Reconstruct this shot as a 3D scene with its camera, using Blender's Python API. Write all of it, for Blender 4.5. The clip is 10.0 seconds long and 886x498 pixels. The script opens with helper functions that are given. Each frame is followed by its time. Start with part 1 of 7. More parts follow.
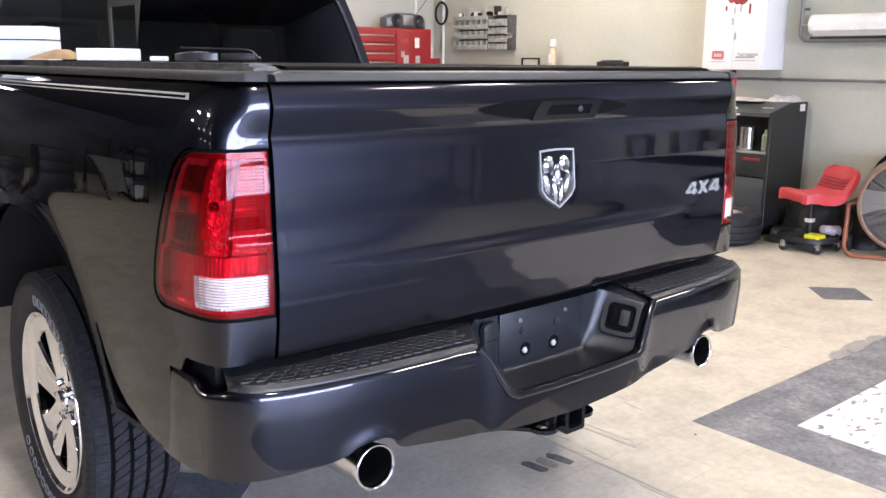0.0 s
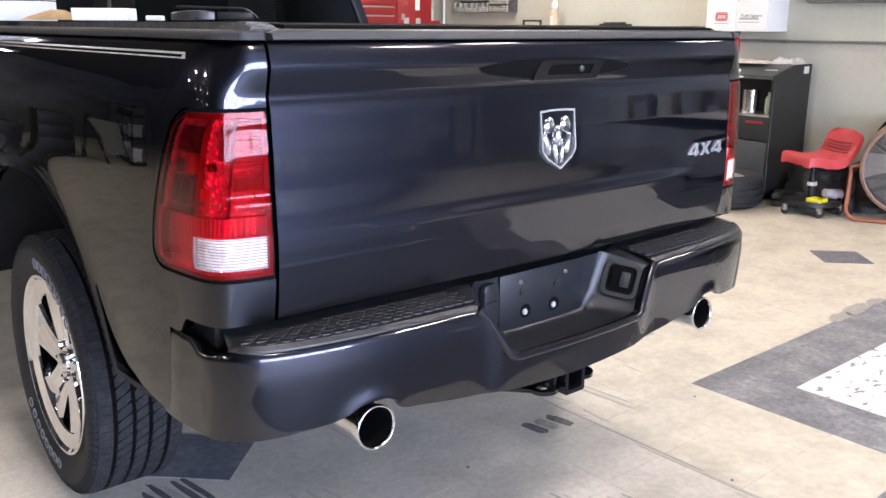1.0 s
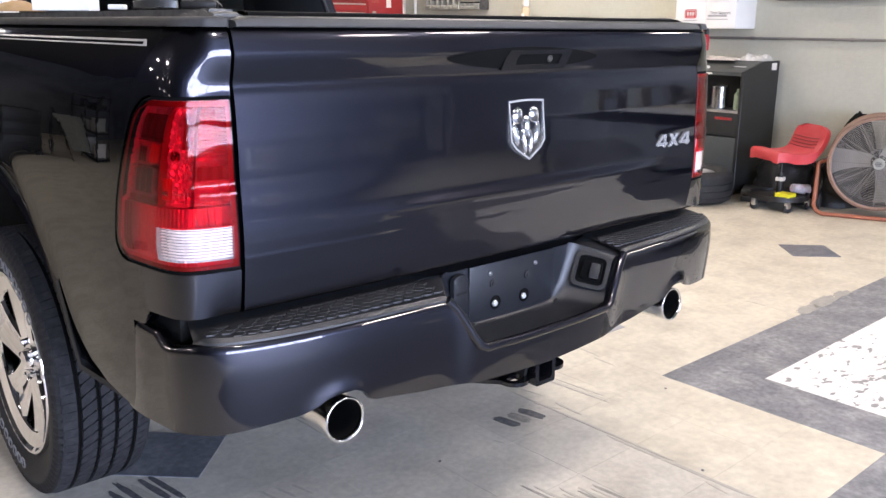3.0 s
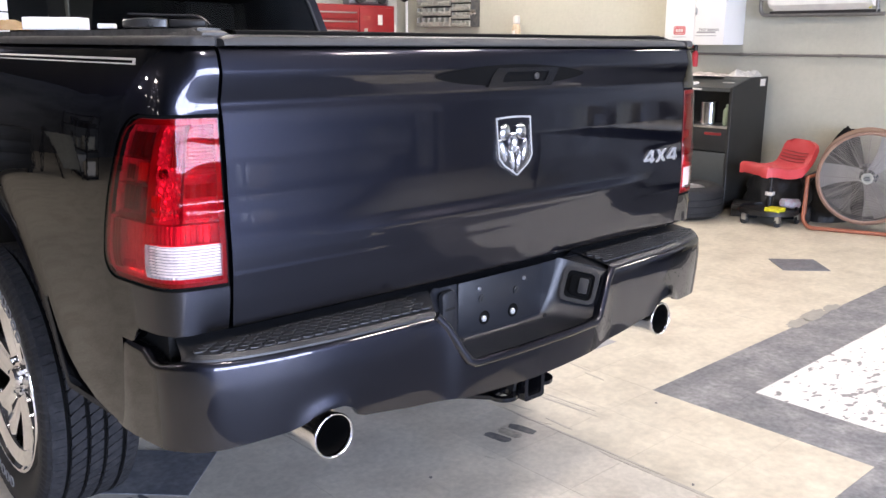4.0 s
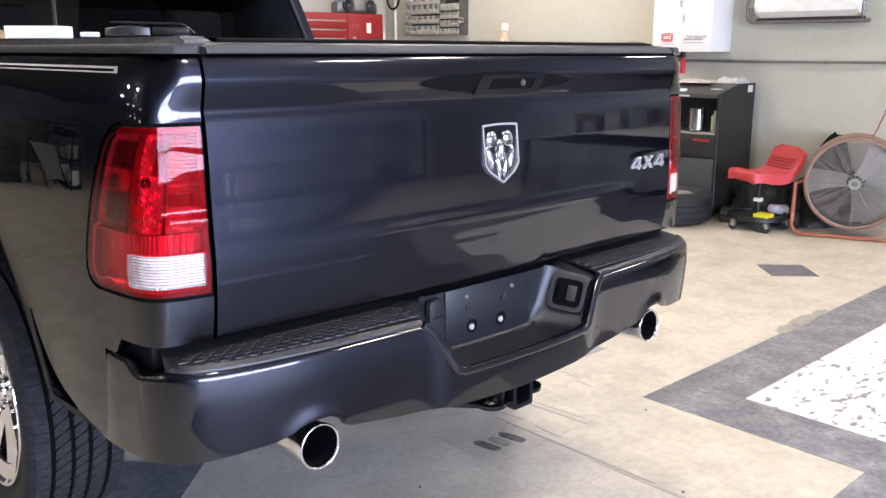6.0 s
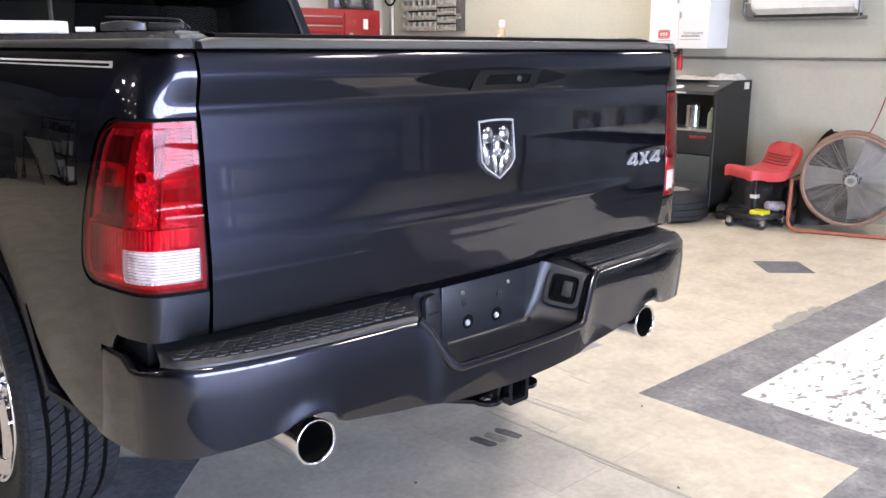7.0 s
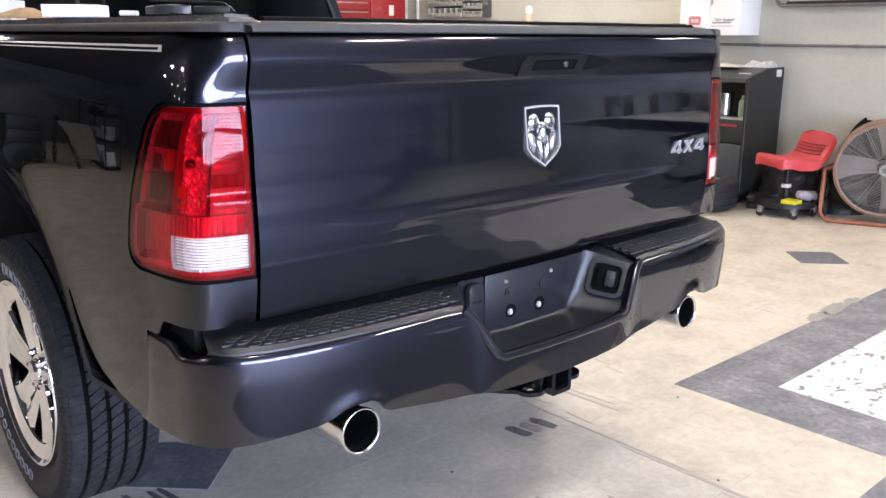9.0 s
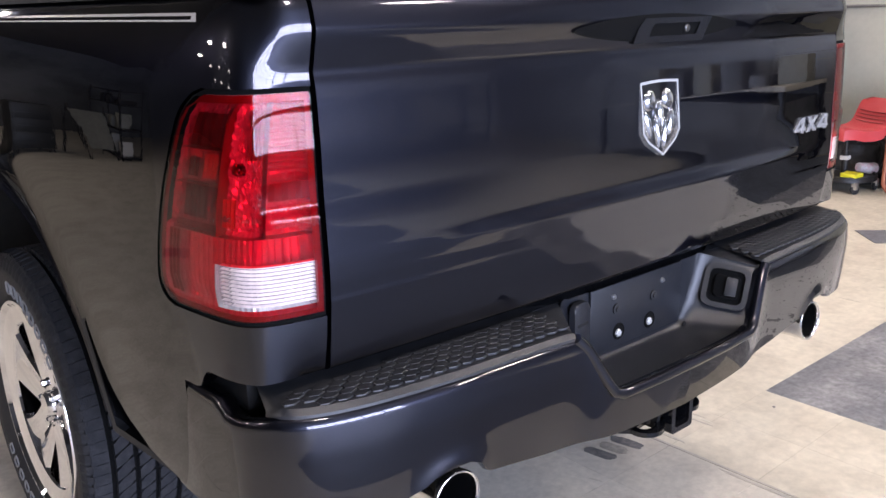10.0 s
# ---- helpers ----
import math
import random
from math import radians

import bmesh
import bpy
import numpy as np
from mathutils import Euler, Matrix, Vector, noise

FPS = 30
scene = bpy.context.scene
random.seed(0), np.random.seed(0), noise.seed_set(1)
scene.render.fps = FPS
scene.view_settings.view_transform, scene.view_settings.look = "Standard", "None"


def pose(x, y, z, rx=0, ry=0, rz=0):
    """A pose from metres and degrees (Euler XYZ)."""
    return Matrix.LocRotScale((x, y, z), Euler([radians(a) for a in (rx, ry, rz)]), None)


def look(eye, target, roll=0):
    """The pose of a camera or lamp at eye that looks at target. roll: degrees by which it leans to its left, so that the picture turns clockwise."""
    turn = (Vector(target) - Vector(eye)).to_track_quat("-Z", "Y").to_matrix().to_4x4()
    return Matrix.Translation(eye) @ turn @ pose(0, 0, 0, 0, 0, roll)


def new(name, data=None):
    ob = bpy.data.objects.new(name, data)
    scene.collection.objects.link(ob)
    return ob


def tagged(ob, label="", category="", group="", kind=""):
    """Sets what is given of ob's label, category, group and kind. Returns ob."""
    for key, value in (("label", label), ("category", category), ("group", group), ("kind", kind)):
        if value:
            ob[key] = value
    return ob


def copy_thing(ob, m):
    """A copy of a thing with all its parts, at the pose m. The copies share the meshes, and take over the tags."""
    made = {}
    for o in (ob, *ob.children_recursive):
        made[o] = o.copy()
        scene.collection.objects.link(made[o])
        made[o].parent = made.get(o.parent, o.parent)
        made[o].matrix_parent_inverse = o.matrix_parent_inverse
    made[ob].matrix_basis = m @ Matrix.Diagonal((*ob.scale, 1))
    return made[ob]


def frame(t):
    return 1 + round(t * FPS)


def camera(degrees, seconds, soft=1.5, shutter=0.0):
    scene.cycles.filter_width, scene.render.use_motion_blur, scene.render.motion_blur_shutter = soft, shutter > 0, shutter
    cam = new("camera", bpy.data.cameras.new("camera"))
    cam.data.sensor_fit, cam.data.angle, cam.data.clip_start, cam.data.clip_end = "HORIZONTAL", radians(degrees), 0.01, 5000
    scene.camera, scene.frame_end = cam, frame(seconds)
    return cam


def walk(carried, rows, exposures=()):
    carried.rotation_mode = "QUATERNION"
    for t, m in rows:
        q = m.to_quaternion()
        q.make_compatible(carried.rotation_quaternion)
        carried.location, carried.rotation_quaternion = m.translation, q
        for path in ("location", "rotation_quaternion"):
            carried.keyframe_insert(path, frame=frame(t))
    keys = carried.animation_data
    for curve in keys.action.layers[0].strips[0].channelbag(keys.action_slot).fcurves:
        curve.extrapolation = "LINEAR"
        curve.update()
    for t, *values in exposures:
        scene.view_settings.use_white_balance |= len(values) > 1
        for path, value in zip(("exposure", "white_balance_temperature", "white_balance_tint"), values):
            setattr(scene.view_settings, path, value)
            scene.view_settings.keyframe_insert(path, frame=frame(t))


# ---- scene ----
cam = camera(54.4, 10.0)
PATH = [
    (0, (-1.684, -1.519, 1.461), (-0.421, -0.026, 1.039), 0.5),
    (0.5, (-1.683, -1.526, 1.458), (-0.434, -0.033, 0.997), 0.3),
    (1, (-1.678, -1.517, 1.45), (-0.429, -0.037, 0.95), 0.4),
    (1.5, (-1.674, -1.513, 1.445), (-0.42, -0.045, 0.923), 0.4),
    (2, (-1.672, -1.514, 1.428), (-0.407, -0.055, 0.907), 0.8),
    (2.5, (-1.665, -1.514, 1.425), (-0.384, -0.067, 0.912), 0.7),
    (4, (-1.662, -1.536, 1.429), (-0.35, -0.099, 0.964), 0.3),
    (4.5, (-1.656, -1.535, 1.428), (-0.335, -0.101, 0.982), 0.3),
    (5, (-1.655, -1.537, 1.428), (-0.33, -0.104, 0.992), 0.2),
    (5.5, (-1.65, -1.534, 1.428), (-0.323, -0.104, 0.986), 0.1),
    (7, (-1.645, -1.536, 1.425), (-0.311, -0.117, 0.97), 0.2),
    (7.5, (-1.647, -1.54, 1.425), (-0.315, -0.121, 0.967), 0.3),
    (8, (-1.647, -1.54, 1.427), (-0.319, -0.117, 0.966), 0.3),
    (8.5, (-1.656, -1.521, 1.426), (-0.337, -0.091, 0.961), 0.5),
    (9, (-1.673, -1.473, 1.419), (-0.376, -0.029, 0.936), 0.3),
    (9.5, (-1.612, -1.314, 1.406), (-0.333, 0.138, 0.898), 0.1),
    (9.9, (-1.534, -1.115, 1.403), (-0.271, 0.342, 0.869), -0.7),
    (10, (-1.524, -1.048, 1.398), (-0.26, 0.405, 0.857), -1.1),
]
walk(cam, [(t, look(eye, target, roll)) for t, eye, target, roll in PATH],
     exposures=[(0.0, 0.07, 6700, 18), (9.2, 0.07, 6700, 18), (10.0, -0.09, 6700, 21)])

# ---- light and world ----
world = bpy.data.worlds.new("world")
scene.world = world
world.use_nodes = True
world.node_tree.nodes["Background"].inputs[0].default_value = (0.5, 0.55, 0.6, 1)
world.node_tree.nodes["Background"].inputs[1].default_value = 0.02
scene.view_settings.exposure = 0.0
LAMP_WATTS = 51
DAY_WATTS = 1800
CEIL = 3.9
# room limits: x left, x right, y behind the camera, y ahead
XL, XR, YB, YF = -14.0, 5.85, -7.0, 7.62


# ---- materials ----
def material(name, color, rough=0.5, metal=0.0, coat=0.0, spec=0.5, vary=0.0, vscale=6.0, bump=0.0, bscale=60.0,
             grain=0.0, gscale=120.0, rvary=0.0, tint=None, isl=0.0, coat_rough=0.03):
    """A principled material with colour variation at two scales, roughness variation and fine relief."""
    m = bpy.data.materials.new(name)
    m.use_nodes = True
    nt = m.node_tree
    b = nt.nodes["Principled BSDF"]
    b.inputs["Base Color"].default_value = (*color, 1)
    b.inputs["Roughness"].default_value = rough
    b.inputs["Metallic"].default_value = metal
    b.inputs["Coat Weight"].default_value = coat
    b.inputs["Coat Roughness"].default_value = coat_rough
    b.inputs["Specular IOR Level"].default_value = spec
    co = nt.nodes.new("ShaderNodeTexCoord")
    obj = nt.nodes.new("ShaderNodeNewGeometry")
    pos = obj.outputs["Position"]
    def noise_node(scale, detail=5.0, rough_=0.6):
        n = nt.nodes.new("ShaderNodeTexNoise")
        n.inputs["Scale"].default_value = scale
        n.inputs["Detail"].default_value = detail
        n.inputs["Roughness"].default_value = rough_
        nt.links.new(pos, n.inputs["Vector"])
        return n
    last = None
    if vary or grain or isl:
        second = tint or tuple(c * 0.55 for c in color)
        mix = nt.nodes.new("ShaderNodeMix")
        mix.data_type = "RGBA"
        mix.inputs[6].default_value = (*color, 1)
        mix.inputs[7].default_value = (*second, 1)
        n = noise_node(vscale)
        r = nt.nodes.new("ShaderNodeMapRange")
        r.inputs[1].default_value, r.inputs[2].default_value = 0.42, 0.72
        r.inputs[3].default_value, r.inputs[4].default_value = 0.0, vary
        nt.links.new(n.outputs[0], r.inputs[0])
        nt.links.new(r.outputs[0], mix.inputs[0])
        last = mix.outputs[2]
        if grain:
            g = noise_node(gscale, 3.0)
            r2 = nt.nodes.new("ShaderNodeMapRange")
            r2.inputs[1].default_value, r2.inputs[2].default_value = 0.3, 0.7
            r2.inputs[3].default_value, r2.inputs[4].default_value = 1 - grain, 1 + grain
            nt.links.new(g.outputs[0], r2.inputs[0])
            h = nt.nodes.new("ShaderNodeVectorMath")
            h.operation = "SCALE"
            nt.links.new(last, h.inputs[0])
            nt.links.new(r2.outputs[0], h.inputs["Scale"])
            last = h.outputs[0]
        if isl:
            oi = nt.nodes.new("ShaderNodeObjectInfo")
            r3 = nt.nodes.new("ShaderNodeMapRange")
            r3.inputs[3].default_value, r3.inputs[4].default_value = 1 - isl, 1 + isl
            nt.links.new(oi.outputs["Random"], r3.inputs[0])
            h = nt.nodes.new("ShaderNodeVectorMath")
            h.operation = "SCALE"
            nt.links.new(last, h.inputs[0])
            nt.links.new(r3.outputs[0], h.inputs["Scale"])
            last = h.outputs[0]
        nt.links.new(last, b.inputs["Base Color"])
    if rvary:
        n = noise_node(vscale * 2.3)
        r = nt.nodes.new("ShaderNodeMapRange")
        r.inputs[3].default_value, r.inputs[4].default_value = max(0.0, rough - rvary), min(1.0, rough + rvary)
        nt.links.new(n.outputs[0], r.inputs[0])
        nt.links.new(r.outputs[0], b.inputs["Roughness"])
    if bump:
        n = noise_node(bscale, 6.0)
        bu = nt.nodes.new("ShaderNodeBump")
        bu.inputs["Strength"].default_value = bump
        bu.inputs["Distance"].default_value = 0.01
        nt.links.new(n.outputs[0], bu.inputs["Height"])
        nt.links.new(bu.outputs[0], b.inputs["Normal"])
    return m


def glass(name, color, rough=0.0, gloss=1.0, ior=1.5):
    """A thin tinted pane: what lies behind shows through its tint, with Fresnel gloss on top."""
    m = bpy.data.materials.new(name)
    m.use_nodes = True
    nt = m.node_tree
    nt.nodes.clear()
    out = nt.nodes.new("ShaderNodeOutputMaterial")
    mix = nt.nodes.new("ShaderNodeMixShader")
    tr = nt.nodes.new("ShaderNodeBsdfTransparent")
    gl = nt.nodes.new("ShaderNodeBsdfGlossy")
    fr = nt.nodes.new("ShaderNodeFresnel")
    fr.inputs["IOR"].default_value = ior
    tr.inputs["Color"].default_value = (*color, 1)
    gl.inputs["Color"].default_value = (gloss, gloss, gloss, 1)
    gl.inputs["Roughness"].default_value = rough
    nt.links.new(fr.outputs[0], mix.inputs[0])
    nt.links.new(tr.outputs[0], mix.inputs[1])
    nt.links.new(gl.outputs[0], mix.inputs[2])
    nt.links.new(mix.outputs[0], out.inputs["Surface"])
    return m


def glow(name, color, strength):
    m = bpy.data.materials.new(name)
    m.use_nodes = True
    b = m.node_tree.nodes["Principled BSDF"]
    b.inputs["Base Color"].default_value = (0.8, 0.8, 0.8, 1)
    b.inputs["Emission Color"].default_value = (*color, 1)
    b.inputs["Emission Strength"].default_value = strength
    return m


PAINT = material("truck_paint", (0.0205, 0.0212, 0.0290), rough=0.34, metal=1.0, coat=1.0, spec=0.5, vary=0.5, vscale=900, tint=(0.0290, 0.0300, 0.0410), coat_rough=0.028)
PAINT.node_tree.nodes["Principled BSDF"].inputs["Coat IOR"].default_value = 1.57
PAINT.node_tree.nodes["Principled BSDF"].inputs["Specular Tint"].default_value = (0.22, 0.22, 0.24, 1)


def orange_peel(m, strength, scale):
    """Faint waviness of a sprayed clear coat."""
    nt = m.node_tree
    b = nt.nodes["Principled BSDF"]
    geo = nt.nodes.new("ShaderNodeNewGeometry")
    n = nt.nodes.new("ShaderNodeTexNoise")
    n.inputs["Scale"].default_value = scale
    n.inputs["Detail"].default_value = 3.0
    bu = nt.nodes.new("ShaderNodeBump")
    bu.inputs["Strength"].default_value = strength
    bu.inputs["Distance"].default_value = 0.002
    nt.links.new(geo.outputs["Position"], n.inputs["Vector"])
    nt.links.new(n.outputs[0], bu.inputs["Height"])
    nt.links.new(bu.outputs[0], b.inputs["Coat Normal"])
    # hazy dust film in soft patches
    d = nt.nodes.new("ShaderNodeTexNoise")
    d.inputs["Scale"].default_value = 3.2
    d.inputs["Detail"].default_value = 6.0
    r = nt.nodes.new("ShaderNodeMapRange")
    r.inputs[1].default_value, r.inputs[2].default_value = 0.4, 0.75
    r.inputs[3].default_value, r.inputs[4].default_value = 0.002, 0.022
    nt.links.new(geo.outputs["Position"], d.inputs["Vector"])
    nt.links.new(d.outputs[0], r.inputs[0])
    nt.links.new(r.outputs[0], b.inputs["Coat Roughness"])


orange_peel(PAINT, 0.03, 34)
STEP_PLASTIC = material("step_plastic", (0.0125, 0.013, 0.0145), rough=0.4, vary=0.5, vscale=16, bump=0.1, bscale=600, tint=(0.028, 0.028, 0.03))
BLACK_PLASTIC = material("black_plastic", (0.012, 0.012, 0.013), rough=0.5, vary=0.4, vscale=25, bump=0.12, bscale=700, tint=(0.022, 0.022, 0.023))
PANEL_PLASTIC = material("grey_black_plastic", (0.009, 0.010, 0.013), rough=0.38, vary=0.3, vscale=30, bump=0.08, bscale=900, tint=(0.015, 0.0165, 0.021))
RUBBER = material("tyre_rubber", (0.011, 0.011, 0.012), rough=0.72, vary=0.6, vscale=18, bump=0.15, bscale=200, tint=(0.024, 0.024, 0.025))
TREAD = material("tread_rubber", (0.021, 0.021, 0.023), rough=0.85, spec=0.2, vary=0.7, vscale=45, bump=0.4, bscale=250, tint=(0.043, 0.042, 0.044))
CHROME = material("chrome", (0.86, 0.86, 0.87), rough=0.05, metal=1.0, rvary=0.04, vscale=8)
POLISHED = material("polished_steel", (0.82, 0.81, 0.79), rough=0.13, metal=1.0, rvary=0.05, vscale=25)
BADGE = material("badge_chrome", (0.9, 0.9, 0.9), rough=0.2, metal=0.8, rvary=0.08, vscale=60)
BADGE_DULL = material("worn_badge_chrome", (0.62, 0.62, 0.63), rough=0.24, metal=0.75, rvary=0.1, vary=0.5, vscale=90, tint=(0.35, 0.35, 0.36))
SILVER = material("satin_chrome", (0.66, 0.66, 0.67), rough=0.16, metal=1.0, rvary=0.06, vscale=40)
STEEL = material("brushed_steel", (0.55, 0.55, 0.56), rough=0.32, metal=1.0, rvary=0.12, vscale=20)
GUN_METAL = material("gun_metal", (0.2, 0.2, 0.2), rough=0.3, metal=1.0, rvary=0.1, vscale=20)
DARK_METAL = material("dark_metal", (0.012, 0.012, 0.013), rough=0.4, metal=0.2, vary=0.5, vscale=20, tint=(0.05, 0.045, 0.04), bump=0.1, bscale=150)
UNDER = material("underbody_black", (0.008, 0.008, 0.008), rough=0.85, spec=0.2, vary=0.4, vscale=10, tint=(0.02, 0.018, 0.016))
# Near black: paints shade in recesses, grooves and holes; also seals and bore.
SHADE_SEAL_BLACK = material("shade_and_seal_black", (0.003, 0.003, 0.003), rough=0.95, spec=0.1)
VINYL = material("black_vinyl", (0.006, 0.006, 0.0065), rough=0.7, spec=0.06, vary=0.5, vscale=14, bump=0.25, bscale=500, tint=(0.012, 0.012, 0.013))
GREY_RAIL = material("grey_rail", (0.10, 0.098, 0.095), rough=0.55, vary=0.9, vscale=34, tint=(0.03, 0.03, 0.03), bump=0.1, bscale=300)
CAP_DUST = material("dusty_cap", (0.030, 0.030, 0.030), rough=0.5, vary=0.6, vscale=22, tint=(0.02, 0.02, 0.02), bump=0.1, bscale=300)
DARK_GLASS = glass("tinted_glass", (0.44, 0.46, 0.44))
SCREEN_GLASS = glass("windscreen_glass", (0.75, 0.78, 0.76))
CAP_GREY = material("dull_rail_cap", (0.046, 0.045, 0.045), rough=0.6, spec=0.2, vary=0.6, vscale=30, tint=(0.024, 0.024, 0.024), bump=0.15, bscale=400)
RED_LENS = glass("red_lens", (0.80, 0.009, 0.02), gloss=0.6)
CLEAR_LENS = glass("clear_lens", (0.94, 0.89, 0.88), gloss=0.7)
GLOSS_BLACK = material("gloss_black", (0.006, 0.006, 0.007), rough=0.12, vary=0.4, vscale=30, rvary=0.06)
SMOKE_PLASTIC = material("dark_red_plastic", (0.13, 0.02, 0.022), rough=0.3)
CHAMBER = material("dark_lamp_chamber", (0.05, 0.012, 0.013), rough=0.35, vary=0.6, vscale=50, tint=(0.11, 0.02, 0.02))
SIDE_LENS = glass("side_red_lens", (0.78, 0.012, 0.024), gloss=0.8)
RED_PLASTIC = material("red_plastic", (0.45, 0.05, 0.05), rough=0.3)
REFLECTOR = material("lamp_reflector", (0.88, 0.88, 0.88), rough=0.2, metal=0.55, vary=0.5, vscale=60, tint=(0.5, 0.5, 0.5))
LENS_WHITE = material("white_lens_rib", (0.92, 0.84, 0.82), rough=0.25, vary=0.7, vscale=70, tint=(0.5, 0.46, 0.46))
ZINC = material("zinc_plate", (0.5, 0.5, 0.49), rough=0.4, metal=0.35, vary=0.4, vscale=120, tint=(0.5, 0.5, 0.49))
STRIPE = material("silver_stripe", (0.5, 0.5, 0.51), rough=0.35, metal=0.3, coat=0.6)
WHITE_MARK = material("tyre_lettering", (0.22, 0.22, 0.215), rough=0.7, vary=0.5, vscale=60)
FLOOR_MAT = material("floor_tile_cream", (0.63, 0.572, 0.455), rough=0.42, vary=0.8, vscale=4.5, tint=(0.46, 0.405, 0.315), grain=0.10, gscale=26, rvary=0.14, bump=0.05, bscale=30, isl=0.035)
LANE_MAT = material("floor_tile_worn_dimmed", (0.575, 0.53, 0.45), rough=0.42, vary=0.8, vscale=3.4, tint=(0.39, 0.352, 0.295), grain=0.11, gscale=40, rvary=0.14, bump=0.05, bscale=30, isl=0.04)
# Unseen floor, made dark to darken what the truck paint mirrors.
DARK_FLOOR = material("dark_reflected_floor", (0.105, 0.115, 0.14), rough=0.5, vary=0.8, vscale=1.1, tint=(0.05, 0.053, 0.06), grain=0.2, gscale=20, rvary=0.1)
GROUT = material("floor_seam", (0.46, 0.41, 0.33), rough=0.8, vary=0.5, vscale=4)
GREY_TILE = material("floor_tile_grey", (0.17, 0.17, 0.18), rough=0.45, vary=0.95, vscale=7, tint=(0.32, 0.31, 0.31), grain=0.3, gscale=38, rvary=0.12, bump=0.05, bscale=40, isl=0.06)
BLUE_TILE = material("floor_tile_slate", (0.13, 0.135, 0.155), rough=0.45, vary=0.9, vscale=9, tint=(0.21, 0.21, 0.22), grain=0.25, gscale=40, rvary=0.12)
WALL_PAINT = material("painted_block", (0.458, 0.45, 0.37), rough=0.6, vary=0.5, vscale=1.4, tint=(0.40, 0.38, 0.305), bump=0.35, bscale=70, grain=0.03, gscale=25)
WALL_TAN = material("painted_block_tan", (0.48, 0.473, 0.41), rough=0.6, vary=0.5, vscale=1.2, tint=(0.42, 0.39, 0.34), bump=0.3, bscale=70)
# Dark tone stands in for the dimness of the rest of the shop.
WALL_DARK = material("dark_wall", (0.12, 0.12, 0.121), rough=0.7, vary=0.9, vscale=0.8, tint=(0.035, 0.035, 0.036), bump=0.2, bscale=40)
WALL_GREY = material("grey_block", (0.42, 0.44, 0.47), rough=0.6, vary=0.8, vscale=0.9, tint=(0.08, 0.08, 0.083), bump=0.3, bscale=70)
# Pale tone of the unseen back wall brightens the tailgate's reflections.
WALL_PALE = material("pale_back_wall", (0.72, 0.77, 0.84), rough=0.7, vary=0.75, vscale=0.9, tint=(0.25, 0.26, 0.28), bump=0.2, bscale=40)
CEIL_MAT = material("dark_ceiling", (0.06, 0.06, 0.061), rough=0.8, vary=0.4, vscale=0.5, tint=(0.04, 0.04, 0.041))
WHITE_PAINT = material("white_enamel", (0.8, 0.79, 0.76), rough=0.35, vary=0.3, vscale=3, tint=(0.7, 0.68, 0.63))
RED_PAINT = material("red_enamel", (0.27, 0.016, 0.018), rough=0.35, vary=0.5, vscale=9, tint=(0.18, 0.010, 0.012), coat=0.3)
RED_SEAT = material("red_vinyl", (0.54, 0.06, 0.065), rough=0.45, vary=0.6, vscale=9, tint=(0.48, 0.025, 0.03), bump=0.1, bscale=300)
ORANGE = material("orange_frame", (0.31, 0.10, 0.05), rough=0.5, vary=0.7, vscale=20, tint=(0.3, 0.1, 0.06), bump=0.1, bscale=150)
FAN_GREY = material("fan_guard", (0.36, 0.335, 0.31), rough=0.45, metal=0.4, vary=0.5, vscale=20)
RIM_DUST = material("dusty_rim", (0.24, 0.14, 0.10), rough=0.55, vary=0.7, vscale=16, tint=(0.3, 0.19, 0.13))
BLADE = material("fan_blade", (0.50, 0.48, 0.455), rough=0.5, metal=0.1, vary=0.6, vscale=8, tint=(0.33, 0.31, 0.29))
MACHINE = material("machine_black", (0.011, 0.0115, 0.0115), rough=0.5, vary=0.5, vscale=8, tint=(0.02, 0.021, 0.02), bump=0.08, bscale=300)
CUPBOARD = material("mottled_cupboard", (0.17, 0.17, 0.175), rough=0.5, vary=0.9, vscale=3.5, tint=(0.05, 0.05, 0.052))
MACHINE_GREY = material("machine_grey", (0.05, 0.054, 0.051), rough=0.4, vary=0.5, vscale=5, tint=(0.07, 0.074, 0.07))
CARD = material("white_card", (0.66, 0.62, 0.55), rough=0.6, vary=0.4, vscale=20, tint=(0.66, 0.66, 0.65))
WHITE_BOX = material("white_carton", (0.86, 0.85, 0.82), rough=0.5, vary=0.3, vscale=20, tint=(0.76, 0.75, 0.72))
MANILA = material("manila_paper", (0.66, 0.47, 0.26), rough=0.7, vary=0.5, vscale=30, tint=(0.5, 0.31, 0.12), bump=0.2, bscale=90)
CLOTH = material("shop_rag", (0.5, 0.45, 0.4), rough=0.9, vary=0.7, vscale=25, tint=(0.33, 0.29, 0.26), bump=0.5, bscale=120)
PIPE_GREY = material("conduit_grey", (0.2, 0.19, 0.175), rough=0.45, metal=0.4, vary=0.5, vscale=12)
PAPER = material("masking_paper", (0.8, 0.78, 0.72), rough=0.65, vary=0.3, vscale=8)
BIN_GREY = material("bin_grey", (0.33, 0.325, 0.28), rough=0.55, vary=0.6, vscale=14, tint=(0.22, 0.215, 0.185))
BIN_DARK = material("bin_shadow", (0.05, 0.05, 0.048), rough=0.7, vary=0.6, vscale=25, tint=(0.16, 0.14, 0.12))
BAG = material("black_bag", (0.016, 0.016, 0.016), rough=0.38, vary=0.7, vscale=14, tint=(0.035, 0.034, 0.032), bump=0.7, bscale=28)
YELLOW = material("yellow_plastic", (0.75, 0.68, 0.03), rough=0.4, vary=0.3, vscale=20)
TUBE = glow("lit_tube", (1.0, 0.97, 0.92), 9.0)
INK = material("printed_ink", (0.04, 0.04, 0.04), rough=0.6)
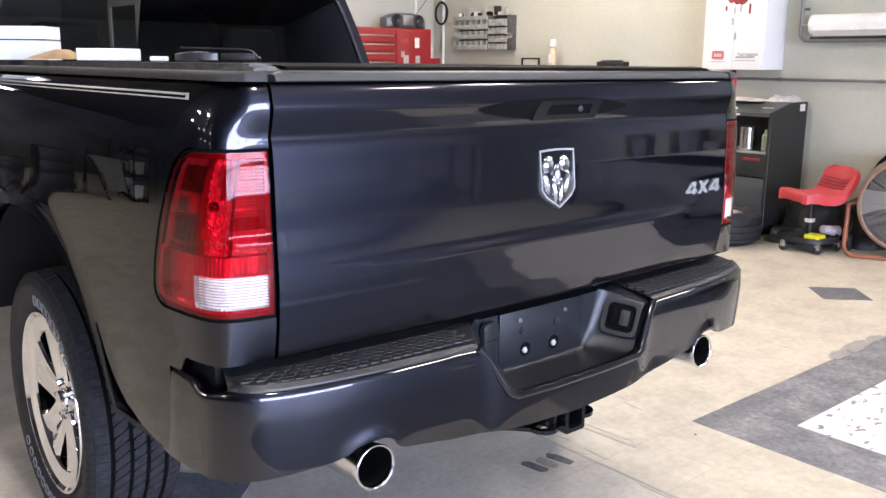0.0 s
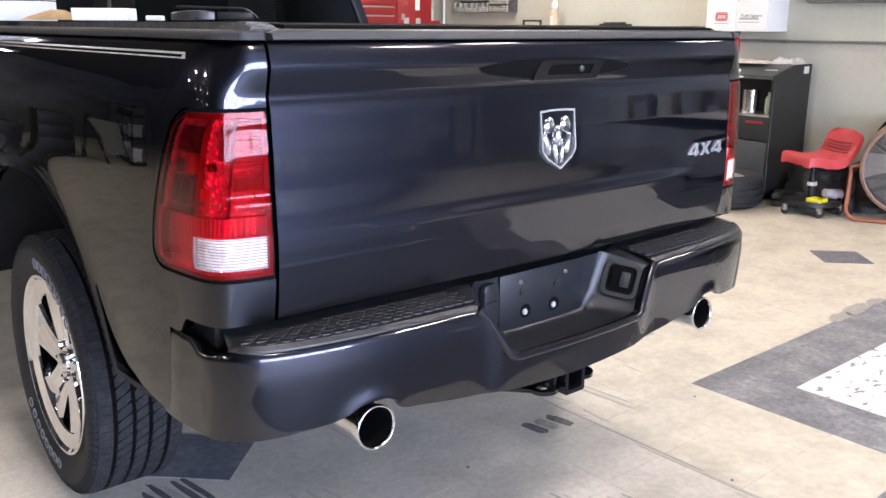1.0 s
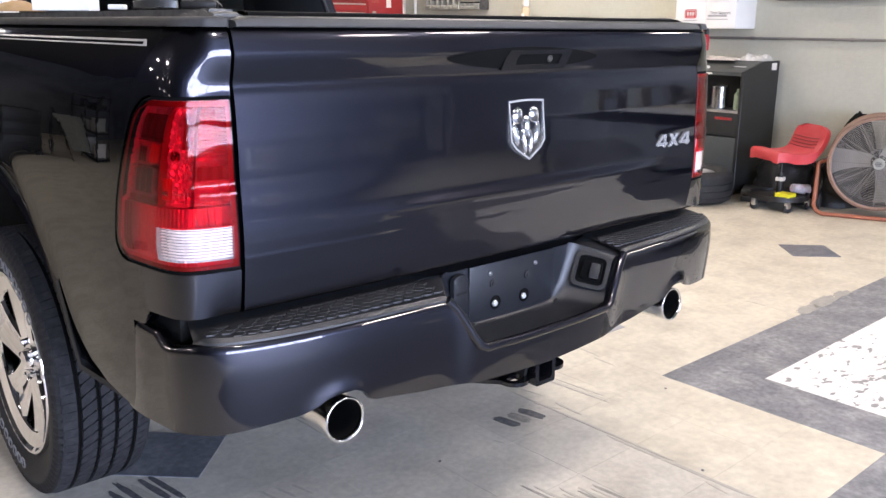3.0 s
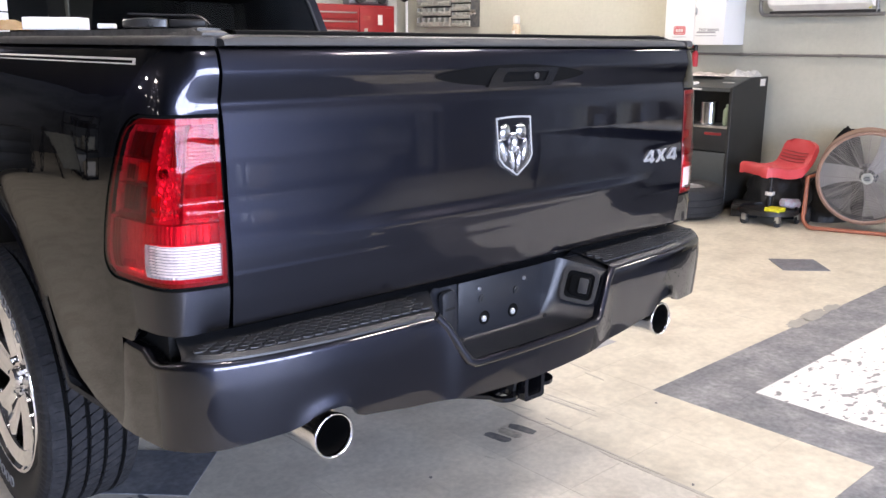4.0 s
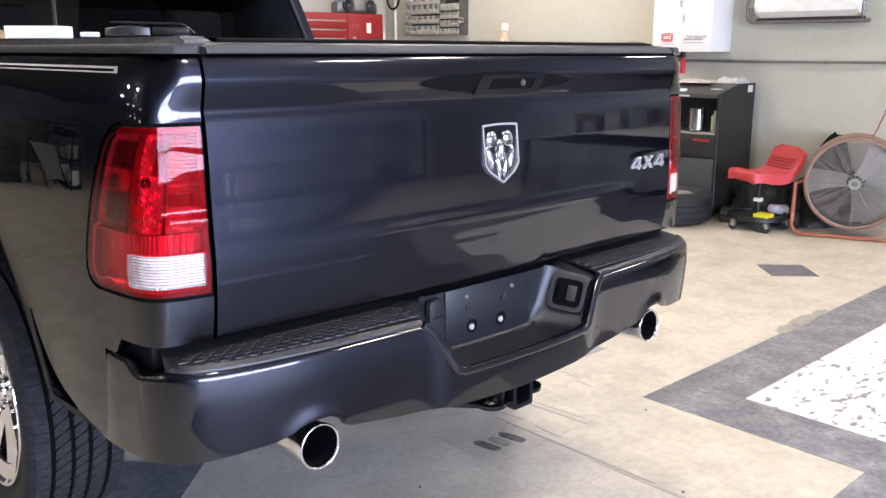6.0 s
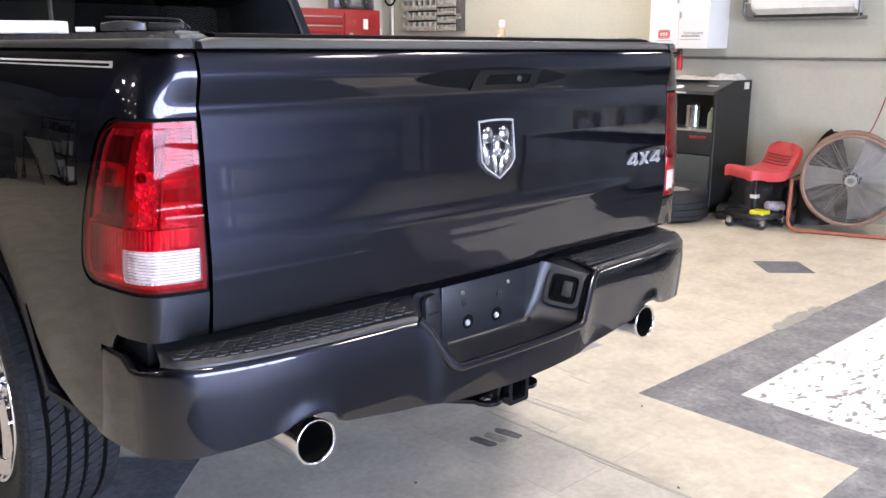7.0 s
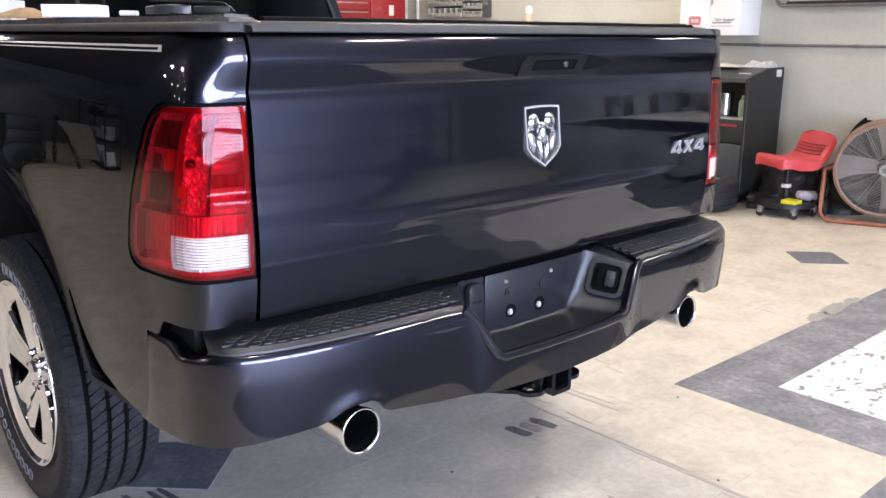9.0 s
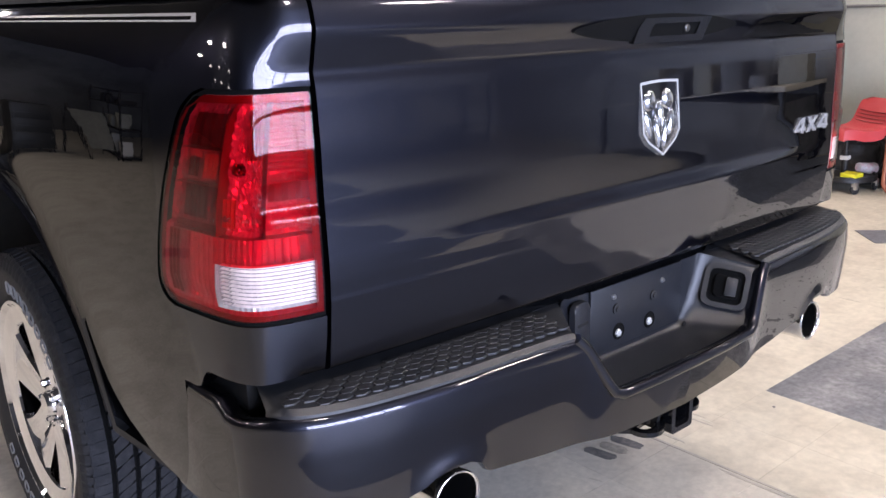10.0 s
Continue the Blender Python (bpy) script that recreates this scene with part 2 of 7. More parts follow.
INK_GREY = material("printed_grey", (0.35, 0.34, 0.33), rough=0.6)
INK_RED = material("printed_red", (0.5, 0.02, 0.03), rough=0.45)
MAROON = material("printed_maroon", (0.25, 0.03, 0.025), rough=0.5, vary=0.8, vscale=30, tint=(0.42, 0.1, 0.06))


def chipped_white():
    """White floor paint with dark flaked-off spots."""
    m = material("white_floor_paint", (0.74, 0.72, 0.68), rough=0.5, vary=0.5, vscale=3, tint=(0.6, 0.575, 0.53), rvary=0.1, grain=0.06, gscale=60)
    nt = m.node_tree
    b = nt.nodes["Principled BSDF"]
    src = b.inputs["Base Color"].links[0].from_socket
    geo = nt.nodes.new("ShaderNodeNewGeometry")
    mp = nt.nodes.new("ShaderNodeMapping")
    mp.inputs["Scale"].default_value = (15.0, 28.0, 15.0)
    mp.inputs["Rotation"].default_value = (0, 0, 0.6)
    n = nt.nodes.new("ShaderNodeTexNoise")
    n.inputs["Scale"].default_value = 1.0
    n.inputs["Detail"].default_value = 2.5
    big = nt.nodes.new("ShaderNodeTexNoise")
    big.inputs["Scale"].default_value = 1.6
    nt.links.new(geo.outputs["Position"], mp.inputs[0])
    nt.links.new(mp.outputs[0], n.inputs["Vector"])
    nt.links.new(geo.outputs["Position"], big.inputs["Vector"])
    add = nt.nodes.new("ShaderNodeMath")
    add.operation = "MULTIPLY_ADD"
    add.inputs[1].default_value = 0.35
    nt.links.new(big.outputs[0], add.inputs[0])
    nt.links.new(n.outputs[0], add.inputs[2])
    r = nt.nodes.new("ShaderNodeMapRange")
    r.inputs[1].default_value, r.inputs[2].default_value = 0.80, 0.825
    nt.links.new(add.outputs[0], r.inputs[0])
    mix = nt.nodes.new("ShaderNodeMix")
    mix.data_type = "RGBA"
    nt.links.new(r.outputs[0], mix.inputs[0])
    nt.links.new(src, mix.inputs[6])
    mix.inputs[7].default_value = (0.25, 0.24, 0.235, 1)
    nt.links.new(mix.outputs[2], b.inputs["Base Color"])
    return m


CHIPPED = chipped_white()


# ---- mesh helpers ----
def link_mesh(name, bm, mats, smooth=True, sharp=0.6):
    bmesh.ops.recalc_face_normals(bm, faces=bm.faces)
    me = bpy.data.meshes.new(name)
    if smooth:
        for f in bm.faces:
            f.smooth = True
        for e in bm.edges:
            if len(e.link_faces) == 2 and e.calc_face_angle(0.0) > sharp:
                e.smooth = False
    bm.to_mesh(me)
    bm.free()
    for m in (mats if isinstance(mats, (list, tuple)) else [mats]):
        me.materials.append(m)
    return new(name, me)


def world_of(ob):
    return ob.matrix_basis.copy() if ob.parent is None else world_of(ob.parent) @ ob.matrix_parent_inverse @ ob.matrix_basis


def part(name, bm, mats, parent, label="", smooth=True, sharp=0.6):
    ob = link_mesh(name, bm, mats, smooth, sharp)
    if parent is not None:
        ob.parent = parent
        ob.matrix_parent_inverse = world_of(parent).inverted()
    return tagged(ob, label)


def thing(name, label, category, at=(0, 0, 0), group="", kind=""):
    ob = new(name)
    ob.empty_display_size = 0.1
    ob.matrix_basis = Matrix.Translation(at)
    return tagged(ob, label, category, group, kind)


def solo(name, bm, mats, label, category, group="", kind="", smooth=True, sharp=0.6):
    return tagged(link_mesh(name, bm, mats, smooth, sharp), label, category, group, kind)


def B():
    return bmesh.new()


def box(bm, lo, hi, bev=0.0, seg=2, rot=None, at=None):
    """A bevelled box between two corners; rot turns it about its centre (or about at)."""
    lo, hi = Vector(lo), Vector(hi)
    c, s = (lo + hi) / 2, hi - lo
    r = bmesh.ops.create_cube(bm, size=1)
    vs = r["verts"]
    for v in vs:
        v.co = Vector((v.co.x * s.x, v.co.y * s.y, v.co.z * s.z))
    if bev > 0:
        es = list({e for v in vs for e in v.link_edges})
        g = bmesh.ops.bevel(bm, geom=es, offset=min(bev, min(s) * 0.45), segments=seg, affect="EDGES", profile=0.5)
        vs = list({v for f in g["faces"] for v in f.verts} | {v for v in vs if v.is_valid})
    for v in vs:
        v.co += c
    if rot is not None:
        p = Vector(at) if at is not None else c
        for v in vs:
            v.co = rot @ (v.co - p) + p
    return vs


def grid(bm, rows, close_u=False, close_v=False, mat=0):
    vs = [[bm.verts.new(p) for p in r] for r in rows]
    nu, nv = len(vs), len(vs[0])
    for i in range(nu if close_u else nu - 1):
        for j in range(nv if close_v else nv - 1):
            f = (vs[i][j], vs[(i + 1) % nu][j], vs[(i + 1) % nu][(j + 1) % nv], vs[i][(j + 1) % nv])
            if len(set(f)) == 4:
                fc = bm.faces.new(f)
                fc.material_index = mat
    return vs


def tube(bm, pts, r, n=10, closed=False, caps=True):
    pts = [Vector(p) for p in pts]
    rows = []
    k = len(pts)
    up = None
    for i, p in enumerate(pts):
        a = pts[(i - 1) % k] if (closed or i > 0) else p
        b = pts[(i + 1) % k] if (closed or i < k - 1) else p
        d = (b - a).normalized()
        if up is None:
            up = Vector((0, 0, 1)) if abs(d.z) < 0.9 else Vector((1, 0, 0))
        side = d.cross(up).normalized()
        up = side.cross(d).normalized()
        rows.append([p + r * (math.cos(2 * math.pi * j / n) * side + math.sin(2 * math.pi * j / n) * up) for j in range(n)])
    vs = grid(bm, rows, close_u=closed, close_v=True)
    if caps and not closed:
        bm.faces.new(vs[0])
        bm.faces.new(vs[-1][::-1])
    return vs


def lathe(bm, profile, n=48, m=Matrix.Identity(4), close=False):
    """Turn (r, h) about the local z axis, then place it by m."""
    rows = []
    for r, h in profile:
        rows.append([m @ Vector((r * math.cos(2 * math.pi * j / n), r * math.sin(2 * math.pi * j / n), h)) for j in range(n)])
    return grid(bm, rows, close_u=close, close_v=True)


def prism(bm, pts, m, depth, bev=0.0):
    """A flat shape in the local xy plane, thickened along local z and placed by m."""
    lo = [bm.verts.new(m @ Vector((x, y, 0))) for x, y in pts]
    hi = [bm.verts.new(m @ Vector((x, y, depth))) for x, y in pts]
    k = len(pts)
    faces = [bm.faces.new(lo[::-1]), bm.faces.new(hi)]
    for i in range(k):
        faces.append(bm.faces.new((lo[i], lo[(i + 1) % k], hi[(i + 1) % k], hi[i])))
    if bev:
        bmesh.ops.bevel(bm, geom=list(faces[1].edges), offset=bev, segments=2, affect="EDGES", profile=0.5)
    return faces


def rounded(w, h, r, n=5):
    pts = []
    for cx, cy, a0 in ((w / 2 - r, h / 2 - r, 0), (-w / 2 + r, h / 2 - r, 90), (-w / 2 + r, -h / 2 + r, 180), (w / 2 - r, -h / 2 + r, 270)):
        for i in range(n + 1):
            a = radians(a0 + 90 * i / n)
            pts.append((cx + r * math.cos(a), cy + r * math.sin(a)))
    return pts


def frame_ring(bm, outer, inner, m, depth):
    """A ring between two outlines with equal point counts, thickened."""
    k = len(outer)
    rows = [[m @ Vector((*outer[i], 0)), m @ Vector((*outer[i], depth)), m @ Vector((*inner[i], depth)), m @ Vector((*inner[i], 0))] for i in range(k)]
    grid(bm, rows, close_u=True, close_v=True)


def basis(origin, xdir, ydir):
    x = Vector(xdir).normalized()
    z = x.cross(Vector(ydir)).normalized()
    y = z.cross(x)
    return Matrix.Translation(origin) @ Matrix((x, y, z)).transposed().to_4x4()


def lerp_table(t, table):
    for (a, va), (b, vb) in zip(table, table[1:]):
        if t <= b:
            u = (t - a) / (b - a) if b > a else 0
            u = max(0.0, min(1.0, u))
            return va + (vb - va) * u
    return table[-1][1]


def smooth_table(t, table):
    """A smooth curve through the table's values."""
    k = len(table)
    if t <= table[0][0]:
        return table[0][1]
    if t >= table[-1][0]:
        return table[-1][1]
    for i in range(k - 1):
        if t <= table[i + 1][0]:
            break
    x0, y0 = table[max(i - 1, 0)]
    x1, y1 = table[i]
    x2, y2 = table[i + 1]
    x3, y3 = table[min(i + 2, k - 1)]
    h = x2 - x1
    u = (t - x1) / h
    m1 = (y2 - y0) / (x2 - x0) * h
    m2 = (y3 - y1) / (x3 - x1) * h
    return ((2 * u**3 - 3 * u**2 + 1) * y1 + (u**3 - 2 * u**2 + u) * m1 + (-2 * u**3 + 3 * u**2) * y2 + (u**3 - u**2) * m2)


def text_mesh(body, size, m, depth, mat, name, parent, label="", shear=0.0, bold=0.0):
    cu = bpy.data.curves.new(name, "FONT")
    cu.body, cu.size, cu.extrude, cu.shear, cu.offset = body, size, depth, shear, bold
    cu.align_x, cu.align_y = "CENTER", "CENTER"
    tmp = new("lettering", cu)
    dg = bpy.context.evaluated_depsgraph_get()
    me = bpy.data.meshes.new_from_object(tmp.evaluated_get(dg))
    bpy.data.objects.remove(tmp)
    me.name = name
    me.transform(m)
    me.materials.clear()
    me.materials.append(mat)
    ob = new(name, me)
    if parent is not None:
        ob.parent = parent
        ob.matrix_parent_inverse = world_of(parent).inverted()
    return tagged(ob, label)


# ---- the room ----
T = 0.3048
GX, GY = 1.305, 0.39


YD = 14.5
DOOR = (-4.6, 1.9, 3.0)


def build_room():
    bm = B()
    box(bm, (XL - 0.3, YB - 0.3, -0.25), (XR + 0.3, YD + 0.3, -0.004))
    floor = solo("floor", bm, GROUT, "cream vinyl tile shop floor with worn seams", "floor", kind="structure", smooth=False)
    bm = B()
    box(bm, (XL - 0.3, YB - 0.3, CEIL), (XR + 0.3, YD + 0.3, CEIL + 0.2))
    solo("ceiling", bm, CEIL_MAT, "plain dark painted shop ceiling", "ceiling", kind="structure", smooth=False)
    for nm, lo, hi, mat, lab in (
            ("wall_west", (XL - 0.3, YB, 0), (XL, YD, CEIL), WALL_DARK, "unseen shop wall with shade painted in as dark grey"),
            ("wall_north", (3.2, YF, 0), (XR + 0.3, YF + 0.2, CEIL), WALL_TAN, "tan painted shop wall"),
            ("wall_partition", (3.2, YF + 0.2, 0), (3.4, YD, CEIL), WALL_DARK, "partition wall with shade painted in as dark grey"),
            ("wall_far", (XL - 0.3, YD, 0), (3.4, YD + 0.3, CEIL), WALL_DARK, "far shop wall with shade painted in as dark mottling")):
        bm = B()
        box(bm, lo, hi)
        solo(nm, bm, mat, lab, "wall", kind="structure", smooth=False)
    bm = B()
    box(bm, (XL - 0.3, YB - 0.3, 0), (DOOR[0], YB, CEIL))
    box(bm, (DOOR[1], YB - 0.3, 0), (XR + 0.3, YB, CEIL))
    box(bm, (DOOR[0], YB - 0.3, DOOR[2]), (DOOR[1], YB, CEIL))
    solo("wall_south", bm, WALL_PALE, "unseen pale shop wall with an overhead door", "wall", kind="structure", smooth=False)
    # overhead door with glazed upper panels
    bm = B()
    box(bm, (DOOR[0], YB - 0.16, 0.0), (DOOR[1], YB - 0.10, 0.45), 0.01)
    door = solo("door_1", bm, WHITE_PAINT, "white overhead door with glazed upper panels", "door", kind="structure")
    n = 8
    for i in range(n + 1):
        x = DOOR[0] + (DOOR[1] - DOOR[0]) * i / n
        bm = B()
        box(bm, (x - 0.035, YB - 0.155, 0.45), (x + 0.035, YB - 0.105, DOOR[2]), 0.004)
        part("door_stile", bm, WHITE_PAINT, door)
    for z in (1.08, 1.71, 2.34, 2.96):
        bm = B()
        box(bm, (DOOR[0], YB - 0.15, z - 0.03), (DOOR[1], YB - 0.11, z + 0.03), 0.004)
        part("door_rail", bm, WHITE_PAINT, door)
    bm = B()
    box(bm, (DOOR[0], YB - 0.134, 0.45), (DOOR[1], YB - 0.130, DOOR[2]))
    pane = part("door_pane", bm, CLEAR_LENS, door)
    pane.visible_shadow = False
    sky = bpy.data.lights.new("daylight", "AREA")
    sky.shape, sky.size, sky.size_y = "RECTANGLE", DOOR[1] - DOOR[0], 2.5
    sky.energy, sky.color = DAY_WATTS, (0.57, 0.72, 1.0)
    ob = new("daylight_lamp", sky)
    ob.matrix_basis = look(((DOOR[0] + DOOR[1]) / 2, YB - 0.2, 1.72), ((DOOR[0] + DOOR[1]) / 2, 0, 1.72))
    # painted block wall beside the truck
    bm = B()
    box(bm, (XR + 0.004, YB, 0), (XR + 0.3, YF, CEIL))
    wall = solo("wall_east", bm, WALL_PAINT, "cream painted concrete block wall", "wall", kind="structure", smooth=False)
    return floor, wall


FLOOR, WALL_E = build_room()


def build_lights():
    bm = B()
    box(bm, (-0.22, -0.29, 0.03), (0.22, 0.29, 0.10), 0.012)
    for y in (-0.2, 0.2):
        tube(bm, [(0, y, 0.09), (0, y, 0.43)], 0.006, 6)
    base = thing("ceiling_light", "white high bay light with four short lit tubes", "ceiling light", (0, 0, 0), "ceiling lights")
    part("housing", bm, WHITE_PAINT, base)
    for dy in (-0.15, -0.05, 0.05, 0.15):
        bm = B()
        tube(bm, [(dy, -0.26, 0.012), (dy, 0.26, 0.012)], 0.019, 10)
        part("tube", bm, TUBE, base, "lit white tube")
    # The light at (1.9, -2.7) is an unseen addition that brightens the tailgate.
    spots = [(x, y) for y in (-1.2, 2.2, 5.4) for x in (-3.9, -0.9, 1.9, 4.6) if (x, y) != (4.6, 2.2) and not (y > 5 and x < 1) and x > -3] + [(4.6, 3.8), (1.9, -2.7), (-5.2, 1.7), (-5.0, 4.7), (-6.4, 7.3), (-0.9, 8.8), (-2.4, 12.2)]
    bays = [(x, y) for x in (-8.4, -11.6) for y in (0.6, 3.6, 6.6)]
    for x, y in bays:
        copy_thing(base, pose(x, y, CEIL - 0.42))
    for i, (x, y) in enumerate(spots):
        m = pose(x, y, CEIL - 0.42)
        if i == 0:
            base.matrix_basis = m
        else:
            copy_thing(base, m)
        la = bpy.data.lights.new("strip", "AREA")
        la.shape, la.size, la.size_y = "RECTANGLE", 0.4, 0.5
        la.energy, la.color = LAMP_WATTS, (1.0, 0.95, 0.875)
        ob = new("strip_light_lamp", la)
        ob.matrix_basis = pose(x, y, CEIL - 0.45)


build_lights()

# ---- the truck ----
TRUCK = thing("pickup_truck", "dark blue pickup truck parked with its closed tailgate to the camera", "pickup truck", (0, 2.2, 0))
BED_END = 2.08
OUT = [(0.829, 0.031), (0.875, 0.037), (0.914, 0.0455), (0.940, 0.060), (0.956, 0.085), (0.965, 0.118), (0.972, 0.165), (0.979, 0.23), (0.986, 0.31),
       (0.992, 0.45), (0.996, 0.7), (1.0, 1.1), (1.0, 1.6), (0.997, BED_END)]


def arc_curve(pts, step=0.01):
    """A dense smooth curve through points of the plan, by length."""
    out = []
    k = len(pts)
    for i in range(k - 1):
        p0, p1, p2, p3 = (Vector(pts[max(i - 1, 0)]), Vector(pts[i]), Vector(pts[i + 1]), Vector(pts[min(i + 2, k - 1)]))
        n = max(4, int((p2 - p1).length / step))
        for j in range(n):
            u = j / n
            out.append(0.5 * ((2 * p1) + (-p0 + p2) * u + (2 * p0 - 5 * p1 + 4 * p2 - p3) * u * u + (-p0 + 3 * p1 - 3 * p2 + p3) * u**3))
    out.append(Vector(pts[-1]))
    s = [0.0]
    for a, b in zip(out, out[1:]):
        s.append(s[-1] + (b - a).length)
    def at(d):
        d = max(0.0, min(s[-1], d))
        i = min(int(np.searchsorted(s, d, side="right")) - 1, len(out) - 2)
        u = (d - s[i]) / (s[i + 1] - s[i])
        p = out[i].lerp(out[i + 1], u)
        t = (out[min(i + 2, len(out) - 1)] - out[max(i - 1, 0)]).normalized()
        return p, Vector((t.y, -t.x))
    return at, s[-1], out, s


out_at, OUT_LEN, out_pts, out_s = arc_curve(OUT)
INSET = [(0.5, 0.026), (0.62, 0.011), (0.78, 0.003), (0.95, 0.0), (1.12, 0.003), (1.24, 0.010), (1.30, 0.019), (1.36, 0.040),
         (1.40, 0.068), (1.42, 0.098), (1.43, 0.14), (1.432, 0.17)]


def s_at_y(y):
    for p, s in zip(out_pts, out_s):
        if p.y >= y and s > 0.1:
            return s
    return OUT_LEN


AX_Y, AX_Z = 1.2, 0.414
ARCH_Y, ARCH_Z, ARCH_RY, ARCH_RZ = 1.235, 0.43, 0.665, 0.605


def z_bottom(y):
    """The lower edge of the bed side: sill, wheel arch, sill."""
    base = 0.565 + 0.055 * max(0.0, min(1.0, (y - 0.25) / 0.3))
    d = (y - ARCH_Y) / ARCH_RY
    if abs(d) < 1:
        return max(base, ARCH_Z + ARCH_RZ * (1 - abs(d) ** 2.15) ** (1 / 2.15))
    return base


def gate_edge(z):
    """How far behind its plane the tailgate lies at its ends."""
    return 0.016 + lerp_table(max(z, 0.93), PLAIN[2:-1]) + 0.015 * (max(0.0, 0.935 - z) / 0.09) ** 1.5


def skin(s, z, sx, proud=0.0):
    """A point of the bed side's skin: s along the plan from the tailgate gap, z up; sx the side."""
    p, n = out_at(s)
    c = max(0.0, min(1.0, (p.y - 0.05) / 0.33))
    ins = smooth_table(z, INSET) * (0.62 + 0.38 * c * c * (3 - 2 * c) if z > 1.1 else 1.0)
    back = 0.55 * ins if p.y < 0.2 else 0.55 * ins * max(0.0, 1 - (p.y - 0.2) / 0.25)
    x = p.x - ins * (1.0 if p.x > 0.93 else 0.25 + 0.75 * max(0.0, (p.x - 0.82) / 0.11))
    d = math.hypot((p.y - ARCH_Y) / ARCH_RY, (max(z, ARCH_Z) - ARCH_Z) / ARCH_RZ) - 1
    flare = 0.018 * math.exp(-max(0.0, d) / 0.045) if p.y > 0.4 and z > 0.4 else 0.0
    y = p.y + back
    # beside the gap the skin follows the tailgate's own profile
    w = max(0.0, min(1.0, (0.95 - p.x) / 0.11)) if p.y < 0.2 else 0.0
    w = w * w * (3 - 2 * w)
    y = y * (1 - w) + w * (p.y - 0.029 + gate_edge(z))
    x = x * (1 - w) + w * p.x
    return Vector((sx * (x + flare + proud * n.x), y + proud * n.y, z))


LZ0, LZ1 = 0.945, 1.283
S_TOP, S_BOT = s_at_y(0.165), s_at_y(0.275)


def light_end(z, grow=0.0):
    """Where the lamp's forward edge lies, with rounded corners."""
    u = (z - LZ0) / (LZ1 - LZ0)
    u = max(0.0, min(1.0, u))
    s = S_BOT + (S_TOP - S_BOT) * u**1.8 + grow
    r = 0.05
    lo, hi = LZ0 - grow + r - z, z - (LZ1 + grow - r)
    d = max(lo, hi, 0.0)
    return s - r + math.sqrt(max(0.0, r * r - min(d, r) ** 2))


def build_bedside(sx):
    bm = B()
    # around the lamp: forward of it
    nu, nv = 130, 124
    rows = []
    G = 0.008
    for i in range(nu + 1):
        u = i / nu
        col = []
        for j in range(nv + 1):
            v = j / nv
            zl = 0.565 + v * (1.432 - 0.565)
            inside = LZ0 - G < zl < LZ1 + G
            s0 = light_end(zl, G) if inside else light_end(LZ0 - G if zl < LZ0 else LZ1 + G, G)
            s = s0 + (OUT_LEN - s0) * u**1.25
            y = out_at(s)[0].y
            zb = z_bottom(y)
            z = zb + v * (1.432 - zb) if u > 0 else zl
            w = min(1.0, u * 12)
            z = zl * (1 - w) + z * w
            z = max(z, zb)
            col.append(skin(s, z, sx))
        rows.append(col)
    vs = grid(bm, rows)
    # strips under and over the lamp
    for z0, z1, k, se in ((0.842, LZ0 - G, 8, light_end(LZ0 - G, G)), (LZ1 + G, 1.432, 12, light_end(LZ1 + G, G))):
        rr = []
        for i in range(25):
            s = se * i / 24
            drop = max(0.0, min(1.0, (s - se + 0.075) / 0.03)) if z0 < 0.9 else 0.0
            zl = z0 - 0.037 * drop * drop * (3 - 2 * drop)
            col = [skin(s, zl + (z1 - zl) * j / k, sx) for j in range(k + 1)]
            if z0 < 0.9:
                nn = out_at(s)[1]
                inn = Vector((-sx * nn.x, -nn.y, 0))
                col = [col[0] + inn * 0.03 + Vector((0, 0, 0.004)), col[0] + inn * 0.006 + Vector((0, 0, -0.003))] + col
            rr.append(col)
        grid(bm, rr)
    # return of the rear edge into the tailgate gap
    rr = []
    for j in range(31):
        z = 0.842 + (1.432 - 0.842) * j / 30
        p = skin(0, z, sx)
        rr.append([p, p + Vector((0, 0.012, 0)), p + Vector((0.0, 0.05, 0))])
    grid(bm, rr)
    # inner lip of the wheel arch
    rr = []
    for i in range(nu + 1):
        p = vs[i][0].co.copy()
        rr.append([p, p + Vector((-sx * 0.006, 0, 0.001)), p + Vector((-sx * 0.035, 0, 0.006))])
    grid(bm, rr)
    part("bed_side", bm, PAINT, TRUCK, "dark blue painted bed side with wheel arch", sharp=0.9)
    # top cap of the bed rail
    bm = B()
    rr = []
    for i in range(40):
        s = OUT_LEN * i / 39
        p = skin(s, 1.432, sx)
        q = Vector((sx * 0.765, max(p.y, 0.09), 1.434))
        rr.append([p, p + Vector((-sx * 0.012, 0, 0.006)), Vector((sx * 0.775, p.y + 0.01, 1.438)), q])
    grid(bm, rr)
    rr = []
    for i in range(60):
        s = OUT_LEN * (i / 59) ** 1.6
        n = out_at(s)[1]
        p = skin(s, 1.4165, sx, 0.003)
        p.y = min(p.y, max(out_at(s)[0].y + 0.004, 0.036)) if p.y < 0.2 else p.y
        def lip(d, z):
            return Vector((p.x - sx * n.x * d, p.y - n.y * d, z))
        col = [lip(0.006, 1.4213), lip(0.0, 1.4218), lip(0.0, 1.424), lip(0.001, 1.431), lip(0.003, 1.4365), lip(0.007, 1.4395), lip(0.014, 1.4407), Vector((sx * 0.772, max(p.y + 0.02, 0.09), 1.4412))]
        if i == 0:
            rr.append([Vector((q.x, q.y, 1.4213)) for q in col])
        rr.append(col)
    grid(bm, rr)
    part("rail_cap", bm, CAP_GREY, TRUCK, "dull dark grey bed rail cap")
    # wheel well liner
    bm = B()
    rr = []
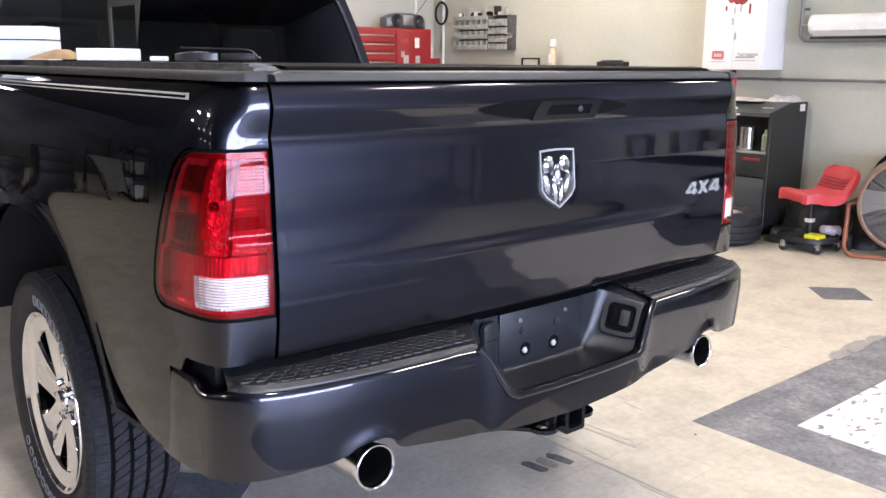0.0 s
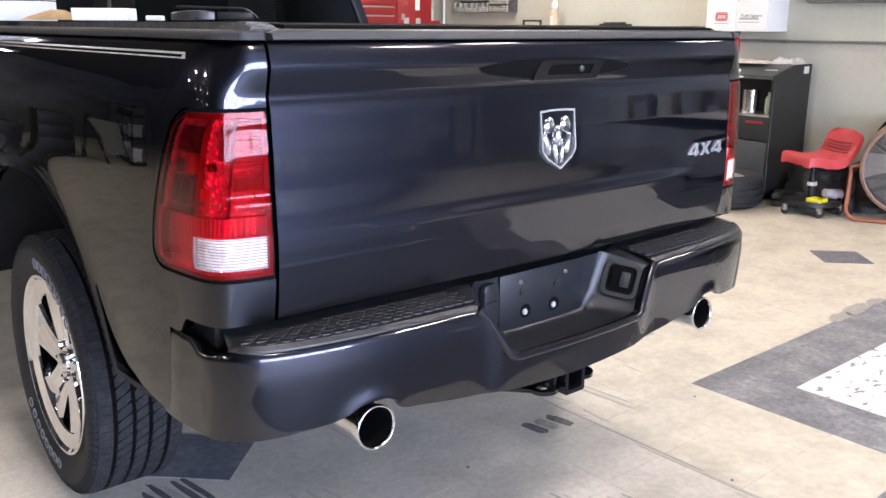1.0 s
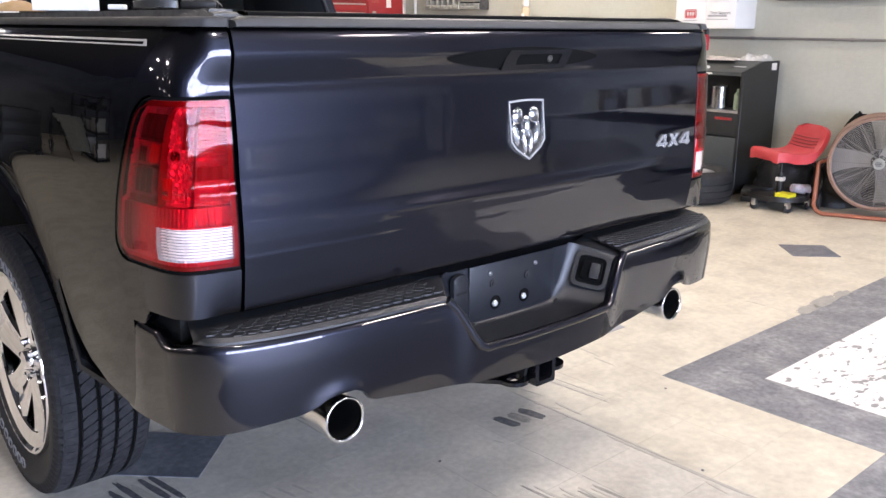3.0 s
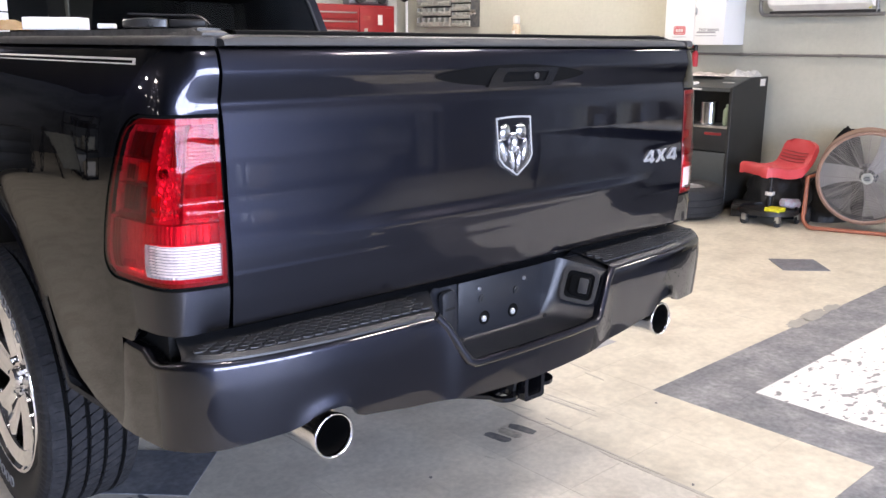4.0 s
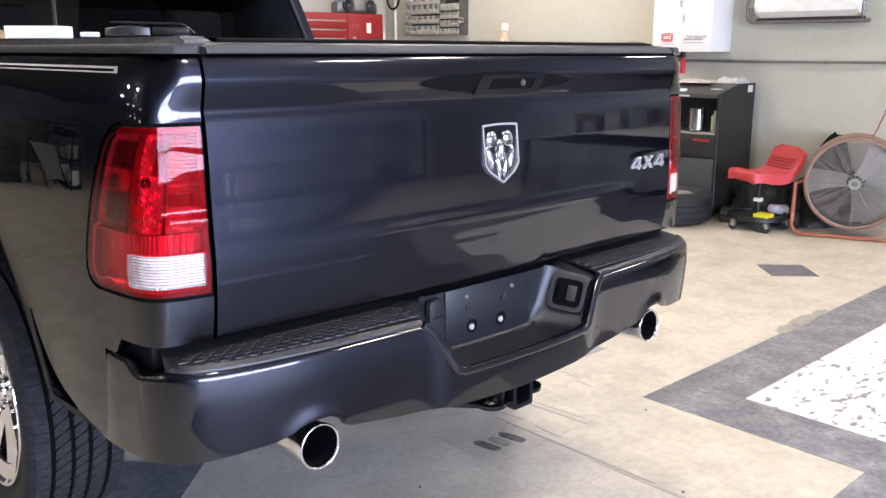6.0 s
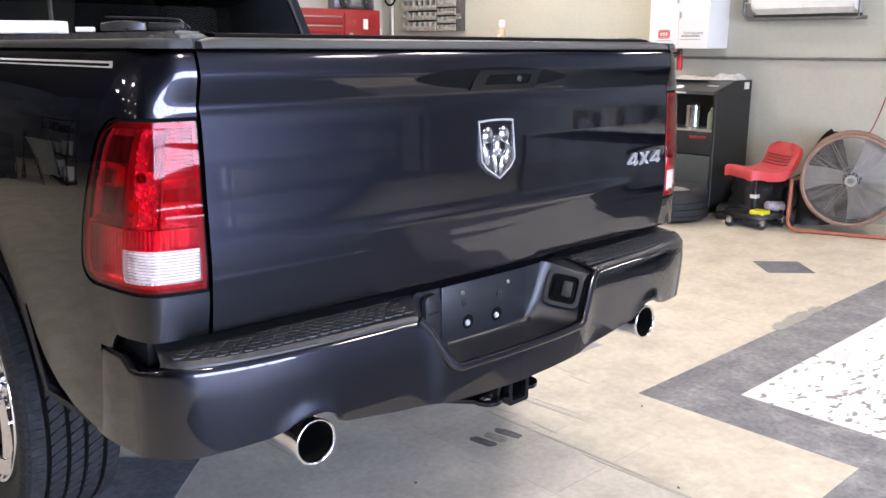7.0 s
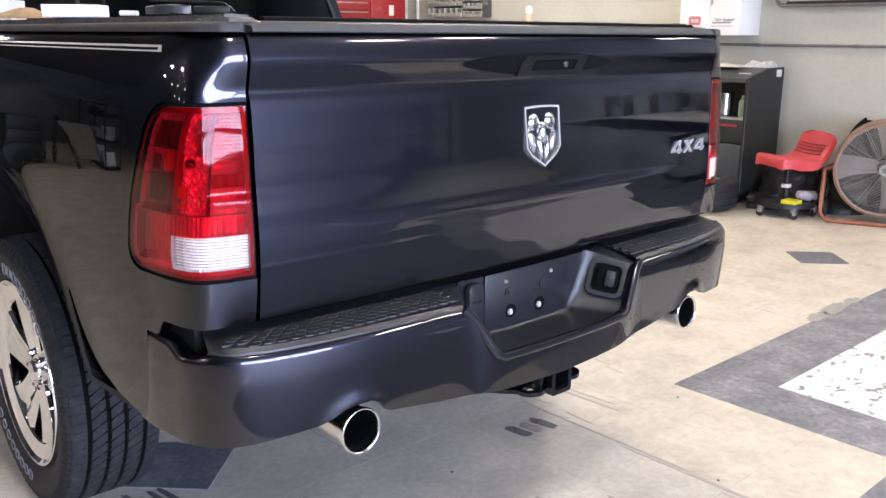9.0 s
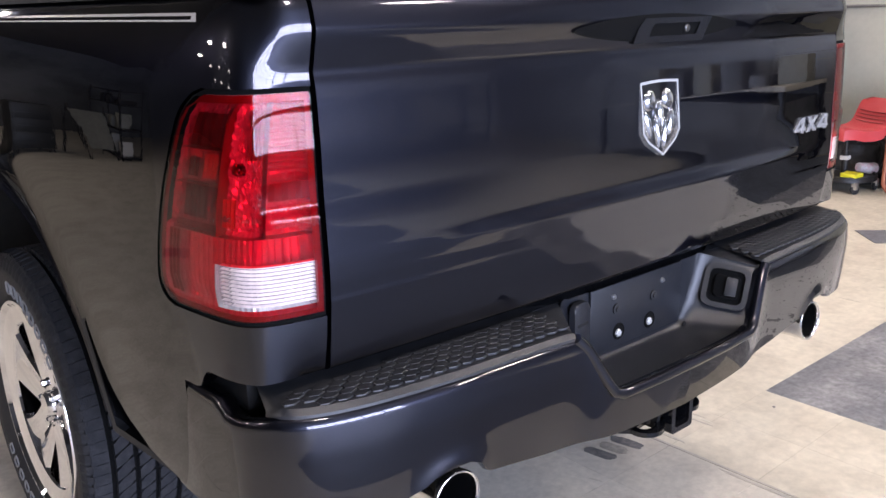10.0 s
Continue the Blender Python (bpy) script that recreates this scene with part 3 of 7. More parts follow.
    for i in range(41):
        a = 0.34 + (math.pi - 0.68) * i / 40
        y = ARCH_Y - (ARCH_RY + 0.01) * math.cos(a)
        z = ARCH_Z + (ARCH_RZ + 0.01) * math.sin(a)
        rr.append([Vector((sx * 0.975, y, z)), Vector((sx * 0.9, y, z + 0.01)), Vector((sx * 0.62, y, z + 0.01))])
    grid(bm, rr)
    box(bm, (sx * 0.60, ARCH_Y - 0.66, 0.64), (sx * 0.62, ARCH_Y + 0.66, 1.06))
    part("wheel_liner", bm, UNDER, TRUCK, "black wheel well liner")
    # black flap at the rear of the wheel well
    bm = B()
    pts = []
    for k in range(15):
        u = k / 14
        if u < 0.5:
            w = u / 0.5
            y, z = 0.66 - 0.11 * w, 0.80 - 0.20 * w
        else:
            w = (u - 0.5) / 0.5
            y, z = 0.55 - 0.28 * w, 0.60 - 0.035 * w
        pts.append((y, z))
    rr = []
    for k, (y, z) in enumerate(pts):
        x = 0.999 - 0.05 * max(0.0, (k - 7) / 7.0)
        rr.append([Vector((sx * x, y, z + 0.012)), Vector((sx * (x + 0.004), y + 0.006, z)), Vector((sx * (x - 0.012), y + 0.012, z - 0.012)), Vector((sx * (x - 0.05), y + 0.02, z - 0.006)), Vector((sx * (x - 0.06), y + 0.02, z + 0.03))])
    grid(bm, rr)
    part("wheel_flap", bm, BLACK_PLASTIC, TRUCK, "black plastic lip behind the wheel")


def build_lamp(sx):
    """Tail lamp: dark seat, reflector house, red lens and clear reversing lens."""
    def lp(a, b, proud, grow=0.0):
        z = LZ0 - grow + (LZ1 - LZ0 + 2 * grow) * b
        e = light_end(z, grow)
        return skin(0.004 - grow * 0.5 + (e - 0.004) * a, z, sx, proud)
    lamp_bm = B()
    rows = []
    for i in range(41):
        a = i / 40
        rows.append([lp(a, j / 30, -0.004, 0.008) for j in range(31)])
    # seat: rim only
    vs = [[lamp_bm.verts.new(p) for p in r] for r in rows]
    for i in range(40):
        for j in range(30):
            if i < 1 or i > 38 or j < 1 or j > 28:
                lamp_bm.faces.new((vs[i][j], vs[i + 1][j], vs[i + 1][j + 1], vs[i][j + 1]))
    lamp = part("tail_lamp", lamp_bm, SHADE_SEAL_BLACK, TRUCK, "red tail lamp with clear reversing lens")
    # house behind the lens: ribbed inner column, faceted middle column, plain outer part, plain foot
    C0, C1, FOOT = 0.265, 0.545, 0.375
    bm = B()
    rnd = random.Random(5)
    rr = []
    NI, NJ = 72, 56
    for i in range(NI + 1):
        a = i / NI
        col = []
        for j in range(NJ + 1):
            b = j / NJ
            edge = min(a, 1 - a, b * 1.2, (1 - b) * 1.2)
            base = 0.030 - 0.018 * max(0.0, min(1.0, (a - 0.2) / 0.12))
            deep = base * min(1.0, edge / 0.05) + 0.009
            if C0 < a < C1 and FOOT < b < 0.96:
                across = (a - C0) / (C1 - C0) * 2 - 1
                deep += 0.014 * (1 - across * across) + rnd.uniform(-0.0035, 0.0035)
            elif a <= C0 and b > FOOT:
                deep += 0.003 * math.sin(b * 95) + rnd.uniform(-0.001, 0.001)
            elif a >= C1 and b > FOOT:
                deep += 0.006 + 0.004 * math.sin(a * 46) + rnd.uniform(-0.0015, 0.0015)
            else:
                deep += 0.0012 * math.sin(a * 150)
            col.append(lp(a, b, -deep))
        rr.append(col)
    grid(bm, rr)
    part("lamp_house", bm, REFLECTOR, lamp, "silver faceted reflector house", smooth=False)
    bm = B()
    for a in (C0, C1):
        grid(bm, [[lp(a, FOOT + (1 - FOOT) * b / 12, -0.03), lp(a, FOOT + (1 - FOOT) * b / 12, -0.004)] for b in range(0, 13)])
    for b, a0, a1 in ((FOOT, 0.0, 0.92), (0.60, C1, 0.93), (0.76, C1, 0.93)):
        grid(bm, [[lp(a0 + (a1 - a0) * a / 16, b, -0.03), lp(a0 + (a1 - a0) * a / 16, b, -0.005)] for a in range(0, 17)])
    part("lamp_divider", bm, SMOKE_PLASTIC, lamp)
    for k in range(14):
        bm = B()
        b = 0.66 + 0.30 * k / 14
        grid(bm, [[lp(0.02 + 0.22 * a / 5, b, -0.026), lp(0.02 + 0.22 * a / 5, b + 0.007, -0.016), lp(0.02 + 0.22 * a / 5, b + 0.015, -0.026)] for a in range(6)])
        part("lamp_rib", bm, REFLECTOR, lamp)
    # dark blocks behind the lens and the moulded rim
    # The low outer block (0.86 to 0.96) paints a dark floor reflection.
    for a0, a1, b0, b1, nm in ((0.57, 0.86, 0.77, 0.92, 2), (0.64, 0.84, 0.44, 0.61, 2), (0.56, 0.90, 0.385, 0.42, 0), (0.74, 0.84, 0.63, 0.72, 2), (0.86, 0.96, 0.05, 0.36, 0), (0.03, 0.25, 0.535, 0.615, 0), (0.30, 0.38, 0.72, 0.93, 0),
                               (0.58, 0.70, 0.63, 0.74, 1), (0.43, 0.52, 0.42, 0.55, 1)):
        bm = B()
        grid(bm, [[lp(a0 + (a1 - a0) * i / 6, b0 + (b1 - b0) * j / 4, -0.009 - 0.002 * (i % 2)) for j in range(5)] for i in range(7)])
        part("lamp_block", bm, (SMOKE_PLASTIC, RED_PLASTIC, CHAMBER)[nm], lamp, "red block behind the lens" if nm == 1 else "dark block behind the lens", smooth=False)
    bm = B()
    for a0, a1, b0, b1 in ((0.0, 0.035, 0.0, 1.0), (0.965, 1.0, 0.0, 1.0), (0.035, 0.965, 0.0, 0.025), (0.035, 0.965, 0.965, 1.0)):
        grid(bm, [[lp(a0 + (a1 - a0) * i / 16, b0 + (b1 - b0) * j / 16, -0.0035) for j in range(17)] for i in range(17)])
    part("lens_rim", bm, SMOKE_PLASTIC, lamp, "dark red moulded rim")
    for a, b in ((0.45, 0.68), (0.50, 0.46)):
        bm = B()
        p, q = lp(a, b, -0.014), lp(a, b, -0.001)
        m = basis(p, (lp(a + 0.05, b, -0.05) - lp(a, b, -0.05)), Vector((0, 0, 1)))
        if (m.to_3x3() @ Vector((0, 0, 1))).dot(q - p) < 0:
            m = m @ pose(0, 0, 0, 180)
        lathe(bm, [(0.0005, 0.006), (0.004, 0.0055), (0.006, 0.003), (0.0095, 0.002), (0.012, -0.003)], 18, m)
        part("bulb", bm, POLISHED, lamp, "small round bulb")
    # lenses, with a ledge across the inner column
    A0, A1, A2, B0, B1 = 0.03, 0.46, 0.53, 0.055, 0.255
    def ledge(a, b):
        u = max(0.0, min(1.0, (0.505 - b) / 0.05))
        return 0.0065 * u * u * (3 - 2 * u) * max(0.0, min(1.0, (0.30 - a) / 0.05)) * max(0.0, min(1.0, (b - 0.28) / 0.15))
    def lens(a0, a1, b0, b1, nm, mat, lab, ni, nj, proud=0.001):
        bm = B()
        grid(bm, [[lp(a0 + (a1 - a0) * i / ni, b0 + (b1 - b0) * j / nj, proud + ledge(a0 + (a1 - a0) * i / ni, b0 + (b1 - b0) * j / nj)) for j in range(nj + 1)] for i in range(ni + 1)])
        ob = part(nm, bm, mat, lamp, lab)
        ob.visible_shadow = False
        return ob
    lens(0, C1, B1, 1, "upper_lens", RED_LENS, "glossy red lens", 30, 70)
    lens(C1, 1, B1, 1, "side_lens", SIDE_LENS, "red side lens", 16, 24)
    lens(0, 1, 0, B0, "lower_lens", RED_LENS, "glossy red lens", 40, 4)
    lens(0, A0, B0, B1, "inner_lens", RED_LENS, "glossy red lens", 3, 8)
    lens(A2, 1, B0, B1, "outer_lens", SIDE_LENS, "red side lens", 14, 8)
    lens(A0, A2, B0, B1, "reversing_lens", CLEAR_LENS, "clear ribbed reversing lens", 20, 8, 0.002)
    for k in range(11):
        bm = B()
        b = B0 + (B1 - B0) * (k + 0.5) / 11
        h = (B1 - B0) / 11 * 0.40
        grid(bm, [[lp(A0 + (A1 - A0) * i / 20, b - h, -0.012), lp(A0 + (A1 - A0) * i / 20, b, -0.005 - 0.001 * (i % 2)), lp(A0 + (A1 - A0) * i / 20, b + h, -0.012)] for i in range(21)])
        part("lens_rib", bm, LENS_WHITE, lamp, smooth=False)
        bm = B()
        grid(bm, [[lp(A1 + 0.012 + (A2 - A1 - 0.02) * i / 5, b - h * 0.55, -0.012), lp(A1 + 0.012 + (A2 - A1 - 0.02) * i / 5, b, -0.006), lp(A1 + 0.012 + (A2 - A1 - 0.02) * i / 5, b + h * 0.55, -0.012)] for i in range(6)])
        part("end_rib", bm, LENS_WHITE, lamp)
    return lamp




# tailgate: (height, distance behind the gate's plane) from bottom to top
GATE = [(0.835, 0.052), (0.837, 0.034), (0.845, 0.0225), (0.90, 0.0150), (0.96, 0.0090), (1.00, 0.0044), (1.010, 0.0030), (1.0145, 0.0028), (1.017, 0.0036), (1.034, 0.0126), (1.037, 0.0134), (1.043, 0.0137), (1.06, 0.0136), (1.09, 0.0132),
        (1.12, 0.0130), (1.20, 0.0142), (1.27, 0.0175), (1.292, 0.0200), (1.302, 0.0224), (1.3075, 0.0240), (1.312, 0.0238), (1.323, 0.0204), (1.343, 0.0150), (1.360, 0.0108), (1.368, 0.0094), (1.3715, 0.0092), (1.375, 0.0098),
        (1.386, 0.0120), (1.400, 0.0150), (1.411, 0.0184), (1.417, 0.0225), (1.4205, 0.032), (1.4225, 0.060), (1.4245, 0.085), (1.427, 0.11), (1.427, 0.13)]
# the same face without its ledge, as the gate's ends and the lamps have it
PLAIN = [p for p in GATE if p[0] < 0.91] + [(0.93, 0.0120), (0.96, 0.0096), (0.99, 0.0084), (1.03, 0.0086), (1.07, 0.0104), (1.11, 0.0126)] + [p for p in GATE if p[0] > 1.115]
GATE_W = 0.8225


PROF = []


def gate_y(z, x):
    return gate_face(z, lerp_table(z, [p for p in PROF if p[0] < 1.425]), x) + gate_crown(x)


def gate_face(z, y, x):
    """The ledge fades out toward the ends of the gate."""
    if not 0.96 < z < 1.12:
        return y
    u = max(0.0, min(1.0, (x + 0.62) / 0.34, (0.68 - x) / 0.24))
    u = 0.05 + 0.95 * u * u * (3 - 2 * u)
    return y * u + lerp_table(z, PLAIN[2:-1]) * (1 - u)


def gate_crown(x):
    return 0.016 * (x / GATE_W) ** 2


def build_tailgate():
    bm = B()
    prof = []
    for i in range(len(GATE) - 1):
        (z0, y0), (z1, y1) = GATE[i], GATE[i + 1]
        n = max(1, int(math.hypot(z1 - z0, y1 - y0) / 0.004))
        for j in range(n):
            prof.append((z0 + (z1 - z0) * j / n, y0 + (y1 - y0) * j / n))
    prof.append(GATE[-1])
    # soften the profile, leaving the creases tight
    prof = [prof[0]] + [tuple(0.15 * a + 0.7 * b + 0.15 * c for a, b, c in zip(prof[i - 1], prof[i], prof[i + 1])) for i in range(1, len(prof) - 1)] + [prof[-1]]
    PROF.extend(prof)
    xs = [-GATE_W, -GATE_W + 0.00002, -GATE_W + 0.003, -GATE_W + 0.006] + [-0.80 + 1.60 * i / 40 for i in range(41)] + [GATE_W - 0.006, GATE_W - 0.003, GATE_W - 0.00002, GATE_W]
    ends = [0.03, 0.0, 0.0, 0.0] + [0.0] * 41 + [0.0, 0.0, 0.0, 0.03]
    rows = [[Vector((x, gate_face(z, y, x) + gate_crown(x) + e, z)) for z, y in prof] for x, e in zip(xs, ends)]
    grid(bm, rows)
    box(bm, (-0.79, 0.10, 0.84), (0.79, 0.14, 1.425))
    gate = part("tailgate", bm, PAINT, TRUCK, "closed dark blue tailgate with crease lines", sharp=1.2)
    # dark seals in the gaps
    for sx in (-1, 1):
        bm = B()
        box(bm, (sx * 0.819, 0.10, 0.84), (sx * 0.847, 0.14, 1.395))
        part("gap_seal", bm, UNDER, TRUCK)
    # handle on a near-black sheet that paints the shade of its scooped recess
    bm = B()
    rr = []
    for i in range(33):
        x = -0.275 + 0.55 * i / 32
        w = max(0.0, 1 - abs(x / 0.275) ** 2.0)
        zc = 1.35
        h = 0.003 + 0.024 * w ** 0.8
        rr.append([Vector((x, gate_y(zc + h * c, x) - 0.004, zc + h * c)) for c in (-1, -0.6, -0.2, 0.2, 0.6, 1)])
    grid(bm, rr)
    part("handle_recess", bm, SHADE_SEAL_BLACK, gate, "black sheet painting the shade of the handle scoop")
    bm = B()
    m = basis((0.035, 0.0125, 1.347), (1, 0, 0), (0, -0.12, 1))
    pts = [(-0.135, -0.026), (0.105, -0.026), (0.13, 0.023), (-0.105, 0.023), (-0.122, 0.005)]
    inn = [(-0.085, -0.013), (0.078, -0.013), (0.09, 0.012), (-0.07, 0.012), (-0.08, 0.002)]
    frame_ring(bm, pts, inn, m @ pose(0, 0, -0.006), 0.012)
    handle = part("handle", bm, GLOSS_BLACK, gate, "black tailgate pull handle")
    # flat black plate paints the shade inside the pull
    bm = B()
    prism(bm, inn, m @ pose(0, 0, -0.004), 0.004)
    part("handle_pocket", bm, SHADE_SEAL_BLACK, gate)
    bm = B()
    lathe(bm, [(0.0005, 0.008), (0.006, 0.0078), (0.0085, 0.005), (0.0085, 0.0)], 18, m @ pose(0.045, 0.0, 0.0))
    part("lock_cylinder", bm, GUN_METAL, gate, "small round lock cylinder")
    # shield emblem: rim, field and plain raised shapes
    def shield(w, h, t=0.0):
        return [(-w, h * 0.80), (-w * 0.5, h * 0.88), (0, h * 0.92), (w * 0.5, h * 0.97), (w, h), (w * 0.98, -h * 0.45), (w * 0.75, -h * 0.68), (0, -h), (-w * 0.75, -h * 0.70), (-w * 0.98, -h * 0.55)]
    def shield2(w, h):
        return [(-w, h), (-w * 0.5, h * 1.03), (0, h * 1.04), (w * 0.5, h * 1.03), (w, h), (w * 0.98, -h * 0.35), (w * 0.72, -h * 0.62), (0, -h), (-w * 0.72, -h * 0.62), (-w * 0.98, -h * 0.35)]
    em = basis((0.0, 0.0155, 1.165), (1, 0, 0), (0, 0.12, 1))
    bm = B()
    frame_ring(bm, shield2(0.066, 0.077), shield2(0.0610, 0.0718), em @ pose(0, 0, -0.004), 0.015)
    emblem = part("emblem", bm, BADGE, gate, "chrome shield emblem with raised shapes", sharp=0.4)
    bm = B()
    prism(bm, shield2(0.061, 0.0715), em @ pose(0, 0, -0.004), 0.006)
    part("emblem_field", bm, DARK_METAL, emblem, "black emblem field")
    def dome(bm, cx, cy, rx, ry, lift, turn, z0=0.002):
        rr = []
        for i in range(7):
            q = math.pi / 2 * i / 6
            ring = []
            for k in range(25):
                w = 2 * math.pi * k / 24
                x, y = rx * math.cos(q) * math.cos(w), ry * math.cos(q) * math.sin(w)
                ring.append(em @ Vector((cx + x * math.cos(turn) - y * math.sin(turn), cy + x * math.sin(turn) + y * math.cos(turn), z0 + lift * math.sin(q))))
            rr.append(ring)
        grid(bm, rr)
    for sgn in (-1, 1):
        bm = B()
        dome(bm, sgn * 0.031, 0.040, 0.021, 0.024, 0.012, sgn * 0.4)
        part("emblem_relief", bm, SILVER, emblem)
        bm = B()
        dome(bm, sgn * 0.029, 0.028, 0.010, 0.008, 0.004, sgn * 0.3, 0.0115)
        part("emblem_relief", bm, DARK_METAL, emblem, "dark inner curl")
        bm = B()
        dome(bm, sgn * 0.040, -0.008, 0.011, 0.032, 0.009, -sgn * 0.25)
        part("emblem_relief", bm, SILVER, emblem)
        bm = B()
        dome(bm, sgn * 0.012, -0.030, 0.008, 0.034, 0.010, -sgn * 0.12, 0.003)
        part("emblem_relief", bm, SILVER, emblem)
    bm = B()
    dome(bm, 0.0, 0.012, 0.013, 0.030, 0.013, 0.0)
    part("emblem_relief", bm, SILVER, emblem)
    # drive badge: slanted block strokes
    strokes = {"4": [[(0.50, 1.0), (0.80, 1.0), (0.26, 0.30), (0.0, 0.30)], [(0.0, 0.14), (1.0, 0.14), (1.0, 0.36), (0.0, 0.36)], [(0.62, 0.0), (0.86, 0.0), (0.86, 1.0), (0.62, 1.0)]],
               "X": [[(0.0, 1.0), (0.32, 1.0), (1.0, 0.0), (0.68, 0.0)], [(0.0, 0.0), (0.32, 0.0), (1.0, 1.0), (0.68, 1.0)]]}
    for k, ch in enumerate("4X4"):
        bm = B()
        mb = basis((0.598 + 0.064 * k, 0.0226 + 0.0012 * k, 1.066), (1, 0.028, 0), (0.32, -0.03, 1))
        for n, st in enumerate(strokes[ch]):
            prism(bm, [(x * 0.060, y * 0.040) for x, y in st], mb @ pose(0, 0, -0.006 + 0.0003 * n), 0.0135, 0.0012)
        part("badge_letter", bm, BADGE_DULL, gate, "chrome drive badge letter " + ch, smooth=False)


for side in (-1, 1):
    build_bedside(side)
    build_lamp(side)
build_tailgate()


# rear bumper
BUMP = [(0.972, 0.338), (0.977, 0.24), (0.975, 0.15), (0.972, 0.09), (0.962, 0.047), (0.940, 0.012), (0.905, -0.016), (0.855, -0.036), (0.78, -0.052), (0.69, -0.063), (0.6, -0.070),
        (0.45, -0.076), (0.34, -0.082), (0.26, -0.098), (0.15, -0.106), (0.0, -0.109)]
b_at, B_LEN, b_pts, b_s = arc_curve(BUMP)
NOTCH = [(0.0, 0.655), (0.235, 0.655), (0.258, 0.664), (0.275, 0.69), (0.315, 0.762), (0.333, 0.783), (0.352, 0.789), (0.4, 0.790), (0.95, 0.797), (1.1, 0.79)]
LOWER = [(0.0, 0.553), (0.25, 0.562), (0.42, 0.578), (0.555, 0.598), (0.575, 0.606), (0.592, 0.63), (0.62, 0.642), (0.66, 0.642), (0.69, 0.636), (0.715, 0.622), (0.745, 0.612),
         (0.85, 0.606), (0.93, 0.600), (1.2, 0.59)]


def bump_point(d, v, sx):
    """d: length from the bumper's forward end, v: 0 at the lower edge to 1 at the top edge."""
    p, n = b_at(d)
    x = abs(p.x)
    side = max(0.0, p.y - 0.02)
    top = lerp_table(x, NOTCH) if p.y < 0.02 else 0.797 - 0.02 * max(0.0, min(1.0, (0.16 - p.y) / 0.08)) * (1 if p.y > 0.06 else 0.0)
    if p.y >= 0.02:
        top = lerp_table(p.y, [(0.02, 0.797), (0.09, 0.783), (0.115, 0.783), (0.15, 0.803), (0.34, 0.80)])
    low = lerp_table(x, LOWER) if p.y < 0.05 else 0.600 - 0.03 * min(1.0, side / 0.28)
    z = low + (top - low) * v
    full = (0.79 - z) / 0.24
    rear = max(0.0, min(1.0, (0.10 - p.y) / 0.12))
    tuck = 0.004 * rear * (max(0.0, 0.25 - full) / 0.25) ** 1.7 + (0.007 + 0.016 * rear) * max(0.0, full - 0.2) ** 1.5
    r = 0.006 * max(0.0, (v - 0.93) / 0.07) ** 2
    # swollen rim over the exhaust opening
    e = math.hypot((x - 0.648) / 1.25, z - 0.60)
    swell = 0.0075 * math.exp(-((max(0.0, e - 0.045) / 0.022) ** 2)) if p.y < 0.05 else 0.0
    q = Vector((p.x, p.y)) + (tuck + r - swell) * Vector((n.x, n.y))
    return Vector((sx * q.x, q.y, z))


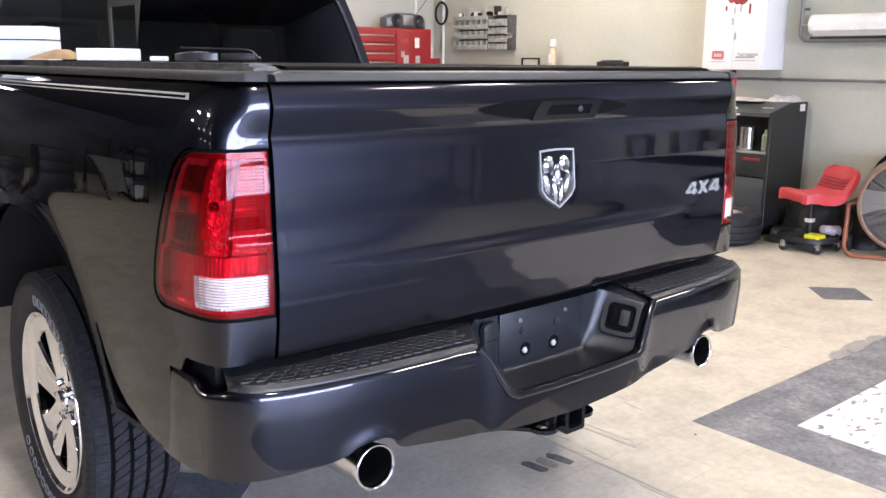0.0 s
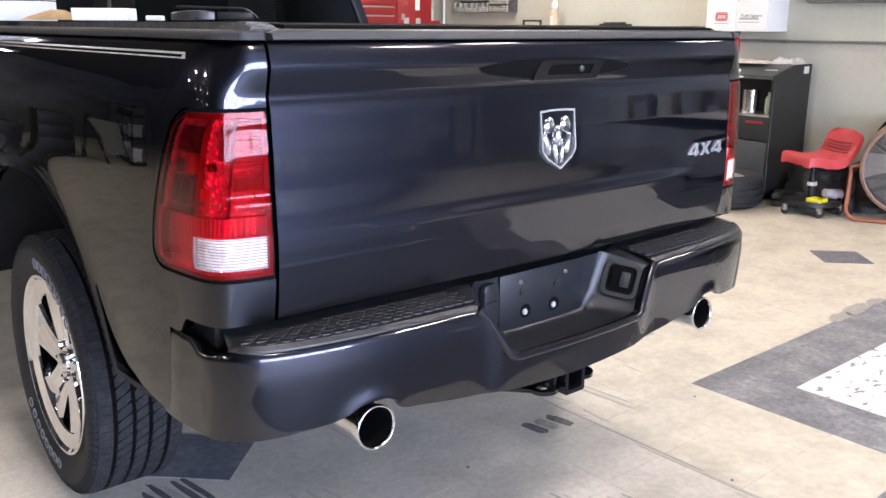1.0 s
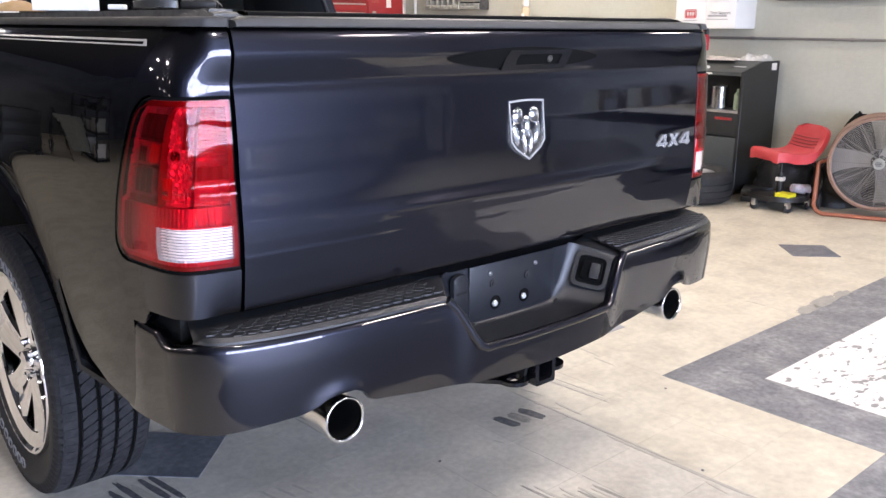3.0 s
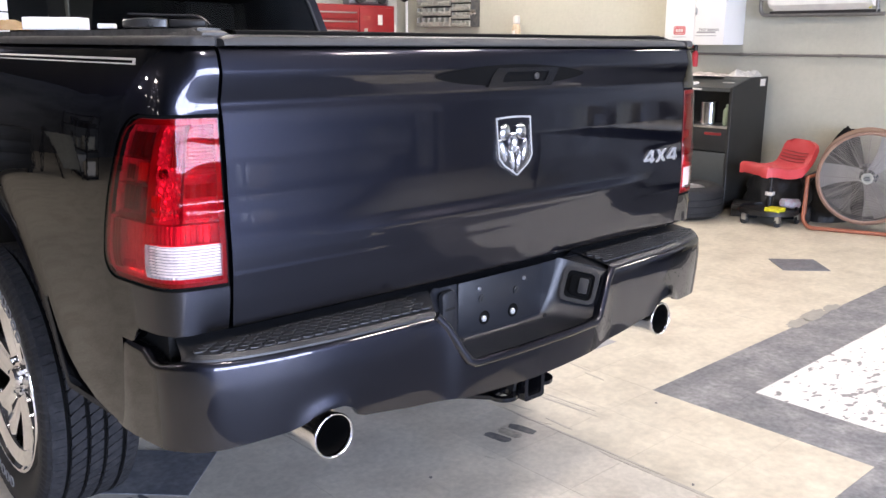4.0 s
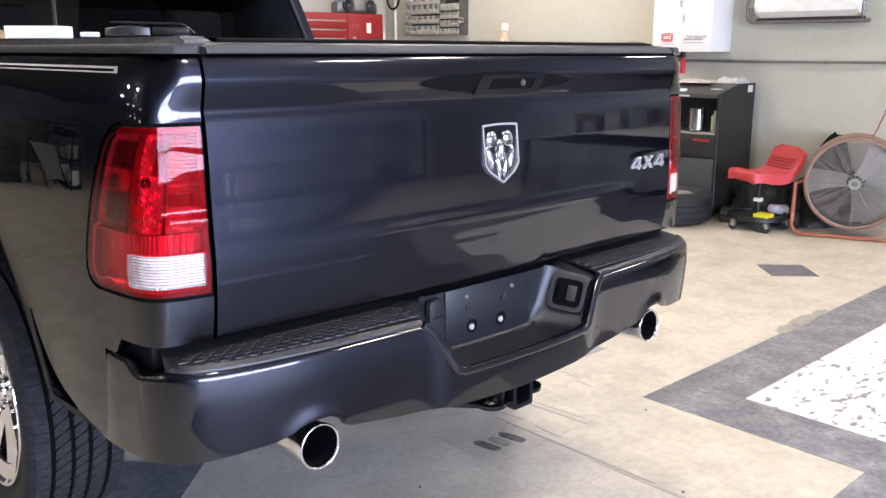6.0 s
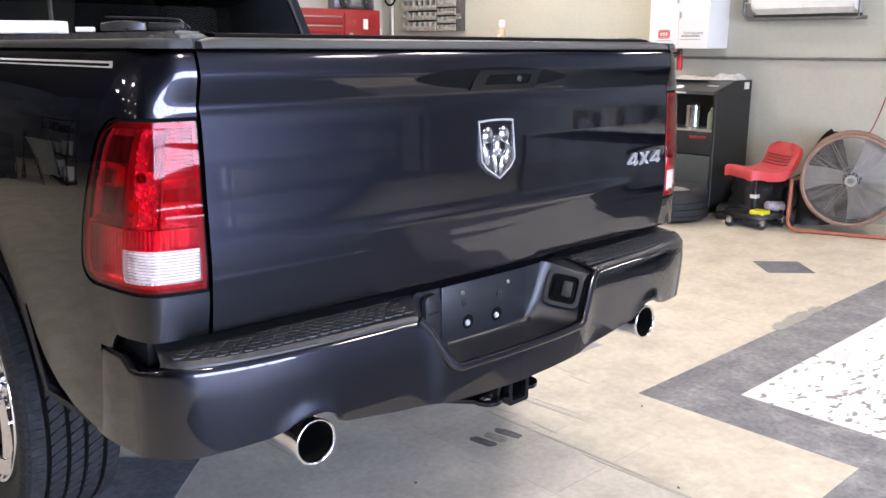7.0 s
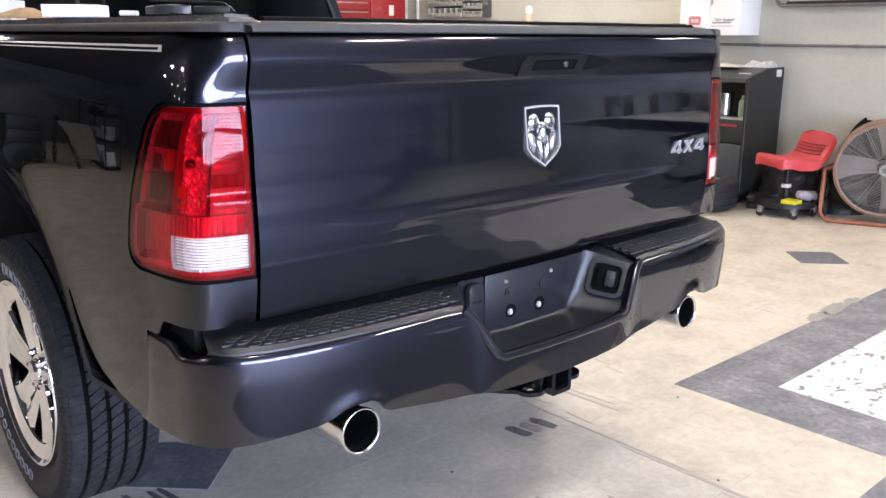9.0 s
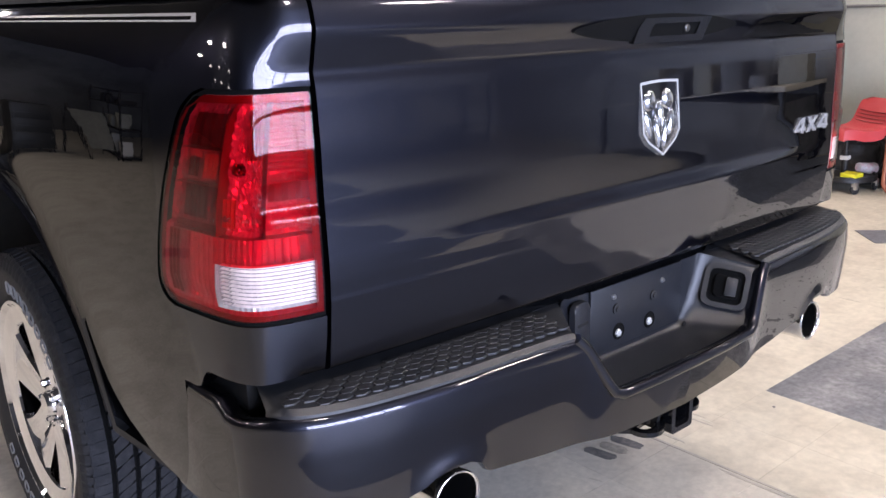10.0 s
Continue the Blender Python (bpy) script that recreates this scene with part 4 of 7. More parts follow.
def build_bumper():
    bumper = None
    bm = B()
    cols = []
    N = 210
    for sx in (-1, 1):
        seq = [B_LEN * i / N for i in range(N + 1)]
        if sx == 1:
            seq = seq[::-1][1:]
        for d in seq:
            vv = [0, 0.015, 0.03, 0.05, 0.08, 0.12, 0.16, 0.2, 0.25, 0.3, 0.35, 0.4, 0.45, 0.5, 0.55, 0.6, 0.65, 0.7, 0.75, 0.8, 0.84, 0.88, 0.91, 0.94, 0.965, 0.985, 1.0]
            col = [bump_point(d, v, sx) for v in vv]
            p, n = b_at(d)
            inward = Vector((sx * n.x, n.y, 0))
            lo, hi = col[0], col[-1]
            col = [lo + inward * 0.06 + Vector((0, 0, 0.012)), lo + inward * 0.012 + Vector((0, 0, -0.003))] + col + [hi + inward * 0.012 + Vector((0, 0, 0.001)), hi + inward * 0.026 + Vector((0, 0, -0.004))]
            cols.append(col)
    grid(bm, cols)
    bumper = part("rear_bumper", bm, PAINT, TRUCK, "dark blue rear bumper with number plate recess", sharp=0.9)
    # step surface
    STEP_D = next(B_LEN * i / 400 for i in range(400) if b_at(B_LEN * i / 400)[0].y < 0.045)
    for sx in (-1, 1):
        bm = B()
        rr = []
        for i in range(61):
            d = STEP_D + (B_LEN - 0.345 - STEP_D) * i / 60
            p, n = b_at(d)
            hi = bump_point(d, 1.0, sx)
            on = max(0.0, min(1.0, (0.06 - p.y) / 0.05))
            def edge(off, up):
                return Vector((hi.x + sx * n.x * off, hi.y + n.y * off, hi.z + up))
            low, mid, a = edge(0.02 - 0.019 * on, -0.004 - 0.002 * on), edge(0.022 - 0.019 * on, -0.003 + 0.008 * on), edge(0.025 - 0.013 * on, -0.002 + 0.0155 * on)
            inner_x = min(abs(a.x), 0.93)
            c = Vector((sx * inner_x * 0.985, max(a.y + 0.01, 0.12), 0.826))
            rr.append([low, mid, a] + [Vector((q.x, q.y, max(a.z, 0.80) + (0.826 - max(a.z, 0.80)) * k / 3)) for k, q in enumerate((a.lerp(c, 0.06), a.lerp(c, 0.35), a.lerp(c, 0.7), c))])
        grid(bm, rr)
        part("step_plate", bm, STEP_PLASTIC, bumper, "black textured step plate")
    # raised hexagon treads on the two step pads
    hexm = bpy.data.meshes.new("tread_hexagon")
    bm = B()
    prism(bm, [(0.0163 * math.cos(radians(30 + 60 * k)), 0.0093 * math.sin(radians(30 + 60 * k))) for k in range(6)], pose(0, 0, -0.0067), 0.0046, 0.0016)
    bm.to_mesh(hexm)
    bm.free()
    hexm.materials.append(STEP_PLASTIC)
    for sx in (-1, 1):
        hx, hy = 0.0298, 0.0145
        for i in range(20):
            for j in range(6):
                x = 0.352 + i * hx + (hx / 2 if j % 2 else 0)
                front = lerp_table(x, [(0.3, -0.066), (0.45, -0.061), (0.6, -0.056), (0.7, -0.049), (0.78, -0.040), (0.86, -0.024), (0.90, -0.008)])
                y = front + 0.024 + j * hy
                if x > 0.905 or (x > 0.865 and j < 1) or y > 0.05:
                    continue
                t = (y - front) / (0.12 - front)
                z = 0.8095 + lerp_table(t, [(0.06, 0.0), (0.35, 0.0055), (0.7, 0.011), (1.0, 0.0165)])
                ob = new("tread_hexagon", hexm)
                ob.matrix_basis = pose(sx * x, y, z + 0.0028, 5.0)
                ob.parent = bumper
                ob.matrix_parent_inverse = world_of(bumper).inverted()
    # recess for the number plate
    front = [(-0.345, -0.062, 0.786), (-0.318, -0.070, 0.757), (-0.277, -0.083, 0.688), (-0.259, -0.090, 0.66), (-0.238, -0.094, 0.650), (-0.12, -0.098, 0.648), (0, -0.099, 0.648),
             (0.12, -0.098, 0.648), (0.238, -0.094, 0.650), (0.259, -0.090, 0.66), (0.277, -0.083, 0.688), (0.318, -0.070, 0.757), (0.345, -0.062, 0.786)]
    back = [(-0.262, 0.05, 0.812), (-0.245, 0.05, 0.775), (-0.215, 0.049, 0.705), (-0.192, 0.048, 0.667), (-0.165, 0.047, 0.652), (-0.08, 0.047, 0.648), (0, 0.047, 0.648),
            (0.08, 0.047, 0.648), (0.165, 0.047, 0.652), (0.192, 0.048, 0.667), (0.215, 0.049, 0.705), (0.245, 0.05, 0.775), (0.262, 0.05, 0.812)]
    bm = B()
    rr, inside = [], []
    for f, b in zip(front, back):
        f, b = Vector(f), Vector(b)
        inn = Vector((-math.copysign(1, b.x), 0, 0.3)) if abs(b.x) > 0.17 else Vector((0, 0, 0.5))
        rr.append([f + Vector((0, -0.002, 0.003)), f.lerp(b, 0.12) + Vector((0, 0, -0.001)), f.lerp(b, 0.4), f.lerp(b, 0.78), f.lerp(b, 0.88) + inn * 0.002, f.lerp(b, 0.95) + inn * 0.006, f.lerp(b, 0.985) + inn * 0.011, b + inn * 0.018])
        inside.append(b + inn * 0.018)
    grid(bm, rr)
    lip = B()
    tube(lip, [Vector(p) + Vector((0, -0.007, 0.007)) for p in front], 0.012, 14)
    # back wall
    rr = []
    for b in inside:
        rr.append([b, Vector((b.x, 0.052, max(0.8125, b.z)))])
    grid(bm, rr)
    box(bm, (-0.36, 0.056, 0.60), (0.36, 0.12, 0.812))
    recess = part("plate_recess", bm, PANEL_PLASTIC, bumper, "dark recess with bare plate mount", sharp=1.3)
    part("recess_lip", lip, PAINT, bumper, "raised glossy lip round the recess")
    bm = B()
    box(bm, (-0.163, 0.044, 0.668), (0.168, 0.052, 0.815), 0.003)
    mount = part("plate_mount", bm, PANEL_PLASTIC, bumper, "bare dark number plate mount")
    for nm, x, z, r, mat in (("screw", -0.089, 0.787, 0.006, STEEL), ("screw", 0.089, 0.786, 0.006, STEEL), ("plug", -0.077, 0.757, 0.012, BLACK_PLASTIC), ("plug", 0.058, 0.757, 0.012, BLACK_PLASTIC)):
        bm = B()
        lathe(bm, [(0.0005, 0.007), (r * 0.5, 0.007), (r * 0.55, 0.004), (r, 0.0035), (r, -0.002)], 14, basis((x, 0.044, z), (1, 0, 0), (0, 0, 1)))
        part(nm, bm, mat, mount)
    # black discs on the surface paint the shade of bolt and clip holes
    for x, z in ((-0.066, 0.702), (0.047, 0.70)):
        bm = B()
        mm = basis((x, 0.0437, z), (1, 0, 0), (0, 0, 1))
        lathe(bm, [(0.0005, 0.001), (0.0165, 0.001), (0.018, 0.0025), (0.0195, 0.001), (0.0195, -0.002)], 20, mm)
        part("bolt_hole", bm, SHADE_SEAL_BLACK, mount)
        bm = B()
        lathe(bm, [(0.0005, 0.007), (0.0065, 0.007), (0.009, 0.0045), (0.0095, 0.0005)], 6, mm @ pose(-0.004, -0.002, 0.0))
        part("bolt", bm, ZINC, mount, "bright hex bolt")
    for x, z in ((-0.163, 0.662), (0.168, 0.662)):
        bm = B()
        lathe(bm, [(0.0005, 0.003), (0.006, 0.003), (0.007, 0.0)], 12, basis((x, 0.03, z), (1, 0, 0), (0, 0, 1)))
        part("clip_hole", bm, UNDER, mount)
    # ends of the step beside the recess
    for sx in (-1, 1):
        bm = B()
        rr = []
        for u in range(7):
            q = u / 6
            a = Vector((sx * 0.335, -0.058, 0.787)).lerp(Vector((sx * 0.262, 0.050, 0.8125)), q)
            b = Vector((sx * 0.40, -0.052, 0.794)).lerp(Vector((sx * 0.40, 0.110, 0.8165)), q)
            rr.append([a + Vector((0, 0, -0.006)), a, a.lerp(b, 0.5), b])
        grid(bm, rr)
        part("step_end", bm, STEP_PLASTIC, bumper)
    # plate lamp cover on one cheek, trailer socket on the other
    mw = basis((-0.207, 0.044, 0.745), (1, 0.12, 0), (-0.12, 0, 1))
    bm = B()
    prism(bm, rounded(0.058, 0.12, 0.018), mw, 0.014, 0.005)
    cov = part("lamp_cover", bm, PANEL_PLASTIC, bumper, "rounded plate lamp cover")
    # dark strip on the cover paints the shade of its slot
    bm = B()
    prism(bm, rounded(0.04, 0.006, 0.002), mw @ pose(0, 0.012, 0.0128), 0.002)
    part("cover_slot", bm, UNDER, cov)
    ms = basis((0.266, -0.016, 0.742), (0.46, -0.87, -0.12), (0.45, 0.09, 0.88))
    bm = B()
    frame_ring(bm, rounded(0.106, 0.106, 0.024), rounded(0.082, 0.082, 0.016), ms @ pose(0, 0, -0.002), 0.009)
    sock = part("trailer_socket", bm, BLACK_PLASTIC, bumper, "black trailer wiring socket")
    # body coloured near black to paint the socket's shaded opening
    bm = B()
    prism(bm, rounded(0.086, 0.086, 0.014), ms @ pose(0, 0, -0.002), 0.003)
    prism(bm, rounded(0.058, 0.056, 0.01), ms @ pose(0.002, 0, -0.001), 0.009, 0.003)
    part("socket_body", bm, SHADE_SEAL_BLACK, sock)
    bm = B()
    prism(bm, rounded(0.026, 0.044, 0.004), ms @ pose(0.012, 0.0, 0.0075), 0.006, 0.002)
    part("socket_flap", bm, STEP_PLASTIC, sock, "grey socket flap")
    # brackets that carry the bumper
    bm = B()
    box(bm, (-0.9, 0.02, 0.66), (-0.37, 0.13, 0.79))
    box(bm, (0.37, 0.02, 0.66), (0.9, 0.13, 0.79))
    box(bm, (-0.93, 0.12, 0.62), (0.93, 0.30, 0.83))
    part("bumper_bracket", bm, UNDER, bumper)


build_bumper()


def build_under():
    # exhaust tips
    for sx in (-1, 1):
        bm = B()
        m = basis((sx * 0.638, -0.056, 0.570), (1, 0, 0), (0, 0.04, 1)) @ pose(0, 0, 0)
        z = m.to_3x3() @ Vector((0, 0, 1))
        lathe(bm, [(0.044, -0.30), (0.0505, -0.28), (0.0515, -0.02), (0.0535, -0.004), (0.0525, 0.0005), (0.0505, 0.0015), (0.0485, 0.0008), (0.0465, -0.004), (0.0462, -0.010)], 64, m)
        tip = part("exhaust_tip", bm, POLISHED, TRUCK, "polished round exhaust tip", sharp=1.0)
        bm = B()
        lathe(bm, [(0.0462, -0.010), (0.0460, -0.02), (0.0455, -0.26), (0.0005, -0.262)], 40, m)
        part("pipe_bore", bm, SHADE_SEAL_BLACK, tip, "black bore")
        bm = B()
        tube(bm, [(sx * 0.638, 0.22, 0.575), (sx * 0.62, 0.5, 0.59), (sx * 0.5, 0.9, 0.62), (sx * 0.4, 1.6, 0.6)], 0.032, 14)
        part("exhaust_pipe", bm, DARK_METAL, TRUCK, "dull exhaust pipe")
    # receiver hitch
    bm = B()
    cx, cy, cz = 0.0, -0.088, 0.527
    def sq(w):
        return rounded(w, w, 0.008, 3)
    m = basis((cx, cy, cz), (1, 0, 0), (0, 0, 1))
    frame_ring(bm, sq(0.078), sq(0.053), m @ pose(0, 0, -0.025), 0.025)
    frame_ring(bm, sq(0.066), sq(0.051), m @ pose(0, 0, -0.30), 0.29)
    hitch = part("receiver_hitch", bm, GLOSS_BLACK, TRUCK, "black square receiver hitch", smooth=False)
    bm = B()
    prism(bm, sq(0.051), m @ pose(0, 0, -0.2), 0.002)
    part("hitch_bore", bm, UNDER, hitch)
    for sx in (-1, 1):
        bm = B()
        pts = []
        mm = basis((-0.085, -0.052, 0.507) if sx < 0 else (0.072, -0.036, 0.507), (1, 0, 0), (0, 1, 0.02))
        outer = [(0.043 * math.cos(2 * math.pi * k / 24), 0.040 * math.sin(2 * math.pi * k / 24)) for k in range(24)]
        inner = [(0.026 * math.cos(2 * math.pi * k / 24), 0.019 * math.sin(2 * math.pi * k / 24)) for k in range(24)]
        frame_ring(bm, outer, inner, mm, 0.011)
        prism(bm, [(-0.040, 0.004), (0.036, 0.014), (0.05, 0.16), (-0.19, 0.16)] if sx < 0 else [(-0.036, 0.014), (0.040, 0.004), (0.16, 0.16), (-0.05, 0.16)], mm, 0.011)
        part("chain_loop", bm, GLOSS_BLACK, hitch, "black safety chain loop")
    bm = B()
    prism(bm, [(-0.30, 0.08), (-0.30, 0.03), (-0.10, -0.034), (0.10, -0.034), (0.30, 0.03), (0.30, 0.08)], basis((0, 0.10, 0.55), (1, 0, 0), (0, 0, 1)), 0.06)
    tube(bm, [(-0.42, 0.13, 0.60), (0.42, 0.13, 0.60)], 0.032, 14)
    for sx in (-1, 1):
        prism(bm, [(-0.05, 0.06), (0.05, 0.06), (0.03, -0.045), (-0.03, -0.045)], basis((sx * 0.055, -0.03, 0.545), (0, 1, 0), (0, 0, 1)) @ pose(0, 0, -0.005), 0.010)
    part("hitch_beam", bm, UNDER, hitch)
    # frame rails, floor of the bed, axle
    bm = B()
    for sx in (-1, 1):
        box(bm, (sx * 0.38, 0.14, 0.60), (sx * 0.48, 5.2, 0.74))
    box(bm, (-0.78, 0.13, 0.80), (0.78, 2.08, 0.86))
    box(bm, (-0.93, 2.12, 0.50), (0.93, 5.3, 0.62))
    part("chassis", bm, UNDER, TRUCK, "black underbody and frame rails")
    bm = B()
    tube(bm, [(-0.82, AX_Y, AX_Z), (0.82, AX_Y, AX_Z)], 0.045, 14)
    bmesh.ops.create_icosphere(bm, subdivisions=3, radius=0.14, matrix=pose(0, AX_Y, AX_Z))
    part("rear_axle", bm, UNDER, TRUCK)


build_under()


def build_wheel(x, y, sx, name_label):
    """Tyre with ribs, slanted tread blocks and raised sidewall lettering; chrome five-spoke rim."""
    R, W, RR = 0.418, 0.275, 0.283
    # local z points outward
    m = Matrix.Translation((x, y, R - 0.004)) @ Matrix(((0, 0, sx), (sx * -1.0, 0, 0), (0, 1, 0))).to_4x4()
    wheel = part("wheel", B_rim(m), CHROME, TRUCK, name_label, sharp=0.5)
    bm = B()
    h = W / 2
    prof = [(RR - 0.01, h * 0.62), (RR + 0.004, h * 0.80), (RR + 0.018, h * 0.86), (RR + 0.05, h * 0.98), (RR + 0.085, h * 1.02), (R - 0.035, h * 0.985), (R - 0.02, h * 0.94), (R - 0.016, h * 0.84), (R - 0.016, 0)]
    prof = prof + [(r, -z) for r, z in prof[-2::-1]]
    lathe(bm, prof, 72, m)
    tyre = part("tyre", bm, RUBBER, wheel, "black tyre with raised white outline lettering", sharp=1.0)
    bm = B()
    ribs = [(-h * 0.90, -h * 0.62), (-h * 0.52, -h * 0.22), (-h * 0.13, h * 0.13), (h * 0.22, h * 0.52), (h * 0.62, h * 0.90)]
    nb = 76
    for k, (z0, z1) in enumerate(ribs):
        nk = 96 if k in (0, 4) else nb
        for i in range(nk):
            a0 = 2 * math.pi * (i + 0.5 * (k % 2)) / nk
            a1 = a0 + 2 * math.pi / nk * (0.95 if k in (0, 4) else 0.76)
            sk = 0.030 if k in (1, 3) else (0.024 if k == 2 else 0.004)
            zm = (z0 + z1) / 2
            wob = 0.006
            q = []
            for rad in (R - 0.018, R):
                for a, z in ((a0 - sk, z0), (a0, zm + wob), (a0 + sk, z1), (a1 + sk, z1), (a1, zm - wob), (a1 - sk, z0)):
                    sh = rad - (0.008 if k in (0, 4) and abs(z) > h * 0.8 else 0.0)
                    q.append(bm.verts.new(m @ Vector((sh * math.cos(a), sh * math.sin(a), z))))
            bm.faces.new(q[6:])
            for e in range(6):
                bm.faces.new((q[e], q[(e + 1) % 6], q[6 + (e + 1) % 6], q[6 + e]))
    # black ring that paints the shade between the blocks
    gb = B()
    lathe(gb, [(R - 0.0125, -h * 0.63), (R - 0.0125, h * 0.63)], 72, m)
    part("tread_base", gb, SHADE_SEAL_BLACK, tyre, "black ring painting the shade between the tread blocks")
    # shoulder lugs running onto the sidewall
    for sg in (1, -1):
        for i in range(96):
            a0 = 2 * math.pi * i / 96
            a1 = a0 + 2 * math.pi / 96 * 0.72
            q = []
            for rad, z in ((R - 0.006, sg * h * 0.88), (R - 0.020, sg * h * 0.965), (R - 0.042, sg * h * 1.01)):
                for a in (a0, a1):
                    q.append(bm.verts.new(m @ Vector((rad * math.cos(a), rad * math.sin(a), z))))
            bm.faces.new((q[0], q[1], q[3], q[2]))
            bm.faces.new((q[2], q[3], q[5], q[4]))
    tagged(part("tread", bm, TREAD, tyre, "dusty grey tread blocks", smooth=False), kind="stuff")
    # sidewall lettering as plain outlined bars
    for a_mid, cnt in ((118, 8), (-62, 8)):
        for k in range(cnt):
            bm = B()
            a = radians(a_mid + (k - cnt / 2) * 7.4)
            mm = m @ Matrix.Rotation(a, 4, "Z") @ pose(0.330, 0, h * 0.985)
            frame_ring(bm, rounded(0.034, 0.030, 0.009, 3), rounded(0.0305, 0.0265, 0.008, 3), mm, 0.004)
            part("letter_bar", bm, WHITE_MARK, tyre, "white outlined bar")
    return wheel


def B_rim(m):
    bm = B()
    RR, h = 0.283, 0.1375
    lathe(bm, [(0.280, h * 0.5), (0.290, h * 0.84), (0.287, h * 0.91), (0.279, h * 0.91), (0.270, h * 0.84), (0.252, h * 0.80), (0.226, h * 0.765), (0.222, h * 0.72), (0.232, h * 0.1), (0.24, -h * 0.7), (0.28, -h * 0.8)], 72, m)
    # five split spokes
    for k in range(5):
        a = 2 * math.pi * k / 5 + radians(18)
        rows = []
        for i in range(13):
            u = i / 12
            r = 0.055 + (0.236 - 0.055) * u
            half = 0.052 + 0.030 * u + 0.030 * u**2.5
            zz = h * (0.62 + 0.145 * u)
            twist = 0.10 * u * u
            row = []
            for w, dz in ((-1.0, -0.045), (-0.97, -0.008), (-0.8, 0.0), (-0.3, -0.004), (0, -0.010), (0.3, -0.004), (0.8, 0.0), (0.97, -0.008), (1.0, -0.045)):
                p = Vector((r, half * w, zz + dz))
                row.append(m @ (Matrix.Rotation(a + twist, 4, "Z") @ p))
            rows.append(row)
        grid(bm, rows)
    # hub with nuts
    lathe(bm, [(0.0005, h * 0.72), (0.028, h * 0.72), (0.034, h * 0.66), (0.036, h * 0.58), (0.07, h * 0.55), (0.088, h * 0.42), (0.09, h * 0.1)], 36, m)
    for k in range(5):
        a = 2 * math.pi * k / 5
        lathe(bm, [(0.0005, h * 0.70), (0.007, h * 0.695), (0.010, h * 0.66), (0.010, h * 0.5)], 6, m @ Matrix.Rotation(a, 4, "Z") @ pose(0.056, 0, 0))
    return bm


def wheel_back(x, y, sx):
    bm = B()
    m = Matrix.Translation((x, y, 0.414)) @ Matrix(((0, 0, sx), (-sx, 0, 0), (0, 1, 0))).to_4x4()
    lathe(bm, [(0.0005, 0.0), (0.17, 0.0), (0.175, -0.02), (0.22, -0.03)], 48, m)
    part("brake_disc", bm, DARK_METAL, TRUCK, "dark brake disc")


for sx, y in ((-1, AX_Y), (1, AX_Y), (-1, 4.75), (1, 4.75)):
    build_wheel(sx * 0.862, y, sx, "chrome five-spoke wheel")
    wheel_back(sx * 0.862, y, sx)


